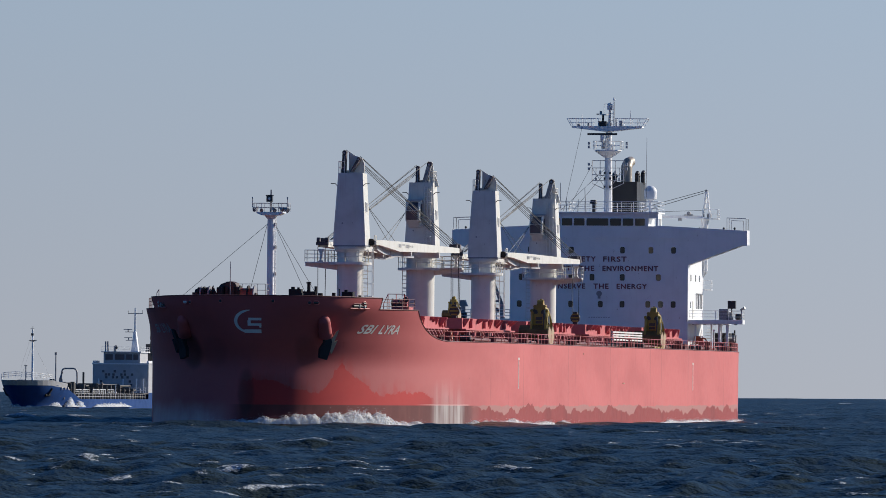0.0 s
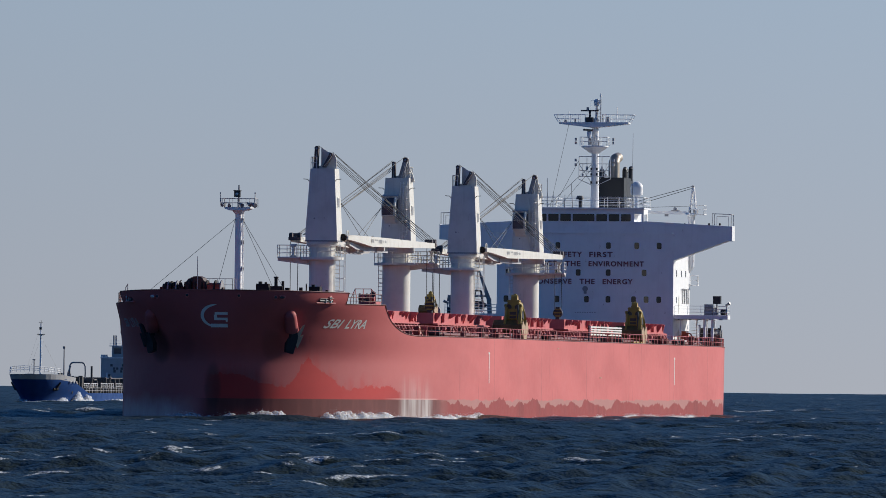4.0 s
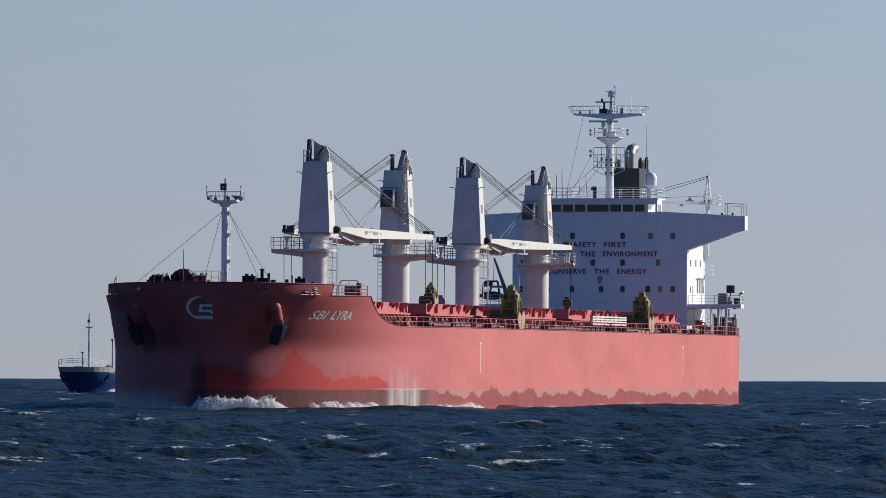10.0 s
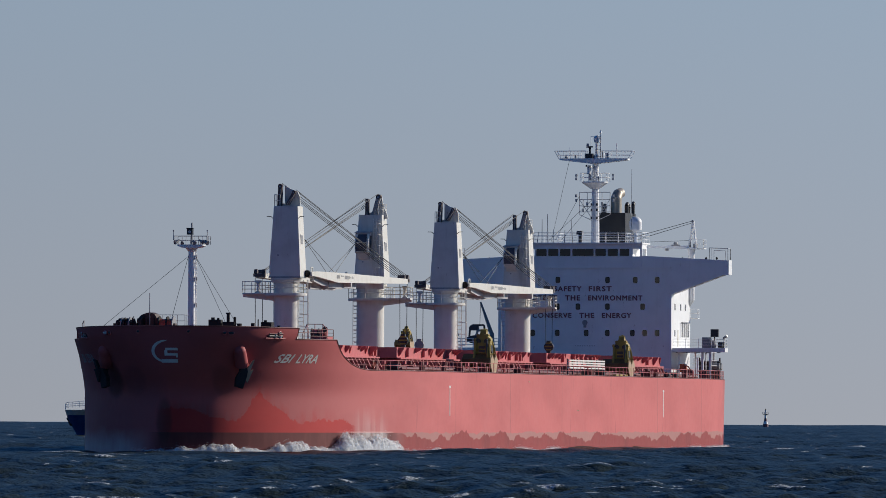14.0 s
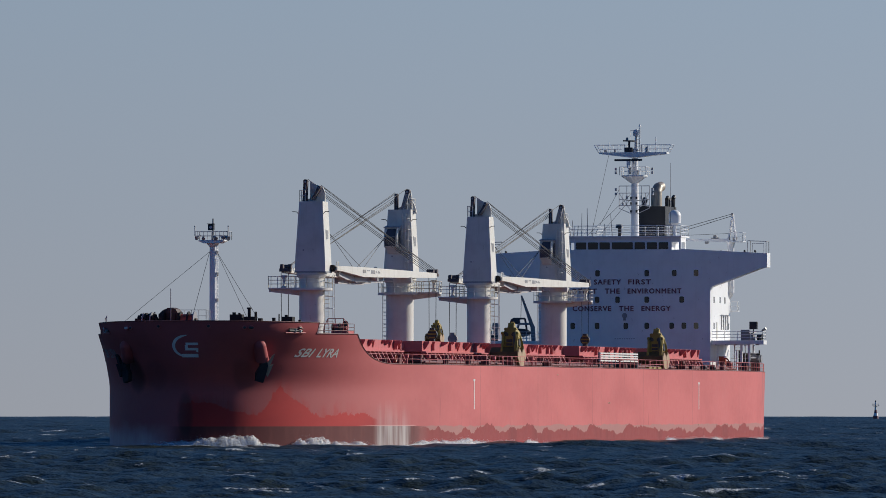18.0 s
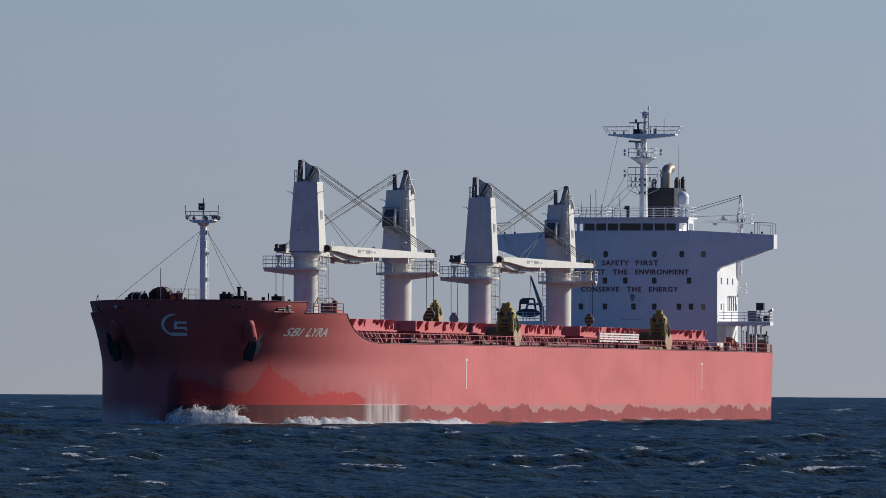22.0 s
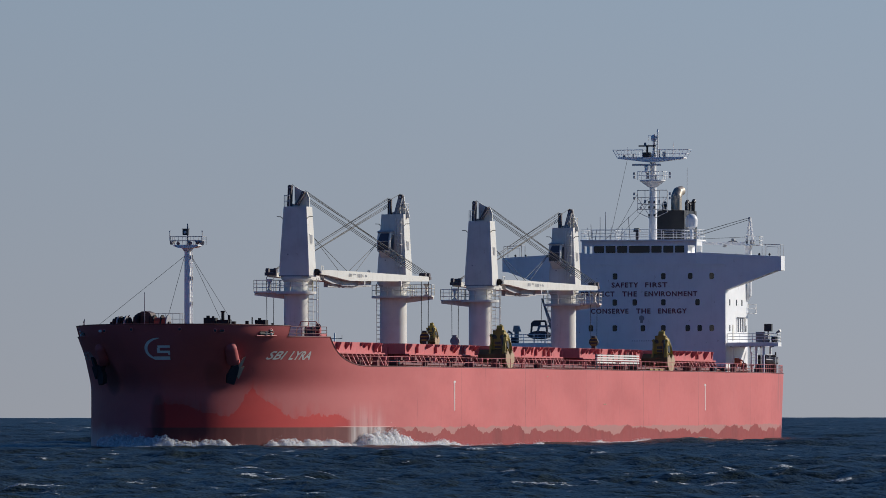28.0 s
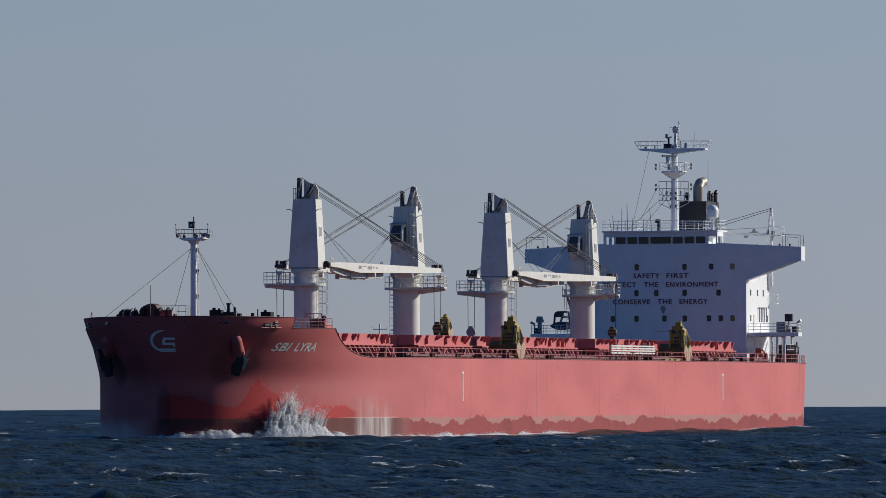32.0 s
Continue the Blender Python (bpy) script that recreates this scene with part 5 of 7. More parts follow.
        for xx, yy in ((16.0, 13.2), (16.2, 14.1), (8.0, 12.9)):
            part("deck_post", Geo().cyl((xx, s * yy, MAIN_DECK), (xx, s * yy, 10.6), 0.14, None, 8), WHITE, house)
        each("life_raft", Geo().cyl((9.5, s * 12.8, 8.95), (9.5, s * 13.9, 8.95), 0.42, None, 12).cyl((8.3, s * 12.8, 8.95), (8.3, s * 13.9, 8.95), 0.42, None, 12), GREY, house, "grey life raft canister")
        k = Geo().box(15.1, 16.3, *Y(13.2, 14.1), 10.97, 12.15).box(15.2, 16.2, *Y(14.15, 14.6), 10.97, 11.8)
        if s > 0:
            part("deck_locker", k, GREY, house)
        if s > 0:
            part("lamp_box", Geo().box(15.4, 16.0, *Y(14.1, 14.95), 12.2, 13.05).cyl((15.7, s * 14.5, 10.97), (15.7, s * 14.5, 12.2), 0.07, None, 6), DARK, house)
        sp = part("side_platform", Geo().box(5.5, 6.38, *Y(9.0, 10.75), 14.3, 14.4), WHITE, house)
        railing([(6.3, s * 9.9, 14.4), (6.3, s * 10.7, 14.4), (5.6, s * 10.7, 14.4)], house, 1.0, 0.6, WHITE, "platform_railing", 2)
        part("searchlight", Geo().cyl((15.8, s * 15.6, 10.95), (15.8, s * 15.6, 12.1), 0.06, None, 6).cyl((15.8, s * 15.5, 12.05), (16.0, s * 16.0, 12.3), 0.1, 0.16, 10), GREY, house)
        rack = part("raft_rack", Geo().box(9.4, 9.55, *Y(11.6, 13.9), 7.5, 9.6).box(9.4, 9.55, *Y(13.8, 13.95), 7.5, 9.9).box(9.4, 9.55, *Y(11.5, 11.65), 7.5, 9.9), DARK, house, "dark raft rack")
        for i in range(4):
            part("rack_bar", Geo().cyl((9.6, s * 11.6, 8.0 + 0.5 * i), (9.6, s * 13.9, 8.0 + 0.5 * i), 0.06, None, 6), GREY, rack)
        part("lifebuoy", Geo().tube([(17.05, s * 11.6 + 0.36 * math.cos(a), 8.6 + 0.36 * math.sin(a)) for a in [2 * math.pi * i / 12 for i in range(13)]], 0.08, 6), ORANGE, house, "orange lifebuoy")
        for xx, yy, hh in ((15.5, 11.2, 1.3), (14.2, 12.6, 0.9), (16.2, 13.2, 1.1)):
            part("deck_winch", Geo().box(xx - 0.4, xx + 0.4, *Y(yy, yy + 0.7), MAIN_DECK, MAIN_DECK + hh * 0.6).cyl((xx, s * (yy + 0.05), MAIN_DECK + hh * 0.7), (xx, s * (yy + 0.65), MAIN_DECK + hh * 0.7), 0.3, None, 12), DARK, house)
        st = Geo()
        for i in range(8):
            st.box(9.0 - 0.35 * i, 9.3 - 0.35 * i, *Y(10.4, 11.2), 8.0 + 0.32 * i, 8.06 + 0.32 * i)
        each("stair_tread", st, WHITE, house)
        for xx, yy, z0, z1 in ((16.3, 10.6, 7.47, 10.5), (16.3, 11.4, 7.47, 9.2), (15.8, 12.6, 7.47, 9.9), (14.0, 12.0, 7.47, 10.5), (12.0, 12.8, 7.47, 10.5)):
            part("pipe_riser", Geo().cyl((xx, s * yy, z0), (xx, s * yy, z1), 0.07, None, 8).cyl((xx, s * yy, z1 - 0.15), (xx, s * yy, z1), 0.13, None, 8), WHITE, house)
        part("hose_box", Geo().box(15.9, 16.5, *Y(11.0, 11.5), 8.2, 9.0, None, (0.05, 0.05, 0.05, 0.05)), ORANGE, house, "orange hose box")
        gang = part("stowed_gangway", Geo().box(8.0, 13.0, *Y(13.55, 13.65), 9.0, 9.08).box(8.0, 13.0, *Y(13.55, 13.65), 9.55, 9.62), PALE, house, "pale gangway stowed on edge")
        for i in range(8):
            part("gangway_bar", Geo().cyl((8.2 + 0.65 * i, s * 13.6, 9.0), (8.2 + 0.65 * i, s * 13.6, 9.6), 0.035, None, 6), PALE, gang)
        for i in range(5):
            part("grating_bar", Geo().box(14.95, 16.55, *Y(10.3 + 1.15 * i, 10.42 + 1.15 * i), 10.42, 10.5), GREY, boat_deck)
        for xx in (15.2, 16.0):
            part("cable_drum", Geo().cyl((xx, s * 15.0, 11.3), (xx, s * 15.5, 11.3), 0.32, None, 14), DARK, house)
        part("fire_locker", Geo().box(12.5, 13.3, *Y(10.0, 10.6), 8.3, 9.2), ORANGE, house, "orange fire locker")
    # rescue boat in its davit, on the starboard boat deck
    b = Geo()
    n = 9
    for i in range(n):
        u0, u1 = -1 + 2 * i / n, -1 + 2 * (i + 1) / n
        r0, r1 = max(0.05, (1 - abs(u0) ** 3)), max(0.05, (1 - abs(u1) ** 3))
        b.cyl((12.0 , -13.3 + u0 * 1.5, 11.9), (12.0, -13.3 + u1 * 1.5, 11.9), 0.5 * r0, 0.5 * r1, 10)
    part("rescue_boat", b, SOOTY, house, "dark rescue boat in its cradle")
    part("boat_canopy", Geo().tube([(12.0, -14.3, 12.1), (12.0, -14.2, 13.3), (12.0, -13.9, 13.5), (12.0, -12.6, 13.5), (12.0, -12.4, 12.2)], 0.12, 6).box(11.8, 12.2, -14.2, -13.2, 12.9, 13.45), SOOTY, house, "dark canopy frame of the rescue boat")
    dv = Geo().cyl((12.5, -11.5, 10.95), (12.5, -11.6, 12.6), 0.26, None, 8).cyl((12.5, -11.6, 12.5), (12.5, -12.9, 16.1), 0.24, 0.1, 8).tube([(12.5, -11.9, 12.9), (12.5, -13.2, 12.9), (12.5, -13.4, 12.3)], 0.14, 6)
    part("davit", dv, GREY, house, "grey rescue boat davit")
    part("davit_wire", Geo().cyl((12.5, -12.9, 16.0), (12.4, -13.0, 13.4), 0.03, None, 5), WIRE, house)
    part("davit_post", Geo().box(12.2, 12.7, -16.1, -15.7, 10.95, 12.3).box(12.2, 12.7, -16.3, -15.4, 12.3, 13.0, None, (0, 0, 0.1, 0.25)), GREY, house)


def build_deck_gear(ship):
    # side rails
    for s in (1, -1):
        pts = [(x, s * (half_breadth(x, 7.5) - 0.12), 7.5) for x in (0.2, 8, 16, 24, 32)]
        pts += [(x, s * (HALF_BEAM - 0.12), 7.5) for x in (60, 90, 120, 150, 162)] + [(x, s * (half_breadth(x, 7.5) - 0.12), 7.5) for x in (168, 174, 179, 182)]
        railing(pts, ship, 0.92, 1.75, HATCH, "side_railing", 2, 0.024)
        railing([(184.6, s * (half_breadth(184.6, 10.2) - 0.2), 10.2), (188, s * (half_breadth(188, 10.2) - 0.2), 10.2), (190.8, s * (half_breadth(190.8, 10.2) - 0.2), 10.2)], ship, 0.95, 1.2, DECK, "forecastle_railing")
        # pipes along the deck's edge
        p = Geo()
        for yy, zz, r in ((13.8, 7.72, 0.12), (13.3, 7.8, 0.1), (12.8, 7.85, 0.12)):
            p.cyl((22, s * yy, zz), (164, s * yy, zz), r, None, 8)
        each("deck_pipe", p, DECK, ship, "red deck pipe")
        rr = random.Random(7)
        m = Geo()
        m.box(-0.25, 0.25, -0.6, 0.6, 0.0, 0.08)
        m.cyl((0, -0.35, 0), (0, -0.35, 0.65), 0.2, 0.22, 10).cyl((0, 0.35, 0), (0, 0.35, 0.65), 0.2, 0.22, 10)
        me = m.mesh("bollard", DECK)
        for x in (176, 160, 151, 117, 83, 50, 20, 8):
            part("bollard", me, DECK, ship, "", pose(x, s * min(14.9, half_breadth(x, 7.0) - 1.0), MAIN_DECK, 0, 0, 90))
        hm = Geo().cyl((0, 0, 0), (0, 0, 0.75), 0.1, None, 8).box(-0.2, 0.2, -0.16, 0.16, 0.7, 1.0).mesh("air_vent", HATCH)
        for i in range(13):
            x = 24 + i * 12.0 + rr.uniform(-3.5, 3.5)
            part("air_vent", hm, HATCH, ship, "", Matrix.Translation((x, s * 12.2 + s * rr.uniform(0, 2), MAIN_DECK)))
        vm = [Geo().box(-0.4, 0.4, -0.25, 0.25, 0, 0.7).box(-0.2, 0.2, -0.3, 0.3, 0.7, 1.0).mesh("valve_box", DECK),
              Geo().cyl((-0.5, 0, 0.4), (0.5, 0, 0.4), 0.3, None, 10).box(-0.5, 0.5, -0.2, 0.2, 0, 0.3).mesh("hose_drum", DARK),
              Geo().cyl((0, 0, 0), (0, 0, 0.9), 0.07, None, 6).cyl((0, -0.3, 0.9), (0, 0.3, 0.9), 0.06, None, 6).mesh("valve_stem", HATCH)]
        for i in range(46):
            x = 20 + i * 3.27 + rr.uniform(-0.8, 0.8)
            k = rr.choice((0, 0, 1, 2, 2))
            part(("valve_box", "hose_drum", "valve_stem")[k], vm[k], DECK, ship, "", pose(x, s * rr.uniform(12.4, 15.2) if x < 150 else s * rr.uniform(11.5, 13.0), MAIN_DECK, 0, 0, rr.choice((0, 90))))
        rb = Geo().tube([(0.36 * math.cos(a), 0, 0.36 * math.sin(a)) for a in [2 * math.pi * i / 12 for i in range(13)]], 0.08, 6).mesh("lifebuoy", ORANGE)
        part("lifebuoy", rb, ORANGE, ship, "orange lifebuoy on the rail", Matrix.Translation((175.4, s * (half_breadth(175.4, 7.5) - 0.3), 8.05)))
    # bundle of white ladder rails lashed on the port deck
    g = Geo()
    for k in range(4):
        g.box(74.7, 92.3, 14.35, 14.55, 8.2 + 0.25 * k, 8.36 + 0.25 * k)
    gang = part("accommodation_ladder", g, LETTER, ship, "white accommodation ladder stowed on edge")
    g = Geo()
    for i in range(8):
        g.box(75 + 2.4 * i, 75.12 + 2.4 * i, 14.2, 14.34, 7.47, 9.2)
    each("ladder_frame", g, DARK, gang)
    k = Geo()
    for i in range(3):
        k.box(69.5 + 2.2 * i, 71.0 + 2.2 * i, 15.5, 15.9, 7.46, 7.7)
    each("kerb_mark", k, YELLOW, ship, "yellow deck marking")
    # windlasses and winches on the forecastle
    wl = part("windlass", Geo().cyl((194.5, -5.75, 11.35), (194.5, -3.95, 11.35), 0.42, None, 18).box(193.7, 195.3, -5.8, -3.9, FORE_DECK, 10.6), BROWN, ship, "dark brown windlass on the forecastle")
    for y, r, mat in ((-5.68, 0.55, BROWN), (-5.2, 0.78, GREY), (-4.95, 0.78, IRON), (-4.45, 0.84, GREY), (-4.15, 0.7, IRON)):
        part("drum_flange", Geo().cyl((194.5, y - 0.06, 11.35), (194.5, y + 0.06, 11.35), r, None, 20), mat, wl)
    for y in (-5.45, -4.7):
        part("chain_wheel", Geo().tube([(194.5 + 0.62 * math.cos(k), y, 11.35 + 0.62 * math.sin(k)) for k in [math.pi * i / 8 for i in range(17)]], 0.11, 6), IRON, wl, "iron chain wheel")
    for y in (-5.9, -4.75, -3.85):
        part("side_frame", Geo().prism([(193.7, FORE_DECK), (195.3, FORE_DECK), (194.9, 11.6), (194.1, 11.6)], 1, y - 0.07, y + 0.07), BROWN, wl)
    part("brake_lever", Geo().tube([(195.0, -4.3, 11.2), (195.3, -4.05, 12.05), (195.3, -3.9, 12.2)], 0.05, 6), BROWN, wl)
    part("motor", Geo().cyl((194.0, -3.9, 11.8), (194.0, -3.3, 11.8), 0.28, None, 12), IRON, wl)
    # gear cases, hunched and rounded, in the middle
    for x0, x1, pts in ((193.4, 194.5, [(-3.85, 10.2), (-2.9, 10.2), (-2.9, 12.35), (-3.1, 12.5), (-3.45, 12.35), (-3.8, 11.9)]),
                        (193.2, 194.8, [(-3.0, 10.2), (-1.8, 10.2), (-1.85, 12.0), (-2.1, 12.45), (-2.5, 12.6), (-2.95, 12.55)])):
        case = part("gear_case", Geo().prism([(y, z) for y, z in pts], 0, x0, x1), BROWN, ship, "dark brown winch gear case")
        for k in (0.25, 0.75):
            y = pts[0][0] + (pts[1][0] - pts[0][0]) * k
            part("case_rib", Geo().box(x1, x1 + 0.07, y - 0.05, y + 0.05, FORE_DECK, 12.1), IRON, case)
    part("gear_wheel", Geo().cyl((195.0, -3.4, 11.5), (195.0, -3.15, 11.5), 0.75, None, 18), IRON, ship, "iron gear wheel")
    drum = part("rope_drum", Geo().cyl((194.4, -1.65, 11.45), (194.4, -0.4, 11.45), 0.55, None, 20), ORANGE, ship, "mooring rope drum wound with orange rope")
    for y in (-1.7, -0.95, -0.38):
        part("drum_flange", Geo().cyl((194.4, y - 0.05, 11.45), (194.4, y + 0.05, 11.45), 0.8, None, 22), GREY if y > -0.5 else IRON, drum)
    for y in (-1.85, -0.25):
        part("side_frame", Geo().prism([(193.7, FORE_DECK), (195.1, FORE_DECK), (194.7, 11.6), (194.1, 11.6)], 1, y - 0.06, y + 0.06), BROWN, drum)
    # winch at the break of the forecastle, behind its own rail
    winch = part("mooring_winch", Geo().box(183.0, 185.6, 10.3, 11.8, 10.22, 10.5).cyl((184.8, 10.2, 10.85), (184.8, 11.6, 10.85), 0.3, None, 14), HATCH, ship, "red mooring winch at the forecastle's break")
    for y in (10.25, 10.9, 11.6):
        part("drum_flange", Geo().cyl((184.8, y - 0.05, 10.85), (184.8, y + 0.05, 10.85), 0.42, None, 16), HATCH if y > 11 else DARK, winch)
    part("winch_motor", Geo().cyl((184.9, 11.45, 11.15), (185.3, 11.6, 11.2), 0.26, None, 12).box(184.5, 185.2, 10.5, 11.3, 10.5, 10.75), DARK, winch)
    railing([(185.7, 9.6, 10.2), (185.7, 10.0, 11.1), (185.7, 11.5, 11.1), (185.7, 11.9, 10.6)], ship, 0.55, 0.7, HATCH, "winch_railing", 1, 0.035)
    for y in (10.1, 11.45):
        part("storm_rail", Geo().tube([(185.7, y, 10.2), (185.7, y, 11.1)], 0.04, 5), HATCH, ship)
    c = Geo()
    c.box(189.6, 190.6, 1.9, 3.0, FORE_DECK, 12.0).box(189.7, 190.5, 3.2, 4.3, FORE_DECK, 11.8)
    c.cyl((190.1, 2.2, 12.0), (190.1, 2.2, 12.2), 0.18, None, 8).cyl((190.1, 2.7, 12.0), (190.1, 2.7, 12.15), 0.12, None, 8)
    c.cyl((190.0, 3.62, FORE_DECK), (190.0, 3.62, 12.55), 0.17, 0.15, 10).cyl((190.0, 3.62, 12.5), (190.0, 3.62, 12.65), 0.22, None, 10)
    c.cyl((190.2, 4.3, FORE_DECK), (190.2, 4.3, 12.25), 0.13, None, 8).box(189.7, 190.2, 4.5, 4.85, FORE_DECK, 11.65)
    c.cyl((189.0, 5.7, FORE_DECK), (189.0, 5.7, 11.7), 0.17, None, 10).cyl((189.0, 6.2, FORE_DECK), (189.0, 6.2, 12.05), 0.06, None, 6)
    c.box(187.4, 188.4, 6.3, 7.3, FORE_DECK, 11.8).cyl((187.9, 6.6, 11.8), (187.9, 6.6, 11.98), 0.16, None, 8).cyl((187.6, 7.8, FORE_DECK), (187.6, 7.8, 11.5), 0.14, None, 8)
    each("forecastle_vent", c, IRON, ship, "dark ventilator on the forecastle")
    railing([(192.6, -2.6, FORE_DECK), (192.6, 0.2, FORE_DECK), (191.2, 0.2, FORE_DECK)], ship, 2.2, 0.75, GREY, "windlass_railing", 4, 0.025)
    railing([(189.6, -10.2, 11.2), (188.9, -10.55, 10.9)], ship, 0.7, 0.8, GREY, "bow_railing", 1, 0.04)
    part("jackstaff", Geo().cyl((195.4, -2.4, FORE_DECK), (195.4, -2.4, 14.35), 0.05, 0.03, 6), GREY, ship)
    # foremast with its lamp platform and stays
    m = Geo().cyl((189.5, 0, FORE_DECK), (189.5, 0, 18.4), 0.34, 0.31, 18).cyl((189.5, 0, 18.25), (189.5, 0, 18.62), 0.32, 0.62, 16)
    fm = part("foremast", m, WHITE, ship, "white foremast with a lamp platform")
    p = Geo().prism([(-0.75, 18.6), (0.75, 18.6), (1.2, 18.78), (1.2, 18.9), (-1.2, 18.9), (-1.2, 18.78)], 0, 188.8, 190.2)
    part("lamp_platform", p, WHITE, fm)
    railing([(190.2, -1.5, 18.9), (190.2, 1.6, 18.9), (188.8, 1.6, 18.9), (188.8, -1.5, 18.9), (190.2, -1.5, 18.9)], fm, 0.78, 0.8, PALE, "platform_railing", 2, 0.025)
    for y in (-1.55, 1.65):
        part("aerial", Geo().cyl((190.2, y, 19.3), (190.2, y, 20.15), 0.045, None, 5).cyl((190.2, y, 20.1), (190.2, y, 20.22), 0.07, None, 6), PALE, fm)
    for z in (13.2, 15.6, 17.6):
        part("mast_bracket", Geo().box(189.4, 189.6, 0.3, 0.52, z, z + 0.3), GREY, fm)
    l = Geo().cyl((189.5, 0, 18.9), (189.5, 0, 20.9), 0.1, 0.07, 8)
    part("lamp_post", l, GREY, fm)
    l = Geo().box(189.9, 190.3, -0.27, 0.27, 19.8, 20.35).box(189.85, 190.35, -0.32, 0.32, 20.35, 20.42)
    part("lamp_glass", Geo().cyl((190.3, 0, 20.07), (190.33, 0, 20.07), 0.13, None, 14), LETTER, fm)
    part("masthead_lamp", l, DARK, fm, "dark masthead lamp box")
    for y, z, dy, r in ((-1.15, 19.2, -0.25, 0.2), (-0.75, 19.15, 0.05, 0.17), (0.3, 19.15, 0.2, 0.2), (0.95, 19.2, 0.3, 0.17), (1.35, 19.15, 0.35, 0.22)):
        q = Geo().cyl((189.95, y - dy * 0.4, z + 0.12), (190.3, y + dy, z - 0.14), r * 0.4, r, 14)
        lamp = part("floodlight", q, GREY, fm)
        part("lamp_bracket", Geo().cyl((190.0, y, 18.9), (190.0, y, z + 0.1), 0.035, None, 5), GREY, lamp)
    ladder(fm, (189.5, 0.42, FORE_DECK), 8.2, (1, 0, 0), 0.4, WHITE)
    w = Geo()
    for a, b in (((189.6, -0.2, 17.9), (197.2, -6.3, 11.3)), ((189.5, -0.3, 17.9), (191.5, -1.8, 10.4)), ((189.5, 0.3, 17.9), (188.0, 3.4, 10.6)), ((189.5, 0.3, 17.9), (187.2, 4.1, 11.0))):
        w.cyl(a, b, 0.02, None, 5)
    each("stay_wire", w, WIRE, fm)
    # stores house and rails between the after cranes
    part("mast_house", Geo().box(84.0, 87.2, -3.2, 3.2, MAIN_DECK, 9.9), HATCH, ship)


def build_ship():
    ship = tagged(new("bulk_carrier"), "faded red bulk carrier with four cream deck cranes under way", "ship")
    hull = build_hull(ship)
    hull_marks(hull)
    build_hatches(ship)
    for i, x in enumerate(CRANES):
        build_crane(ship, x, i % 2 == 0)
    build_house(ship)
    build_deck_gear(ship)
    return ship


def build_grab(words, k=1.0):
    """A clamshell cargo grab standing closed on deck, k times full size; z from its foot."""
    def sized(g):
        g.v = [(a * k, b * k, c * k) for a, b, c in g.v]
        return g
    g = Geo().box(-0.66, 0.66, -0.8, 0.8, 1.5, 3.1, None, (0.04, 0.04, 0.1, 0.1)).cyl((0, -0.6, 3.2), (0, 0.6, 3.2), 0.72, None, 18).box(-0.4, 0.4, -0.5, 0.5, 3.6, 4.05, None, (0.1, 0.1, 0.1, 0.1))
    grab = tagged(new("cargo_grab", sized(g).mesh("cargo_grab", YELLOW)), words, "grab", "cargo grabs")
    part("sheave_head", sized(Geo().cyl((-0.3, 0, 4.1), (0.3, 0, 4.1), 0.3, None, 12)), YELLOW, grab)
    # a dark panel laid on the front stands for an opening's shade
    part("front_panel", sized(Geo().box(-0.34, 0.3, -0.86, -0.8, 1.75, 2.75)), DARK, grab, "dark panel standing for a shaded opening")
    for z in (2.05, 2.4):
        part("cross_bar", sized(Geo().cyl((-0.7, -0.9, z), (0.7, -0.9, z), 0.07, None, 6)), YELLOW, grab)
    for x in (-0.74, 0.74):
        part("side_post", sized(Geo().cyl((x, -0.75, 1.4), (x, -0.75, 3.3), 0.1, None, 8).ball((x, -0.75, 3.35), 0.17, 8, 6)), YELLOW, grab)
        part("pulley", sized(Geo().cyl((x * 0.6, -0.78, 3.2), (x * 0.6, -0.68, 3.2), 0.28, None, 12)), DARK, grab)
    for x, z, r in ((-0.5, 3.75, 0.16), (0.45, 3.8, 0.13), (0.62, 2.9, 0.2), (-0.85, 2.2, 0.16)):
        part("fitting", sized(Geo().cyl((x, -0.5, z), (x, 0.1, z), r, None, 8)), YELLOW, grab)
    part("lifting_eye", sized(Geo().cyl((0, 0.25, 4.1), (0, 0.25, 4.5), 0.12, None, 8)), YELLOW, grab)
    for y in (-0.85, 0.85):
        for x in (-0.6, 0.6):
            part("grab_arm", sized(Geo().cyl((x, y, 3.2), (x * 1.2, y * 1.75, 1.3), 0.13, None, 6)), YELLOW, grab)
    part("centre_frame", sized(Geo().box(-0.6, 0.6, -0.55, 0.55, 0.9, 1.6)), YELLOW, grab)
    for s in (-1, 1):
        b = Geo().prism([(0.02 * s, 0.0), (0.95 * s, 0.12), (1.75 * s, 0.9), (1.65 * s, 1.45), (0.9 * s, 1.95), (0.02 * s, 1.4)], 0, -1.85, 1.0)
        bucket = part("bucket_shell", sized(b), OCHRE, grab, "dented bucket shell")
        for x in (-1.88, 1.03):
            lip = Geo().prism([(0.04 * s, 0.05), (0.9 * s, 0.18), (1.67 * s, 0.92), (1.57 * s, 1.4), (0.88 * s, 1.86), (0.04 * s, 1.34)], 0, x - 0.03, x + 0.03)
            part("end_plate", sized(lip), BUFF, bucket, "buff end plate")
    part("hose_reel", sized(Geo().cyl((0.6, 0.3, 2.3), (0.8, 0.3, 2.3), 0.3, None, 12)), DARK, grab)
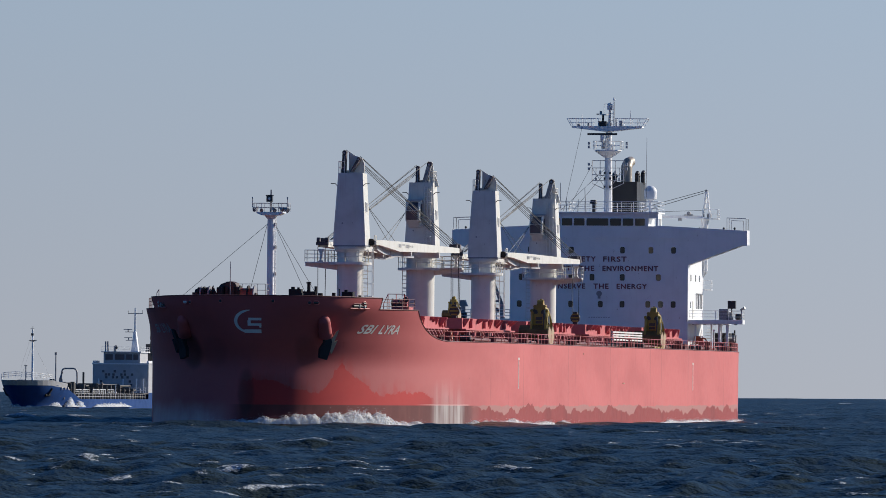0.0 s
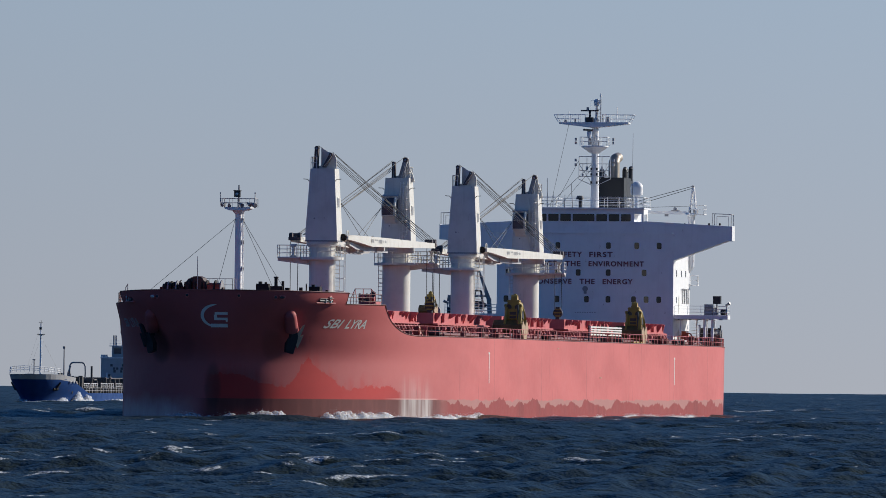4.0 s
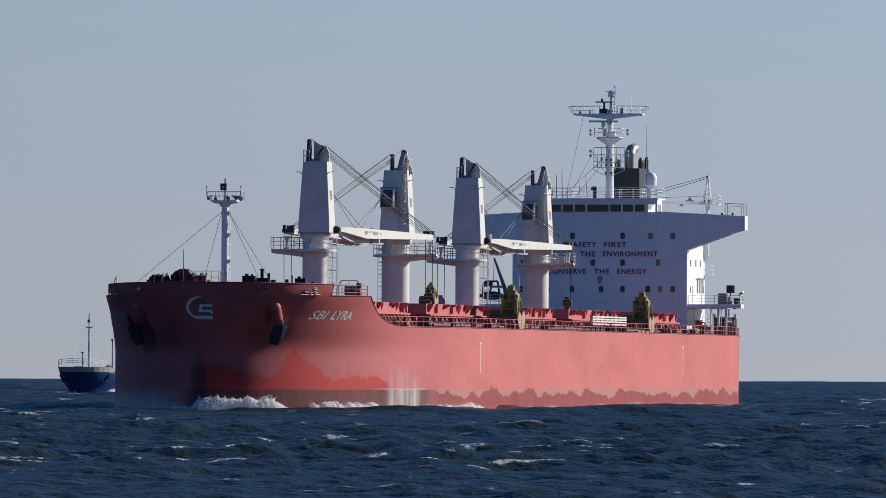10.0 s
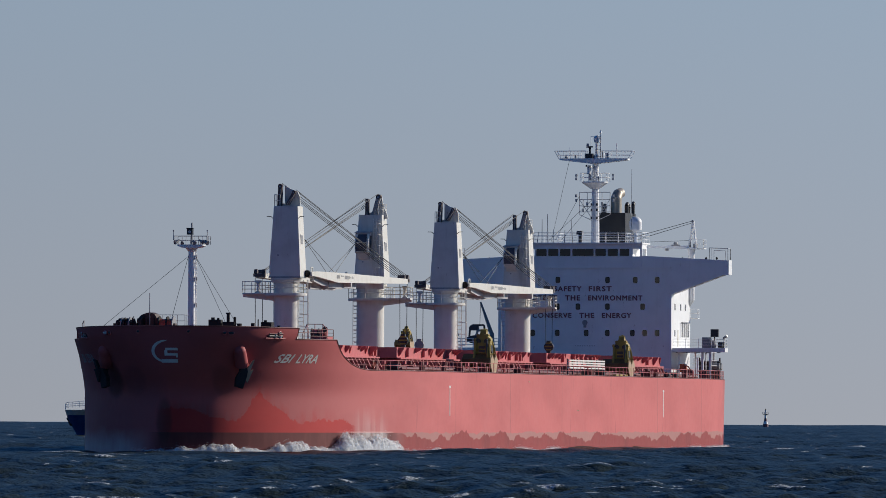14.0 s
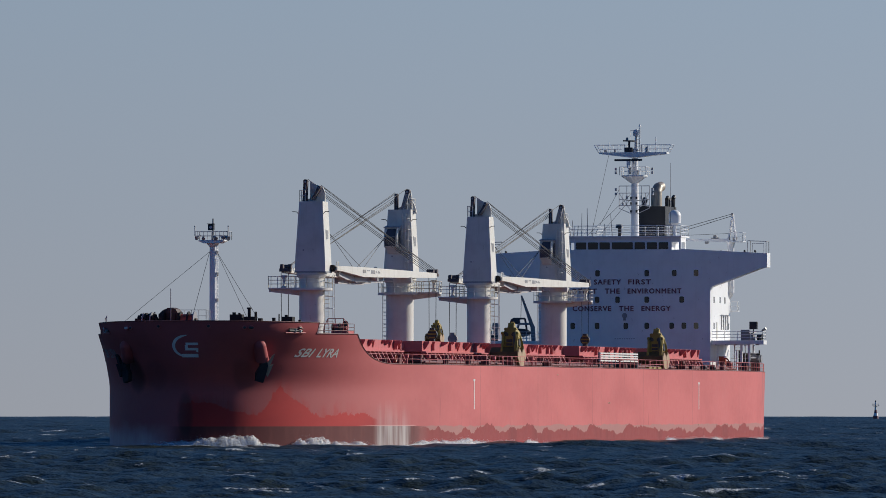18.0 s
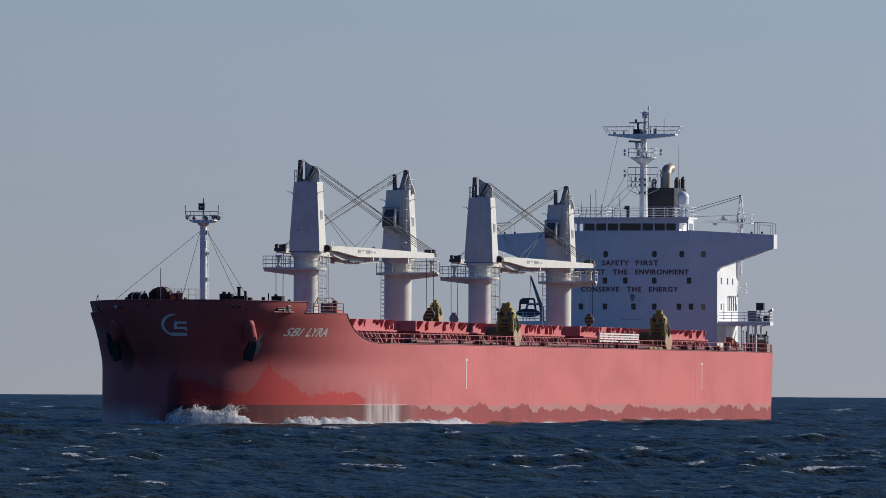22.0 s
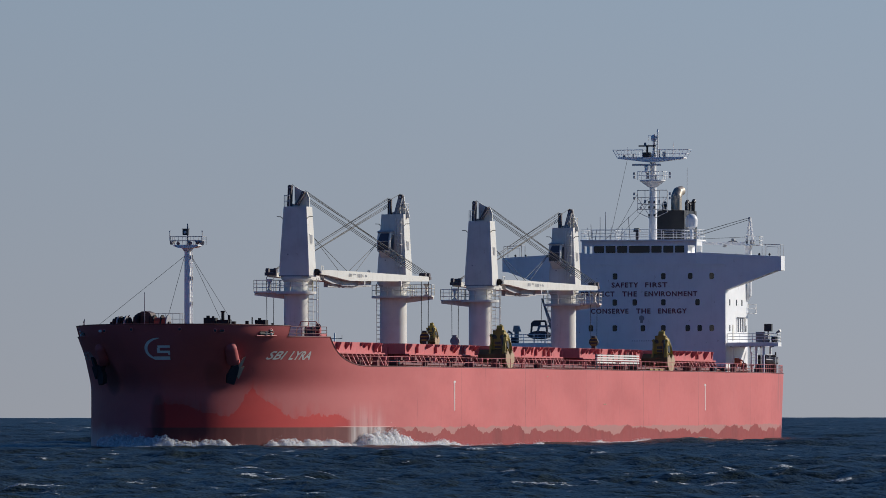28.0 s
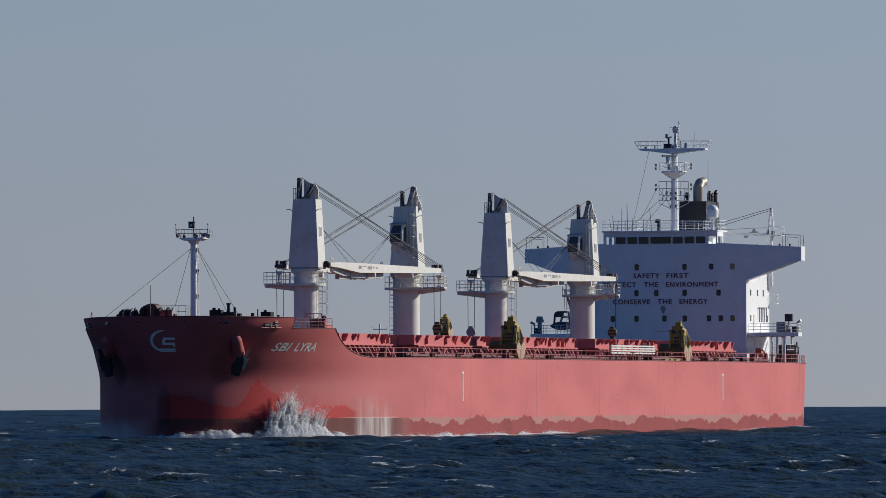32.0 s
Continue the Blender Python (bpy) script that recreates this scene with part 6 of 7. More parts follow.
    for y in (-0.98, 0.98):
        part("hydraulic_ram", sized(Geo().cyl((0.5, y, 3.4), (0.6, y * 1.25, 1.7), 0.12, None, 8).cyl((0.6, y * 1.25, 1.7), (0.62, y * 1.35, 1.2), 0.07, None, 6)), DARK, grab)
        part("side_bar", sized(Geo().tube([(0.55, y * 0.8, 3.6), (0.8, y * 1.1, 2.6), (0.95, y * 1.5, 1.4)], 0.07, 6)), YELLOW, grab)
    part("valve_block", sized(Geo().box(0.6, 0.85, -0.5, 0.1, 2.2, 2.8)), DARK, grab)
    for i in range(3):
        part("frame_rib", sized(Geo().box(-0.74, 0.74, -0.85 + 0.8 * i, -0.75 + 0.8 * i, 1.55, 3.05, None, (0.1, 0.1, 0, 0))), YELLOW, grab)
    return grab


# ---- the coastal tanker astern ----
def build_tanker():
    t = tagged(new("coastal_tanker"), "blue coastal tanker with white deckhouse under way", "ship")
    B, L = 7.2, 97.0

    def hb(x, z):
        if x < 60:
            return B - (0.8 * ((12 - x) / 12) ** 2 if x < 12 else 0)
        tip = 90.6 + 0.95 * max(z, 0.6)
        u = min(1, (x - 62) / (tip - 62)) if x > 62 else 0
        full = 1.8 + 1.9 * smooth(z, 0.5, 5.5)
        return B * max(0.0, 1 - u ** full) ** 0.5

    def top(x):
        return 6.6 - 0.08 * (96.5 - x) if x > 81.5 else 2.2 + 2.2 * max(0.0, (x - 73) / 8.5) if x > 22 else 3.6
    xs = [0, 4, 8, 12, 21.9, 22.1, 40, 60, 66, 72, 73, 77, 81.4, 81.6, 84, 87]
    lv = 8

    def col(x, k, s):
        out = []
        for j in range(lv + 1):
            xx = x
            z = -1.2 + (top(x if x is not None else 90) + 1.2) * j / lv
            if x is None:
                tip = 90.6 + 0.95 * max(z, 0.6)
                xx = 87 + (tip - 87) * math.sin(k * math.pi / 2)
            out.append((xx, s * (hb(xx, z) if k < 1 else 0), z))
        return out
    st = [(x, 0) for x in xs] + [(None, k / 8) for k in range(1, 9)]
    cols = [col(x, k, 1) for x, k in st] + [col(x, k, -1) for x, k in st[-2::-1]]
    n = lv + 1
    f = [(i * n + j, i * n + j + 1, (i + 1) * n + j + 1, (i + 1) * n + j) for i in range(len(cols) - 1) for j in range(lv)]
    last = (len(cols) - 1) * n
    f += [(last + j, last + j + 1, j + 1, j) for j in range(lv)]
    hull = part("hull", Geo().add([p for c in cols for p in c], f, None, True), BLUE, t, "blue hull with a flared bow")
    # pale bulwark strake round the forecastle
    g = Geo()
    bow = [(x, k) for x, k in st if x is None or x > 81.5]
    path = [col(x, k, 1) for x, k in bow] + [col(x, k, -1) for x, k in bow[-2::-1]]
    up, lo = [p[-1] for p in path], [tuple(Vector(p[-1]).lerp(Vector(p[-3]), 0.6)) for p in path]
    q = len(up)
    push = [Vector((0.06, 0.06 if p[1] > 0 else -0.06, 0)) for p in up]
    g.add([tuple(Vector(a) + b) for a, b in zip(up, push)] + [tuple(Vector(a) + b) for a, b in zip(lo, push)], [(i, i + 1, q + i + 1, q + i) for i in range(q - 1)])
    part("bulwark_strake", g, PALE, hull, "pale grey bulwark strake")
    d = Geo()
    k = [x for x in xs if 22 < x < 81.5]
    v = [(x, hb(x, 2.1) - 0.02, 2.1) for x in k] + [(x, 0.02 - hb(x, 2.1), 2.1) for x in k[::-1]]
    d.add(v, [tuple(range(len(v)))[::-1]])
    part("main_deck", d, GREEN, t)
    d = Geo()
    k = [81.6, 84, 87, 90, 92, 94, 95.0]
    v = [(x, hb(x, 5.0) - 0.02, 5.0) for x in k] + [(x, 0.02 - hb(x, 5.0), 5.0) for x in k[::-1]]
    d.add(v, [tuple(range(len(v)))[::-1]])
    d.box(81.4, 81.6, -6.0, 6.0, 2.1, 5.0)
    part("forecastle_deck", d, GREEN, t)
    part("poop_deck", Geo().box(0.2, 22, -6.2, 6.2, 3.3, 3.5), GREEN, t)
    # plain bars for the name on the bow
    g = Geo()
    for i in range(3):
        x = 84.0 - i * 1.5
        p = hb(x, 4.4)
        g.prism([(x, 4.2), (x + 0.35, 4.2), (x + 0.6, 4.7), (x + 0.25, 4.7)], 1, p + 0.12, p + 0.2)
    part("name_bar", g, LETTER, hull)
    for s in (1, -1):
        a, b = (88.2, s * hb(88.2, 4.4), 4.4), (88.6, s * hb(88.6, 3.0), 3.0)
        anchor = part("anchor", Geo().cyl(a, b, 0.26, 0.34, 8), IRON, hull, "dark anchor")
        part("anchor_crown", Geo().cyl((87.9, s * hb(87.9, 3.0), 3.0), (89.3, s * hb(89.3, 3.0), 3.0), 0.3, None, 8), IRON, anchor)
        railing([(89, s * hb(89, 6.0), 6.0), (93, s * hb(93, 6.3), 6.32), (95, s * hb(95, 6.4), 6.45), (96.9, 0, 6.6)], t, 1.2, 1.2, WHITE, "bow_railing", 3, 0.05)
        railing([(24, s * (B - 0.2), 2.1), (60, s * (B - 0.2), 2.1), (75, s * (hb(75, 2.1) - 0.2), 2.1)], t, 1.2, 1.9, PALE, "side_railing", 2, 0.05)
    # house, bridge and windows
    h = part("deckhouse", Geo().box(2, 19, -6.3, 6.3, 3.5, 9.9), PALE, t, "white deckhouse")
    part("bridge_wing", Geo().box(14.5, 19.1, -6.4, 6.4, 9.75, 10.0), PALE, h)
    b = part("wheelhouse", Geo().box(12, 18.2, -4.1, 4.1, 9.95, 12.3), PALE, h)
    part("wheelhouse_roof", Geo().box(11.5, 18.7, -4.5, 4.5, 12.3, 12.5), WHITE, h)
    for y0, y1 in ((-3.7, -2.0), (-1.5, 0.6), (0.9, 2.3), (2.6, 3.7)):
        part("bridge_window", Geo().box(18.2, 18.26, y0, y1, 10.7, 11.9), CAB_GLASS, h)
    rr = random.Random(2)
    for z, ys in ((8.2, (-3.9, -1.3, 0.9)), (7.5, (-3.3, -2.6, -1.6, 0.2, 1.0, 2.6)), (6.9, (-3.2, -1.7, -0.8, 0.4, 1.6)), (6.0, (2.1, -4.4)), (5.2, (2.4, -2.0))):
        for y in ys:
            fr = part("cabin_window", Geo().box(19.0, 19.03, y - 0.34, y + 0.34, z - 0.34, z + 0.34), PALE, h)
            part("window_pane", Geo().box(19.03, 19.05, y - 0.26, y + 0.26, z - 0.26, z + 0.26), CAB_GLASS, fr)
    part("deck_edge", Geo().box(18.9, 19.12, -6.35, 6.35, 9.7, 9.95), WHITE, h)
    for y0, y1 in ((-6.3, -5.9), (5.9, 6.3)):
        part("wing_rail_box", Geo().box(15.0, 19.0, y0, y1, 10.0, 10.5), WHITE, h)
    railing([(18.6, -4.4, 12.5), (18.6, 4.4, 12.5), (12, 4.4, 12.5)], h, 1.0, 1.3, WHITE, "roof_railing", 2)
    for y, z in ((-4.0, 2.2), (-3.5, 2.2), (-2.0, 1.2)):
        part("vent_pipe", Geo().cyl((17, y, 12.5), (17, y, 12.5 + z), 0.18, None, 8), GREY, h)
    part("signal_ball", Geo().cyl((16, -2.0, 12.5), (16, -2.0, 13.3), 0.1, None, 6).ball((16, -2.0, 13.4), 0.45, 12, 8), DARK, h)
    m = part("radar_mast", Geo().prism([(1.0, 12.5), (2.6, 12.5), (2.0, 16.8), (1.5, 16.8)], 0, 13.5, 14.5).cyl((14, 1.75, 16.5), (14, 1.75, 22.0), 0.25, 0.15, 10), WHITE, t, "white radar mast")
    part("scanner", Geo().box(14.2, 14.5, -0.4, 1.9, 16.7, 16.85).box(14.2, 14.5, -0.2, 1.9, 14.9, 15.05).cyl((14.4, 0.3, 16.8), (14.4, 0.3, 17.3), 0.12, None, 8).cyl((14.4, 0.4, 15.0), (14.4, 0.4, 15.5), 0.12, None, 8).box(14.3, 14.6, -0.7, 1.2, 17.25, 17.4).box(14.3, 14.6, -0.5, 1.2, 15.45, 15.6), GREY, m)
    part("signal_yard", Geo().cyl((14, 0.2, 20.8), (14, 3.4, 20.8), 0.09, None, 6).cyl((14, 0.2, 20.8), (14, 0.2, 21.4), 0.06, None, 5).cyl((14, 3.4, 20.8), (14, 3.4, 21.5), 0.06, None, 5), GREY, m)
    f = part("funnel", Geo().box(4, 8, 2.2, 4.4, 9.9, 14.2, None, (0.3, 0.3, 0.2, 0.2)).cyl((6, 3.3, 14.2), (5.6, 3.3, 15.2), 0.5, 0.4, 10), DARK, t, "dark funnel")
    # foremast, king post, cargo gantry and pipes
    fm = part("foremast", Geo().cyl((85, 0, 5.0), (85, 0, 16.7), 0.28, 0.16, 10).cyl((85, 0, 14.2), (85, 0, 14.5), 0.5, 1.0, 12), WHITE, t, "white foremast")
    w = Geo()
    for a, b in (((85, 0, 16.5), (95.5, 0, 6.6)), ((85, 0, 14.0), (82.5, 3.5, 6.0)), ((85, 0, 14.0), (82.5, -3.5, 6.0))):
        w.cyl(a, b, 0.012, None, 4)
    each("stay_wire", w, WIRE, fm)
    part("mast_lamp", Geo().box(85.1, 85.5, -0.25, 0.25, 15.4, 15.9), DARK, fm)
    part("aerial", Geo().cyl((85, 0, 16.6), (85, 0, 17.4), 0.05, None, 5).box(84.9, 85.1, -0.5, 0.3, 16.9, 17.0), DARK, fm)
    part("side_light_post", Geo().cyl((85.5, -1.3, 5.0), (85.5, -1.3, 9.0), 0.12, None, 6).box(85.3, 85.7, -1.6, -1.0, 9.0, 9.2), GREY, t)
    part("derrick_post", Geo().cyl((72, 1.2, 2.1), (72, 1.2, 11.6), 0.2, 0.12, 8).cyl((72, 1.2, 11.5), (72, 1.2, 12.0), 0.28, None, 8), GREY, t, "slim derrick post")
    g = Geo().tube([(58, -1.7, 2.1), (58, -1.7, 7.9), (58, -1.45, 8.45), (58, -1.0, 8.65), (58, 1.0, 8.65), (58, 1.45, 8.45), (58, 1.7, 7.9), (58, 1.75, 6.6), (58, 1.6, 2.1)], 0.17, 8)
    g.tube([(58, -1.5, 8.0), (58, -2.1, 6.2), (58, -1.9, 5.0)], 0.2, 6)
    for x, y, w, h in ((88, 1.5, 0.9, 1.0), (87, 3.2, 0.6, 0.8), (86, -2.5, 0.8, 1.1), (84, 3.6, 0.7, 0.9), (83, -3.0, 0.9, 1.2), (90, -1.0, 0.7, 0.7)):
        win = part("deck_winch", Geo().cyl((x, y - w, 5.0 + h * 0.6), (x, y + w, 5.0 + h * 0.6), h * 0.4, None, 12), rr.choice((GREY, WHITE, DARK)), t)
        part("winch_frame", Geo().box(x - 0.3, x + 0.3, y - w, y - w + 0.15, 5.0, 5.0 + h).box(x - 0.3, x + 0.3, y + w - 0.15, y + w, 5.0, 5.0 + h), WHITE, win)
    part("hose_gantry", g, GREY, t, "grey hose gantry")
    g = Geo()
    for y, z in ((-3, 4.3), (-2, 4.8), (-1, 4.1), (0.5, 5.2), (1.6, 4.6), (3, 5.0), (4.2, 4.1)):
        g.cyl((22, y, z), (74, y, z), 0.2, None, 8)
    part("cargo_pipe", g, GREEN, t, "dark cargo pipes along the deck")
    # a winch with its hose reels, white rails and lamp brackets abaft the forecastle
    for x, y, z, r in ((79, 2.5, 5.6, 0.8), (78, -1.0, 5.0, 0.7), (71, 3.0, 4.6, 0.9), (68, -2.0, 4.9, 0.6), (63, 3.4, 4.3, 0.7)):
        part("hose_reel", Geo().cyl((x, y - 0.5, z), (x, y + 0.5, z), r, None, 14).box(x - 0.4, x + 0.4, y - 0.4, y + 0.4, 2.1, z), DARK, t, "dark hose reel")
    for i in range(46):
        x, y, k = rr.uniform(26, 80), rr.uniform(-5.5, 6.2), rr.random()
        z = 2.1 + (2.0 if x > 73 else 0)
        if k < 0.4:
            part("valve_post", Geo().cyl((x, y, z), (x, y, z + rr.uniform(1.6, 3.2)), 0.1, None, 6).cyl((x, y - 0.25, z + 1.5), (x, y + 0.25, z + 1.5), 0.2, None, 8), rr.choice((GREY, DARK, WHITE)), t)
        elif k < 0.7:
            part("tank_hatch", Geo().cyl((x, y, 2.1), (x, y, z + rr.uniform(0.8, 1.8)), 0.5, None, 12), rr.choice((GREY, PALE, GREEN)), t)
        else:
            part("cross_pipe", Geo().cyl((x, -5.0, z + 1.4), (x, 5.4, z + 1.4), 0.16, None, 8).cyl((x, 5.4, z + 1.4), (x, 5.4, 2.1), 0.16, None, 8), rr.choice((GREEN, DARK, GREY)), t)
    railing([(22.2, -6.6, 3.5), (22.2, 6.6, 3.5)], t, 1.1, 1.2, WHITE, "poop_railing", 2, 0.05)
    for y in (-4.5, 1.0, 4.0, 5.6):
        part("deck_post", Geo().cyl((20.5, y, 3.5), (20.5, y, 6.6), 0.14, None, 8), WHITE, t)
    part("exhaust_post", Geo().cyl((57.5, 3.0, 2.1), (57.5, 3.0, 7.9), 0.22, None, 10), DARK, t)
    for x, y in ((66, 5.2), (60, 5.0), (54, 5.4), (48, 5.1), (42, 5.2)):
        railing([(x, y, 3.2), (x + 4.5, y, 3.2)], t, 1.0, 1.5, WHITE, "catwalk_railing", 2, 0.05)
    for i in range(14):
        x = 26 + i * 3.4
        g = Geo().box(x - 0.12, x + 0.12, -5, 5, 2.1, rr.uniform(4.2, 5.6)).cyl((x, rr.uniform(-4, 5), 2.6), (x, rr.uniform(-4, 5), rr.uniform(4.5, 5.6)), 0.3, None, 8)
        part("pipe_support", g, GREEN, t)
    return t


def build_beacon():
    """A slender light beacon on a conical base."""
    b = tagged(new("light_beacon", Geo().cyl((0, 0, -1.0), (0, 0, 1.1), 1.3, 1.1, 18).mesh("light_beacon", MAROON)), "white and dark red light beacon far out at sea", "beacon")
    part("lower_tower", Geo().cyl((0, 0, 1.1), (0, 0, 2.2), 0.98, 0.72, 16), WHITE, b)
    part("dark_band", Geo().cyl((0, 0, 2.2), (0, 0, 3.5), 0.72, 0.5, 16), MAROON, b, "dark red band")
    part("upper_tower", Geo().cyl((0, 0, 3.5), (0, 0, 5.0), 0.5, 0.42, 16), WHITE, b)
    part("gallery", Geo().cyl((0, 0, 5.0), (0, 0, 5.25), 0.9, 1.45, 16), GREY, b)
    railing([(1.3 * math.cos(k), 1.3 * math.sin(k), 5.25) for k in [2 * math.pi * i / 10 for i in range(11)]], b, 0.8, 0.8, PALE, "gallery_railing", 2, 0.04)
    part("lantern", Geo().cyl((0, 0, 5.25), (0, 0, 6.9), 0.36, 0.3, 12), WHITE, b)
    part("lantern_cap", Geo().cyl((0, 0, 6.9), (0, 0, 7.1), 0.4, 0.25, 12).ball((0, 0, 7.25), 0.26, 12, 8), DARK, b)
    return b


# ---- the sea ----
SEA_LEVEL = -0.3
SEA_DRIFT = (0.3, 3.6)      # metres a second: the tide runs away from the shore


def wave_height(x, y, spacing):
    """Height of a choppy sea, and how far its crests are breaking; waves too short for the mesh fade out."""
    rng = np.random.RandomState(5)
    z, sharp, ref = np.zeros_like(x), np.zeros_like(x), np.zeros_like(x)
    for lam in np.geomspace(0.75, 16.0, 56):
        a = 0.0165 * lam ** 0.42
        th = np.radians(rng.uniform(-25.0, 205.0) if lam < 3.5 else rng.normal(78.0, 45.0))
        ph = rng.uniform(0, 2 * np.pi)
        k = 2 * np.pi / lam
        fade = np.clip(lam / spacing / 2.6 - 0.5, 0, 1)
        arg = k * (np.cos(th) * x + np.sin(th) * y) + ph
        s = np.sin(arg)
        z += a * fade * (s + 0.25 * np.cos(2 * arg))
        if 1.2 < lam < 9.0:
            w = a * k ** 0.9 * np.sin(th) ** 2 * np.clip(lam / spacing / 2.0 - 0.4, 0, 1)
            sharp += w * s
            ref += 0.5 * w * w
    for lam in np.geomspace(20.0, 46.0, 8):
        th = np.radians(rng.normal(85.0, 30.0))
        z += 0.065 * np.clip(lam / spacing / 2.6 - 0.5, 0, 1) * np.sin(2 * np.pi / lam * (np.cos(th) * x + np.sin(th) * y) + rng.uniform(0, 2 * np.pi))
    # gusts: rougher and smoother patches
    gust = 1.0 + 0.25 * np.sin(x / 37.0 + y / 61.0) + 0.2 * np.sin(x / 83.0 - y / 29.0 + 1.7)
    lot = np.sin(x / 5.3 + 1.3 * np.sin(y / 17.0)) + np.sin(y / 11.0 + x / 9.1 + 2.0) + np.sin(x / 2.9 - y / 23.0 + 0.7)
    crest = sharp / np.sqrt(ref + 1e-9)
    slow = np.sin(x / 31.0 + y / 47.0) + np.sin(x / 19.0 - y / 71.0 + 1.0)
    breaking = np.clip((crest * (0.75 + 0.25 * gust) + 0.28 * lot + 0.28 * slow - 2.2) / 1.1, 0, 1)
    return z * 0.95 * gust, breaking


def build_sea():
    rows, cols = 2300, 430
    y = np.geomspace(138.0, 5600.0, rows)
    u = np.linspace(-1, 1, cols)
    yy, uu = np.meshgrid(y, u, indexing="ij")
    xx = uu * (25.0 + 0.105 * yy)
    spacing = np.maximum(np.gradient(y)[:, None] * np.ones(cols), (25.0 + 0.105 * yy) * 2 / cols)
    zz, breaking = wave_height(xx, yy, spacing)
    v = np.stack([xx, yy, zz], -1).reshape(-1, 3)
    idx = np.arange(rows * cols).reshape(rows, cols)
    f = np.stack([idx[:-1, :-1], idx[:-1, 1:], idx[1:, 1:], idx[1:, :-1]], -1).reshape(-1, 4)
    # plain water all round, out to the horizon
    base = len(v)
    edge = [(-6000, 138), (6000, 138), (6000, 5600), (-6000, 5600), (-6000, -6000), (6000, -6000)]
    v = np.concatenate([v, [(a, b, -0.05) for a, b in edge]])
    left, right, near = idx[:, 0].tolist(), idx[:, -1].tolist(), idx[0].tolist()
    me = bpy.data.meshes.new("sea")
    extra = [[base + 3, base] + left, [base + 1, base + 2] + right[::-1], [base + 4, base + 5, base + 1] + near[::-1] + [base]]
    faces = f.tolist() + extra
    me.from_pydata(v.tolist(), [], faces)
    s = np.ones(len(faces), dtype=bool)
    s[-3:] = False
    me.polygons.foreach_set("use_smooth", s)
    mark = me.attributes.new("breaking", "FLOAT", "POINT")
    mark.data.foreach_set("value", np.concatenate([breaking.ravel(), np.zeros(6)]).astype(np.float32))
    me.materials.append(SEA)
    return tagged(new("water", me), "dark blue choppy sea with whitecaps", "sea", kind="structure")


# ---- spray and foam ----
DROP_V = np.array([(1, 0, -0.4), (-0.5, 0.87, -0.4), (-0.5, -0.87, -0.4), (0, 0, 1.0)])
DROP_F = np.array([(0, 1, 3), (1, 2, 3), (2, 0, 3), (2, 1, 0)])


def bank(name, profile, length, width, steps, ring, drops, seed, rough=0.3, mist=0, size=0.02):
    """A bank of torn white water: x along it, y outwards, z up by the profile (of 0 to 1 along it): a low solid foot, thin torn
    shells of mist over it, and jets of drops that fly up and lean aft."""
    rng = np.random.RandomState(seed)
    v, f, mats = [], [], []
    for shell in range(mist + 1):
        base = len(v)
        lift = 1.0 if not mist else (0.7, 0.85, 1.0, 1.12)[shell]
        for i in range(steps + 1):
            u = i / steps
            h = profile(u) * lift
            for j in range(ring + 1):
                a = math.pi * j / ring
                w = width * (0.35 + 0.65 * min(1.0, h)) * (1 + 0.16 * shell)
                p = Vector((u * length, -math.cos(a) * w * 0.5 + 0.15 * w, math.sin(a) ** 0.8 * h))
                q = Vector((p.x * 1.3 + 31 * seed + 5 * shell, p.y * 1.3, p.z * 0.7))
                k = noise.fractal(q, 0.9, 2.2, 4)
                k2 = noise.fractal(q * 3.1, 0.9, 2.2, 3)
                grow = rough * math.sin(a) * (0.25 + h)
                v.append((p.x + 0.5 * k2 * grow, p.y + 0.8 * k * grow, p.z + (0.8 * k + 0.5 * k2) * grow - 0.18))
        n = ring + 1
        f += [(base + i * n + j, base + i * n + j + 1, base + (i + 1) * n + j + 1, base + (i + 1) * n + j) for i in range(steps) for j in range(ring)]
        mats += [min(shell, 1)] * (steps * ring)
    c, r, way = [], [], []
    jets = [(rng.uniform(0, 1), rng.uniform(0.75, 1.3), rng.normal(0.0, 0.3)) for _ in range(max(4, int(length * 3)))]
    for _ in range(drops):
        u, top, lean = jets[rng.randint(len(jets))]
        u = min(1.0, max(0.0, u + rng.normal(0, 0.16) / length))
        h = profile(u)
        if h > 0.12:
            k = rng.uniform(0, 1) ** 0.75
            up = h * top * k
            c.append((u * length + lean * up + rng.normal(0, 0.05 + 0.14 * k), rng.normal(0.12 * width, 0.2 * width), up))
            r.append(size * rng.uniform(0.5, 1.6) * (1.25 - 0.6 * k))
    if c:
        c, r = np.array(c), np.array(r)
        w = DROP_V[None] * r[:, None, None] * np.array((1, 1, 1.9)) + c[:, None]
        f += (DROP_F[None] + 4 * np.arange(len(c))[:, None, None] + len(v)).reshape(-1, 3).tolist()
        mats += [0] * (4 * len(c))
        v += w.reshape(-1, 3).tolist()
    me = bpy.data.meshes.new(name)
    me.from_pydata(v, [], f)
    me.polygons.foreach_set("use_smooth", np.ones(len(f), dtype=bool))
    me.materials.append(FOAM)
    me.materials.append(MIST)
    me.polygons.foreach_set("material_index", np.array(mats, dtype=np.int32))
    return me


# the carrier's waterline by its length from the stem: to port plus, to starboard minus
_turns = [math.pi / 2 * (1 - k / 200) for k in range(200)]
_reach = stem(0.3) - 155.0
RIM = [(155 + _reach * math.sin(a), half_breadth(155 + _reach * math.sin(a), 0.3)) for a in _turns] + [(154.0 - k, half_breadth(154.0 - k, 0.3)) for k in range(155)]
RIM_S = [0.0]
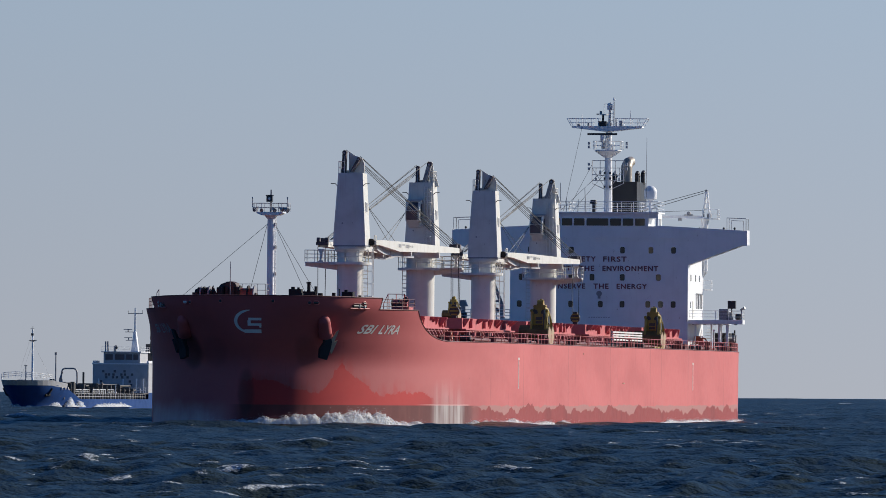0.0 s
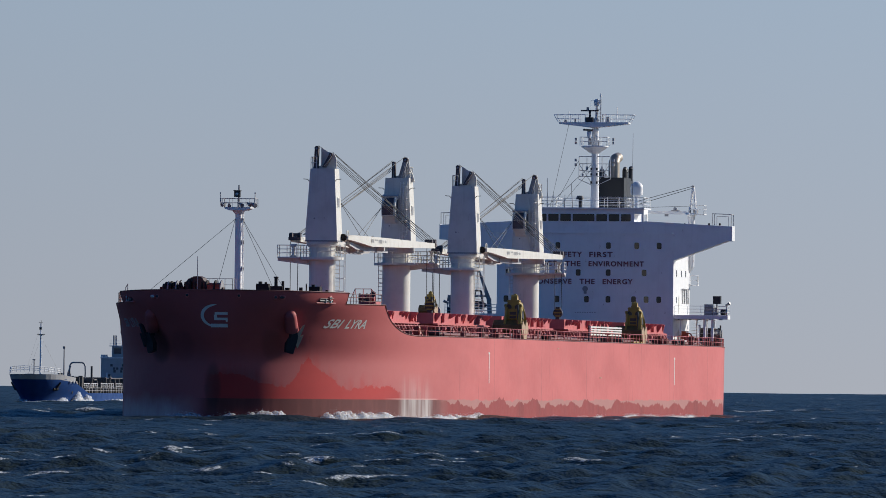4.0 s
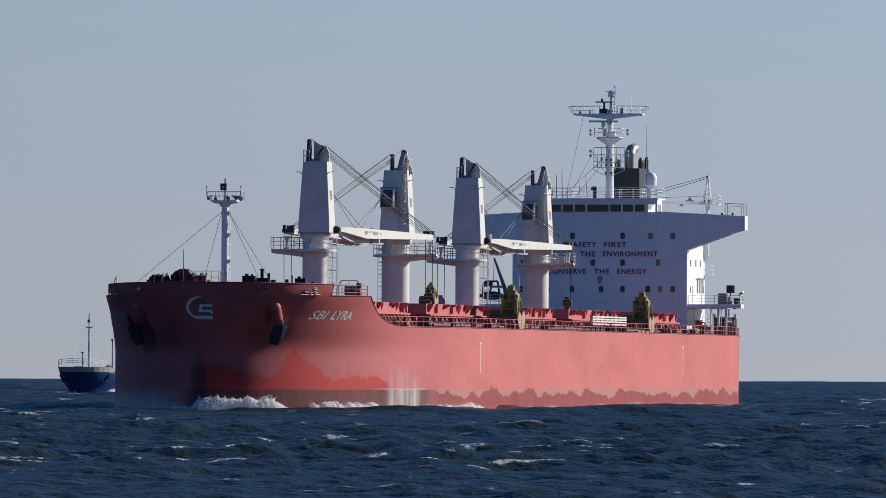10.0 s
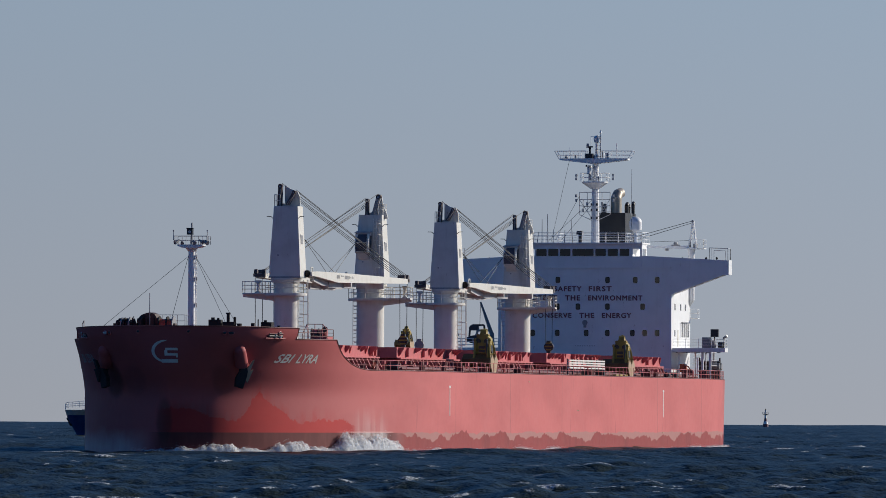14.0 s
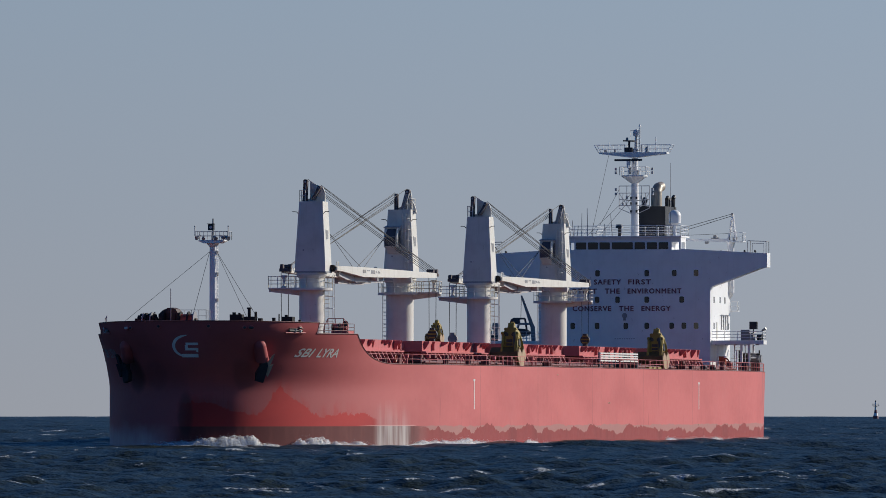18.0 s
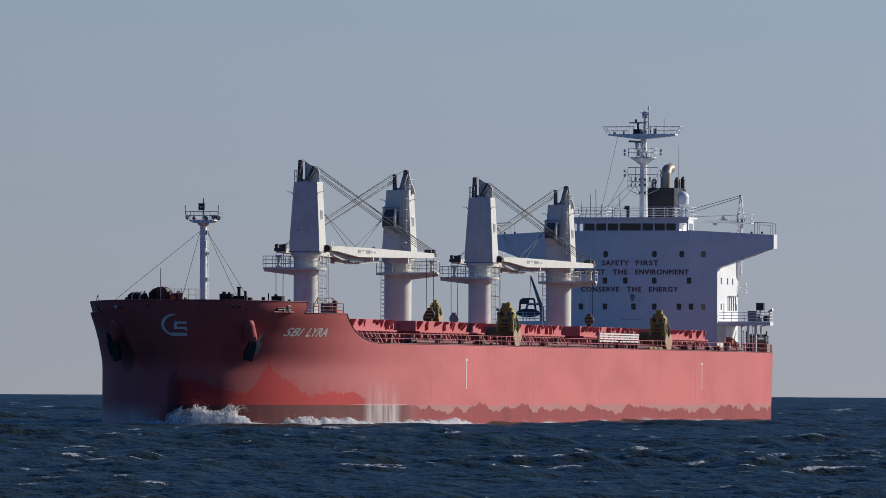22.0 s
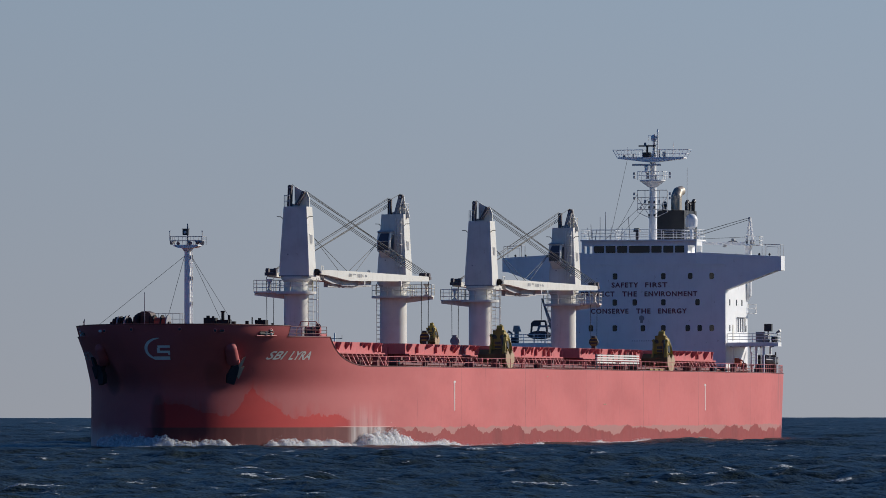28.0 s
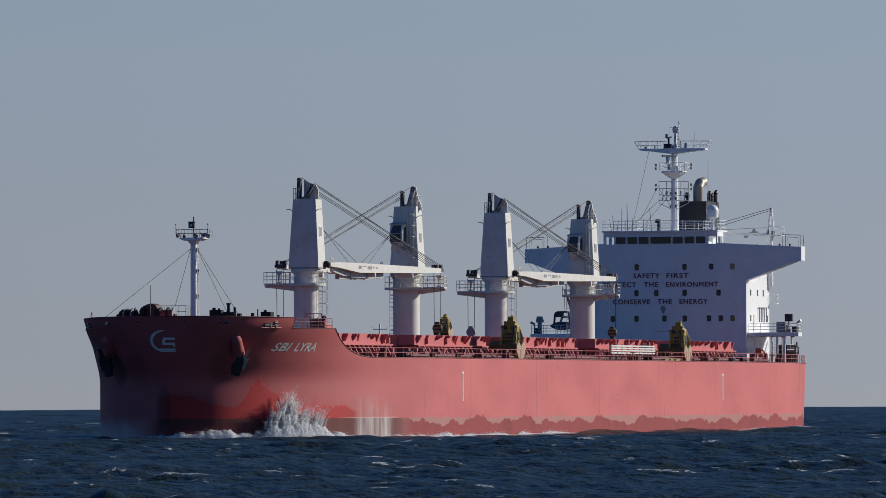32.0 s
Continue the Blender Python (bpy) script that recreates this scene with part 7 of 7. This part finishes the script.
for p_, q_ in zip(RIM, RIM[1:]):
    RIM_S.append(RIM_S[-1] + math.hypot(p_[0] - q_[0], p_[1] - q_[1]))


RIM_X, RIM_Y = np.array([p[0] for p in RIM]), np.array([p[1] for p in RIM])
RIM_S = np.array(RIM_S)


def rims(s):
    """Places on the waterline for an array of lengths."""
    return np.interp(np.abs(s), RIM_S, RIM_X), np.sign(s + 1e-9) * np.interp(np.abs(s), RIM_S, RIM_Y)


def rim(s):
    x, y = rims(np.array([float(s)]))
    return Vector((float(x[0]), float(y[0]), 0))


def bent(me, s0):
    """Bends a bank that was made straight so that it lies along the carrier's waterline from s0 on."""
    co = np.zeros(len(me.vertices) * 3)
    me.vertices.foreach_get("co", co)
    co = co.reshape(-1, 3)
    s = s0 + co[:, 0]
    ax, ay = rims(s - 0.4)
    bx, by = rims(s + 0.4)
    mx, my = rims(s)
    ln = np.hypot(bx - ax, by - ay) + 1e-9
    nx, ny = -(by - ay) / ln, (bx - ax) / ln
    flip = np.where(nx * (mx - 150) + ny * my < 0, -1.0, 1.0)
    flip = np.where(s >= 40, np.sign(ny), flip)
    out = co[:, 1] + 0.2
    co[:, 0], co[:, 1] = mx + nx * flip * out, my + ny * flip * out
    me.vertices.foreach_set("co", co.ravel())
    me.update()
    return me


def ragged(seed, base, amp, scale):
    """A profile of uneven heights."""
    def h(u):
        k = noise.fractal(Vector((u * scale + seed * 17.3, seed, 0.5)), 0.8, 2.1, 4)
        return max(0.02, base + amp * k)
    return h


# ---- how things move ----
def ship_pose(t):
    """The carrier's place and heading: she crabs slowly across against the tide."""
    u = (t - 16) / 16
    head = radians(13.57512 + 2.86073 * u - 0.02819 * u * u - 0.07402 * u ** 3)
    dist = 885.545 * (1 + 0.0259 * u + 0.0011 * u * u)
    beta = radians(-0.129 * (t - 16))
    fx, fy = -math.sin(head), -math.cos(head)
    x, y = -100 * fx, dist - 100 * fy
    c, s = math.cos(beta), math.sin(beta)
    x, y, fx, fy = x * c + y * s, -x * s + y * c, fx * c + fy * s, -fx * s + fy * c
    return pose(x, y, 0, 0, 0, math.degrees(math.atan2(fy, fx)))


TANKER_SCALE = 0.711


def tanker_pose(t):
    b = radians(-2.802 + 0.05015 * t - 0.129 * (t - 16))
    d = 1290.0
    head = radians(16.8) + b
    fx, fy = -math.sin(head), -math.cos(head)
    return pose(d * math.sin(b) - 85 * TANKER_SCALE * fx, d * math.cos(b) - 85 * TANKER_SCALE * fy, -0.294, 0, 0, math.degrees(math.atan2(fy, fx)))


ship = build_ship()
tanker = build_tanker()
tanker.scale = (TANKER_SCALE,) * 3
beacon = build_beacon()
beacon.matrix_world = pose(3600 * math.sin(radians(2.586)), 3600 * math.cos(radians(2.586)), 0)
GRABS = [(build_grab("dirty yellow clamshell grab standing on the side deck"), 126.0, 13.2, MAIN_DECK)]
GRABS.append((copy_thing(GRABS[0][0], Matrix.Identity(4)), 59.6, 13.2, MAIN_DECK))
GRABS.append((build_grab("small dirty yellow clamshell grab resting on a hatch cover", 0.55), 111.0, 1.8, 9.86))
sea = build_sea()


# foam along the side, in stretches that heave on their own
WASH = []
for i, (a, b, h) in enumerate(((-10, -1, 0.75), (-3, 7, 1.05), (5, 16, 0.85), (14, 30, 0.75), (28, 50, 0.65), (48, 75, 0.4), (72, 105, 0.34), (100, 135, 0.34), (130, 165, 0.36), (160, 197, 0.34))):
    long_, short_ = ragged(i + 1, 0.62 if i < 5 else 0.42, 0.9, (b - a) / 7.0), ragged(i + 40, 0.8, 0.45, (b - a) / 1.3)
    me = bank("hull_wash", lambda u, h=h, long_=long_, short_=short_: h * min(1.3, long_(u)) * short_(u) * min(1.0, 8 * u, 8 * (1 - u)) + 0.02, b - a, 1.1, int((b - a) * 6), 7, int(45 * (b - a)), 11 + i, 0.3, 2, 0.014)
    WASH.append(tagged(new("hull_wash", bent(me, a)), "white foam washing along a ship's waterline", "foam", kind="stuff"))
wake_ = ragged(31, 0.12, 0.4, 16)
stern_wake = tagged(new("stern_wake", bank("stern_wake", wake_, 90.0, 5.0, 260, 8, 300, 41, 0.3)), "broken white water in the wake", "foam", kind="stuff")
TANKER_WASH = []
for i, (xx, yy, ang, ln, hh) in enumerate(((65.0, 0.5, 153, 7.5, 1.3), (57.5, 4.4, 171, 6.5, 1.7), (46.0, 5.4, 180, 20.0, 0.8), (65.0, -0.5, 207, 6.0, 0.9))):
    p_ = ragged(i + 3, hh * 0.6, hh * 0.8, 3)
    ob = new("tanker_wash", bank("tanker_wash", lambda u, p_=p_: p_(u) * math.sin(math.pi * u) ** 0.6 + 0.02, ln, 1.0, 60, 7, 160, 50 + i, 0.35, 2, 0.014))
    TANKER_WASH.append((tagged(ob, "white foam along a tanker's waterline", "foam", kind="stuff"), xx, yy, ang))


def burst(name, width, height, seed):
    """Spray flung up by the bow wave: a low torn mass, and over it a fan of thin tongues of water that rise, lean aft and break into drops."""
    rng = np.random.RandomState(seed)
    rag = ragged(seed, 1.0, 0.5, width * 0.8)

    def h(u):
        if height < 2.0:
            return 0.85 * height * min(1.15, 0.4 + 0.55 * rag(u)) * min(1.0, (u / 0.14) ** 0.7) * min(1.0, ((1 - u) / 0.3) ** 0.8) + 0.02
        return height * rag(u) * min(1.0, (u / 0.3) ** 0.7) * max(0.0, 1 - max(0.0, u - 0.4) / 0.6) ** 0.8 + 0.02
    me = bank(name, lambda u: h(u) * (0.95 if height < 2.0 else 0.55), width, 1.4, int(width * 9), 12, int(60 * height + 40 * width), seed, 0.3, 3, 0.014)
    v, f = [], []
    c, r = [], []
    streams = [(rng.uniform(0.08, 0.7), rng.uniform(0.7, 1.35)) for _ in range(max(3, int(width * 0.9)))]
    for _ in range(int(15 * width * (0.4 + 0.35 * height))):
        u, top = streams[rng.randint(len(streams))]
        u = min(0.92, max(0.04, u + rng.normal(0, 0.05)))
        rise = h(u) * top * rng.uniform(0.5, 1.1)
        if rise < 0.35:
            continue
        lean = rise * (0.75 * u - 0.12 + rng.normal(0, 0.13))
        out, last = rise * rng.uniform(0.02, 0.3), rng.uniform(0.75, 1.45)
        wide, x0, y0 = rng.uniform(0.09, 0.24) * (0.6 + 0.2 * height), u * width, rng.uniform(-0.1, 0.35)
        base = len(v)
        for k in range(8):
            g = last * k / 7
            w = wide * (1 - k / 7) ** 0.8 * (1 + 0.3 * rng.uniform(-1, 1)) + 0.008
            p = (x0 + lean * g, y0 + out * g, rise * (2 * g - g * g) - 0.1)
            v += [(p[0] - w, p[1], p[2]), (p[0], p[1] + 0.7 * w, p[2] + 0.4 * w), (p[0] + w, p[1], p[2]), (p[0], p[1] - 0.7 * w, p[2])]
            if k:
                a = base + 4 * (k - 1)
                f += [(a + i, a + (i + 1) % 4, a + 4 + (i + 1) % 4, a + 4 + i) for i in range(4)]
        for _ in range(int(4 + 5 * rise)):
            g = last * rng.uniform(0.4, 1.08)
            sp = 0.03 + 0.1 * g * min(1.5, rise)
            c.append((x0 + lean * g + rng.normal(0, sp), y0 + out * g + rng.normal(0, sp), rise * (2 * g - g * g) - 0.1 + rng.normal(0, sp)))
            r.append(rng.uniform(0.01, 0.026))
    tongues = len(f)
    if c:
        w = DROP_V[None] * np.array(r)[:, None, None] * np.array((1, 1, 1.7)) + np.array(c)[:, None]
        f += (DROP_F[None] + 4 * np.arange(len(c))[:, None, None] + len(v)).reshape(-1, 3).tolist()
        v += w.reshape(-1, 3).tolist()
    old = len(me.vertices)
    verts = [tuple(p.co) for p in me.vertices] + v
    faces = [tuple(p.vertices) for p in me.polygons] + [tuple(old + i for i in q) for q in f]
    mats = [p.material_index for p in me.polygons] + [1] * tongues + [0] * (len(f) - tongues)
    me.clear_geometry()
    me.from_pydata(verts, [], faces)
    me.polygons.foreach_set("use_smooth", np.ones(len(faces), dtype=bool))
    me.polygons.foreach_set("material_index", np.array(mats, dtype=np.int32))
    return me


# seconds of the peak, place along the waterline from the stem, width, height
BURSTS = [(0.0, 11.3, 8.3, 1.2), (1.0, -0.1, 3.7, 1.4), (1.1, 16.5, 8.2, 1.1), (2.0, -0.3, 6.0, 1.8), (3.0, 9.6, 7.6, 1.6), (4.5, 5.6, 7.0, 1.6), (6.0, 0.3, 11.2, 1.5), (6.5, 8.9, 9.1, 2.2), (7.0, 13.1, 9.6, 2.8), (8.0, 5.4, 9.5, 1.2), (9.0, 26.6, 7.3, 1.4), (10.0, 4.0, 7.7, 1.2), (12.0, 1.5, 11.0, 2.1), (12.0, 31.0, 11.9, 1.9), (13.0, 0.6, 8.4, 2.7), (13.0, 30.0, 14.2, 3.2), (14.0, 25.6, 10.3, 1.7), (15.5, 11.8, 10.4, 1.8), (17.0, 28.9, 11.0, 1.1), (18.0, 0.9, 4.0, 0.9), (19.0, 3.6, 7.2, 1.5), (19.0, 13.6, 4.0, 1.2), (20.0, 9.7, 4.1, 1.3), (20.0, 23.9, 6.4, 1.4), (20.0, 0.4, 6.7, 1.1), (21.0, 2.7, 9.8, 1.5), (21.0, 21.0, 7.0, 1.1), (22.0, 3.1, 6.0, 1.7), (23.0, 1.1, 6.0, 1.5), (24.0, 18.0, 8.0, 2.0), (25.5, 7.6, 8.8, 1.8), (27.0, 11.1, 5.7, 2.2), (28.0, -3.2, 11.6, 1.1), (28.0, 29.7, 9.5, 1.3), (29.0, -0.2, 7.1, 1.4), (30.0, 4.6, 6.2, 1.9), (30.0, 29.2, 8.1, 2.0), (31.0, 4.0, 13.0, 1.3), (31.0, 11.3, 7.1, 1.6), (32.0, 13.9, 8.1, 3.0)]
BURSTS = [(t, s + (1.8 if abs(s) < 3 else 0), w, h) for t, s, w, h in BURSTS]
SPRAY = [tagged(new("spray", bent(burst("spray", w * 1.2 + 1.0, h * 1.08, 70 + i), s - 0.6 * w - 0.5)), "burst of white spray thrown up beside a ship's bow", "spray", "bow spray", "stuff")
         for i, (_, s, w, h) in enumerate(BURSTS)]


def spray_pose(t, peak, s, w, h):
    """Rises out of the water beside the hull, runs aft and sinks back."""
    u = max(-1.0, min(1.0, (t - peak) / 1.0))
    z = -(2.6 * h + 1.6) * min(1.0, abs(u) ** 1.6)
    d = rim(s + 1.5) - rim(s - 1.5)
    d.normalize()
    return ship_pose(t) @ Matrix.Translation((d.x * 1.2 * u, d.y * 1.2 * u, z + SEA_LEVEL * 0.5))


def motions():
    times = [2.0 * i for i in range(17)]
    for ob, (x, y, z), turn, facing in SCANNERS:
        walk(ob, [(0.4 * i, pose(x, y, z, 0, 0, 180 - 360 * (0.4 * i - facing) / turn)) for i in range(81)])
    walk(ship, [(t, ship_pose(t)) for t in times])
    for g, x, y, z in GRABS:
        walk(g, [(t, ship_pose(t) @ pose(x, y, z, 0, 0, 90)) for t in times])
    for i, ob in enumerate(WASH):
        rows = [t * 0.5 for t in range(65)]
        walk(ob, [(t, ship_pose(t) @ Matrix.Translation((1.4 * math.sin(1.1 * t + i) if i > 3 else 0.0, 0.0, 0.16 * math.sin(2.1 * t + 1.7 * i) - 0.06))) for t in rows])
    walk(stern_wake, [(t, ship_pose(t) @ pose(1.0, 10.0, SEA_LEVEL, 0, 0, 176)) for t in times])
    for ob, xx, yy, ang in TANKER_WASH:
        walk(ob, [(t, tanker_pose(t) @ pose(xx, yy, 0.35 + 0.25 * math.sin(1.9 * t + xx), 0, 0, ang)) for t in [0.5 * k for k in range(65)]])
    for ob, (peak, s, w, h) in zip(SPRAY, BURSTS):
        rows = sorted({0.0, 32.0} | {round(peak + 0.2 * k, 2) for k in range(-6, 7) if 0 < peak + 0.2 * k < 32} | {2.0 * k for k in range(17)})
        walk(ob, [(t, spray_pose(t, peak, s, w, h)) for t in rows])
    walk(tanker, [(t, tanker_pose(t)) for t in times])
    walk(sea, [(t, Matrix.Translation((SEA_DRIFT[0] * (t - 16), SEA_DRIFT[1] * (t - 16), SEA_LEVEL))) for t in (0.0, 8.0, 16.0, 24.0, 32.0)])


motions()
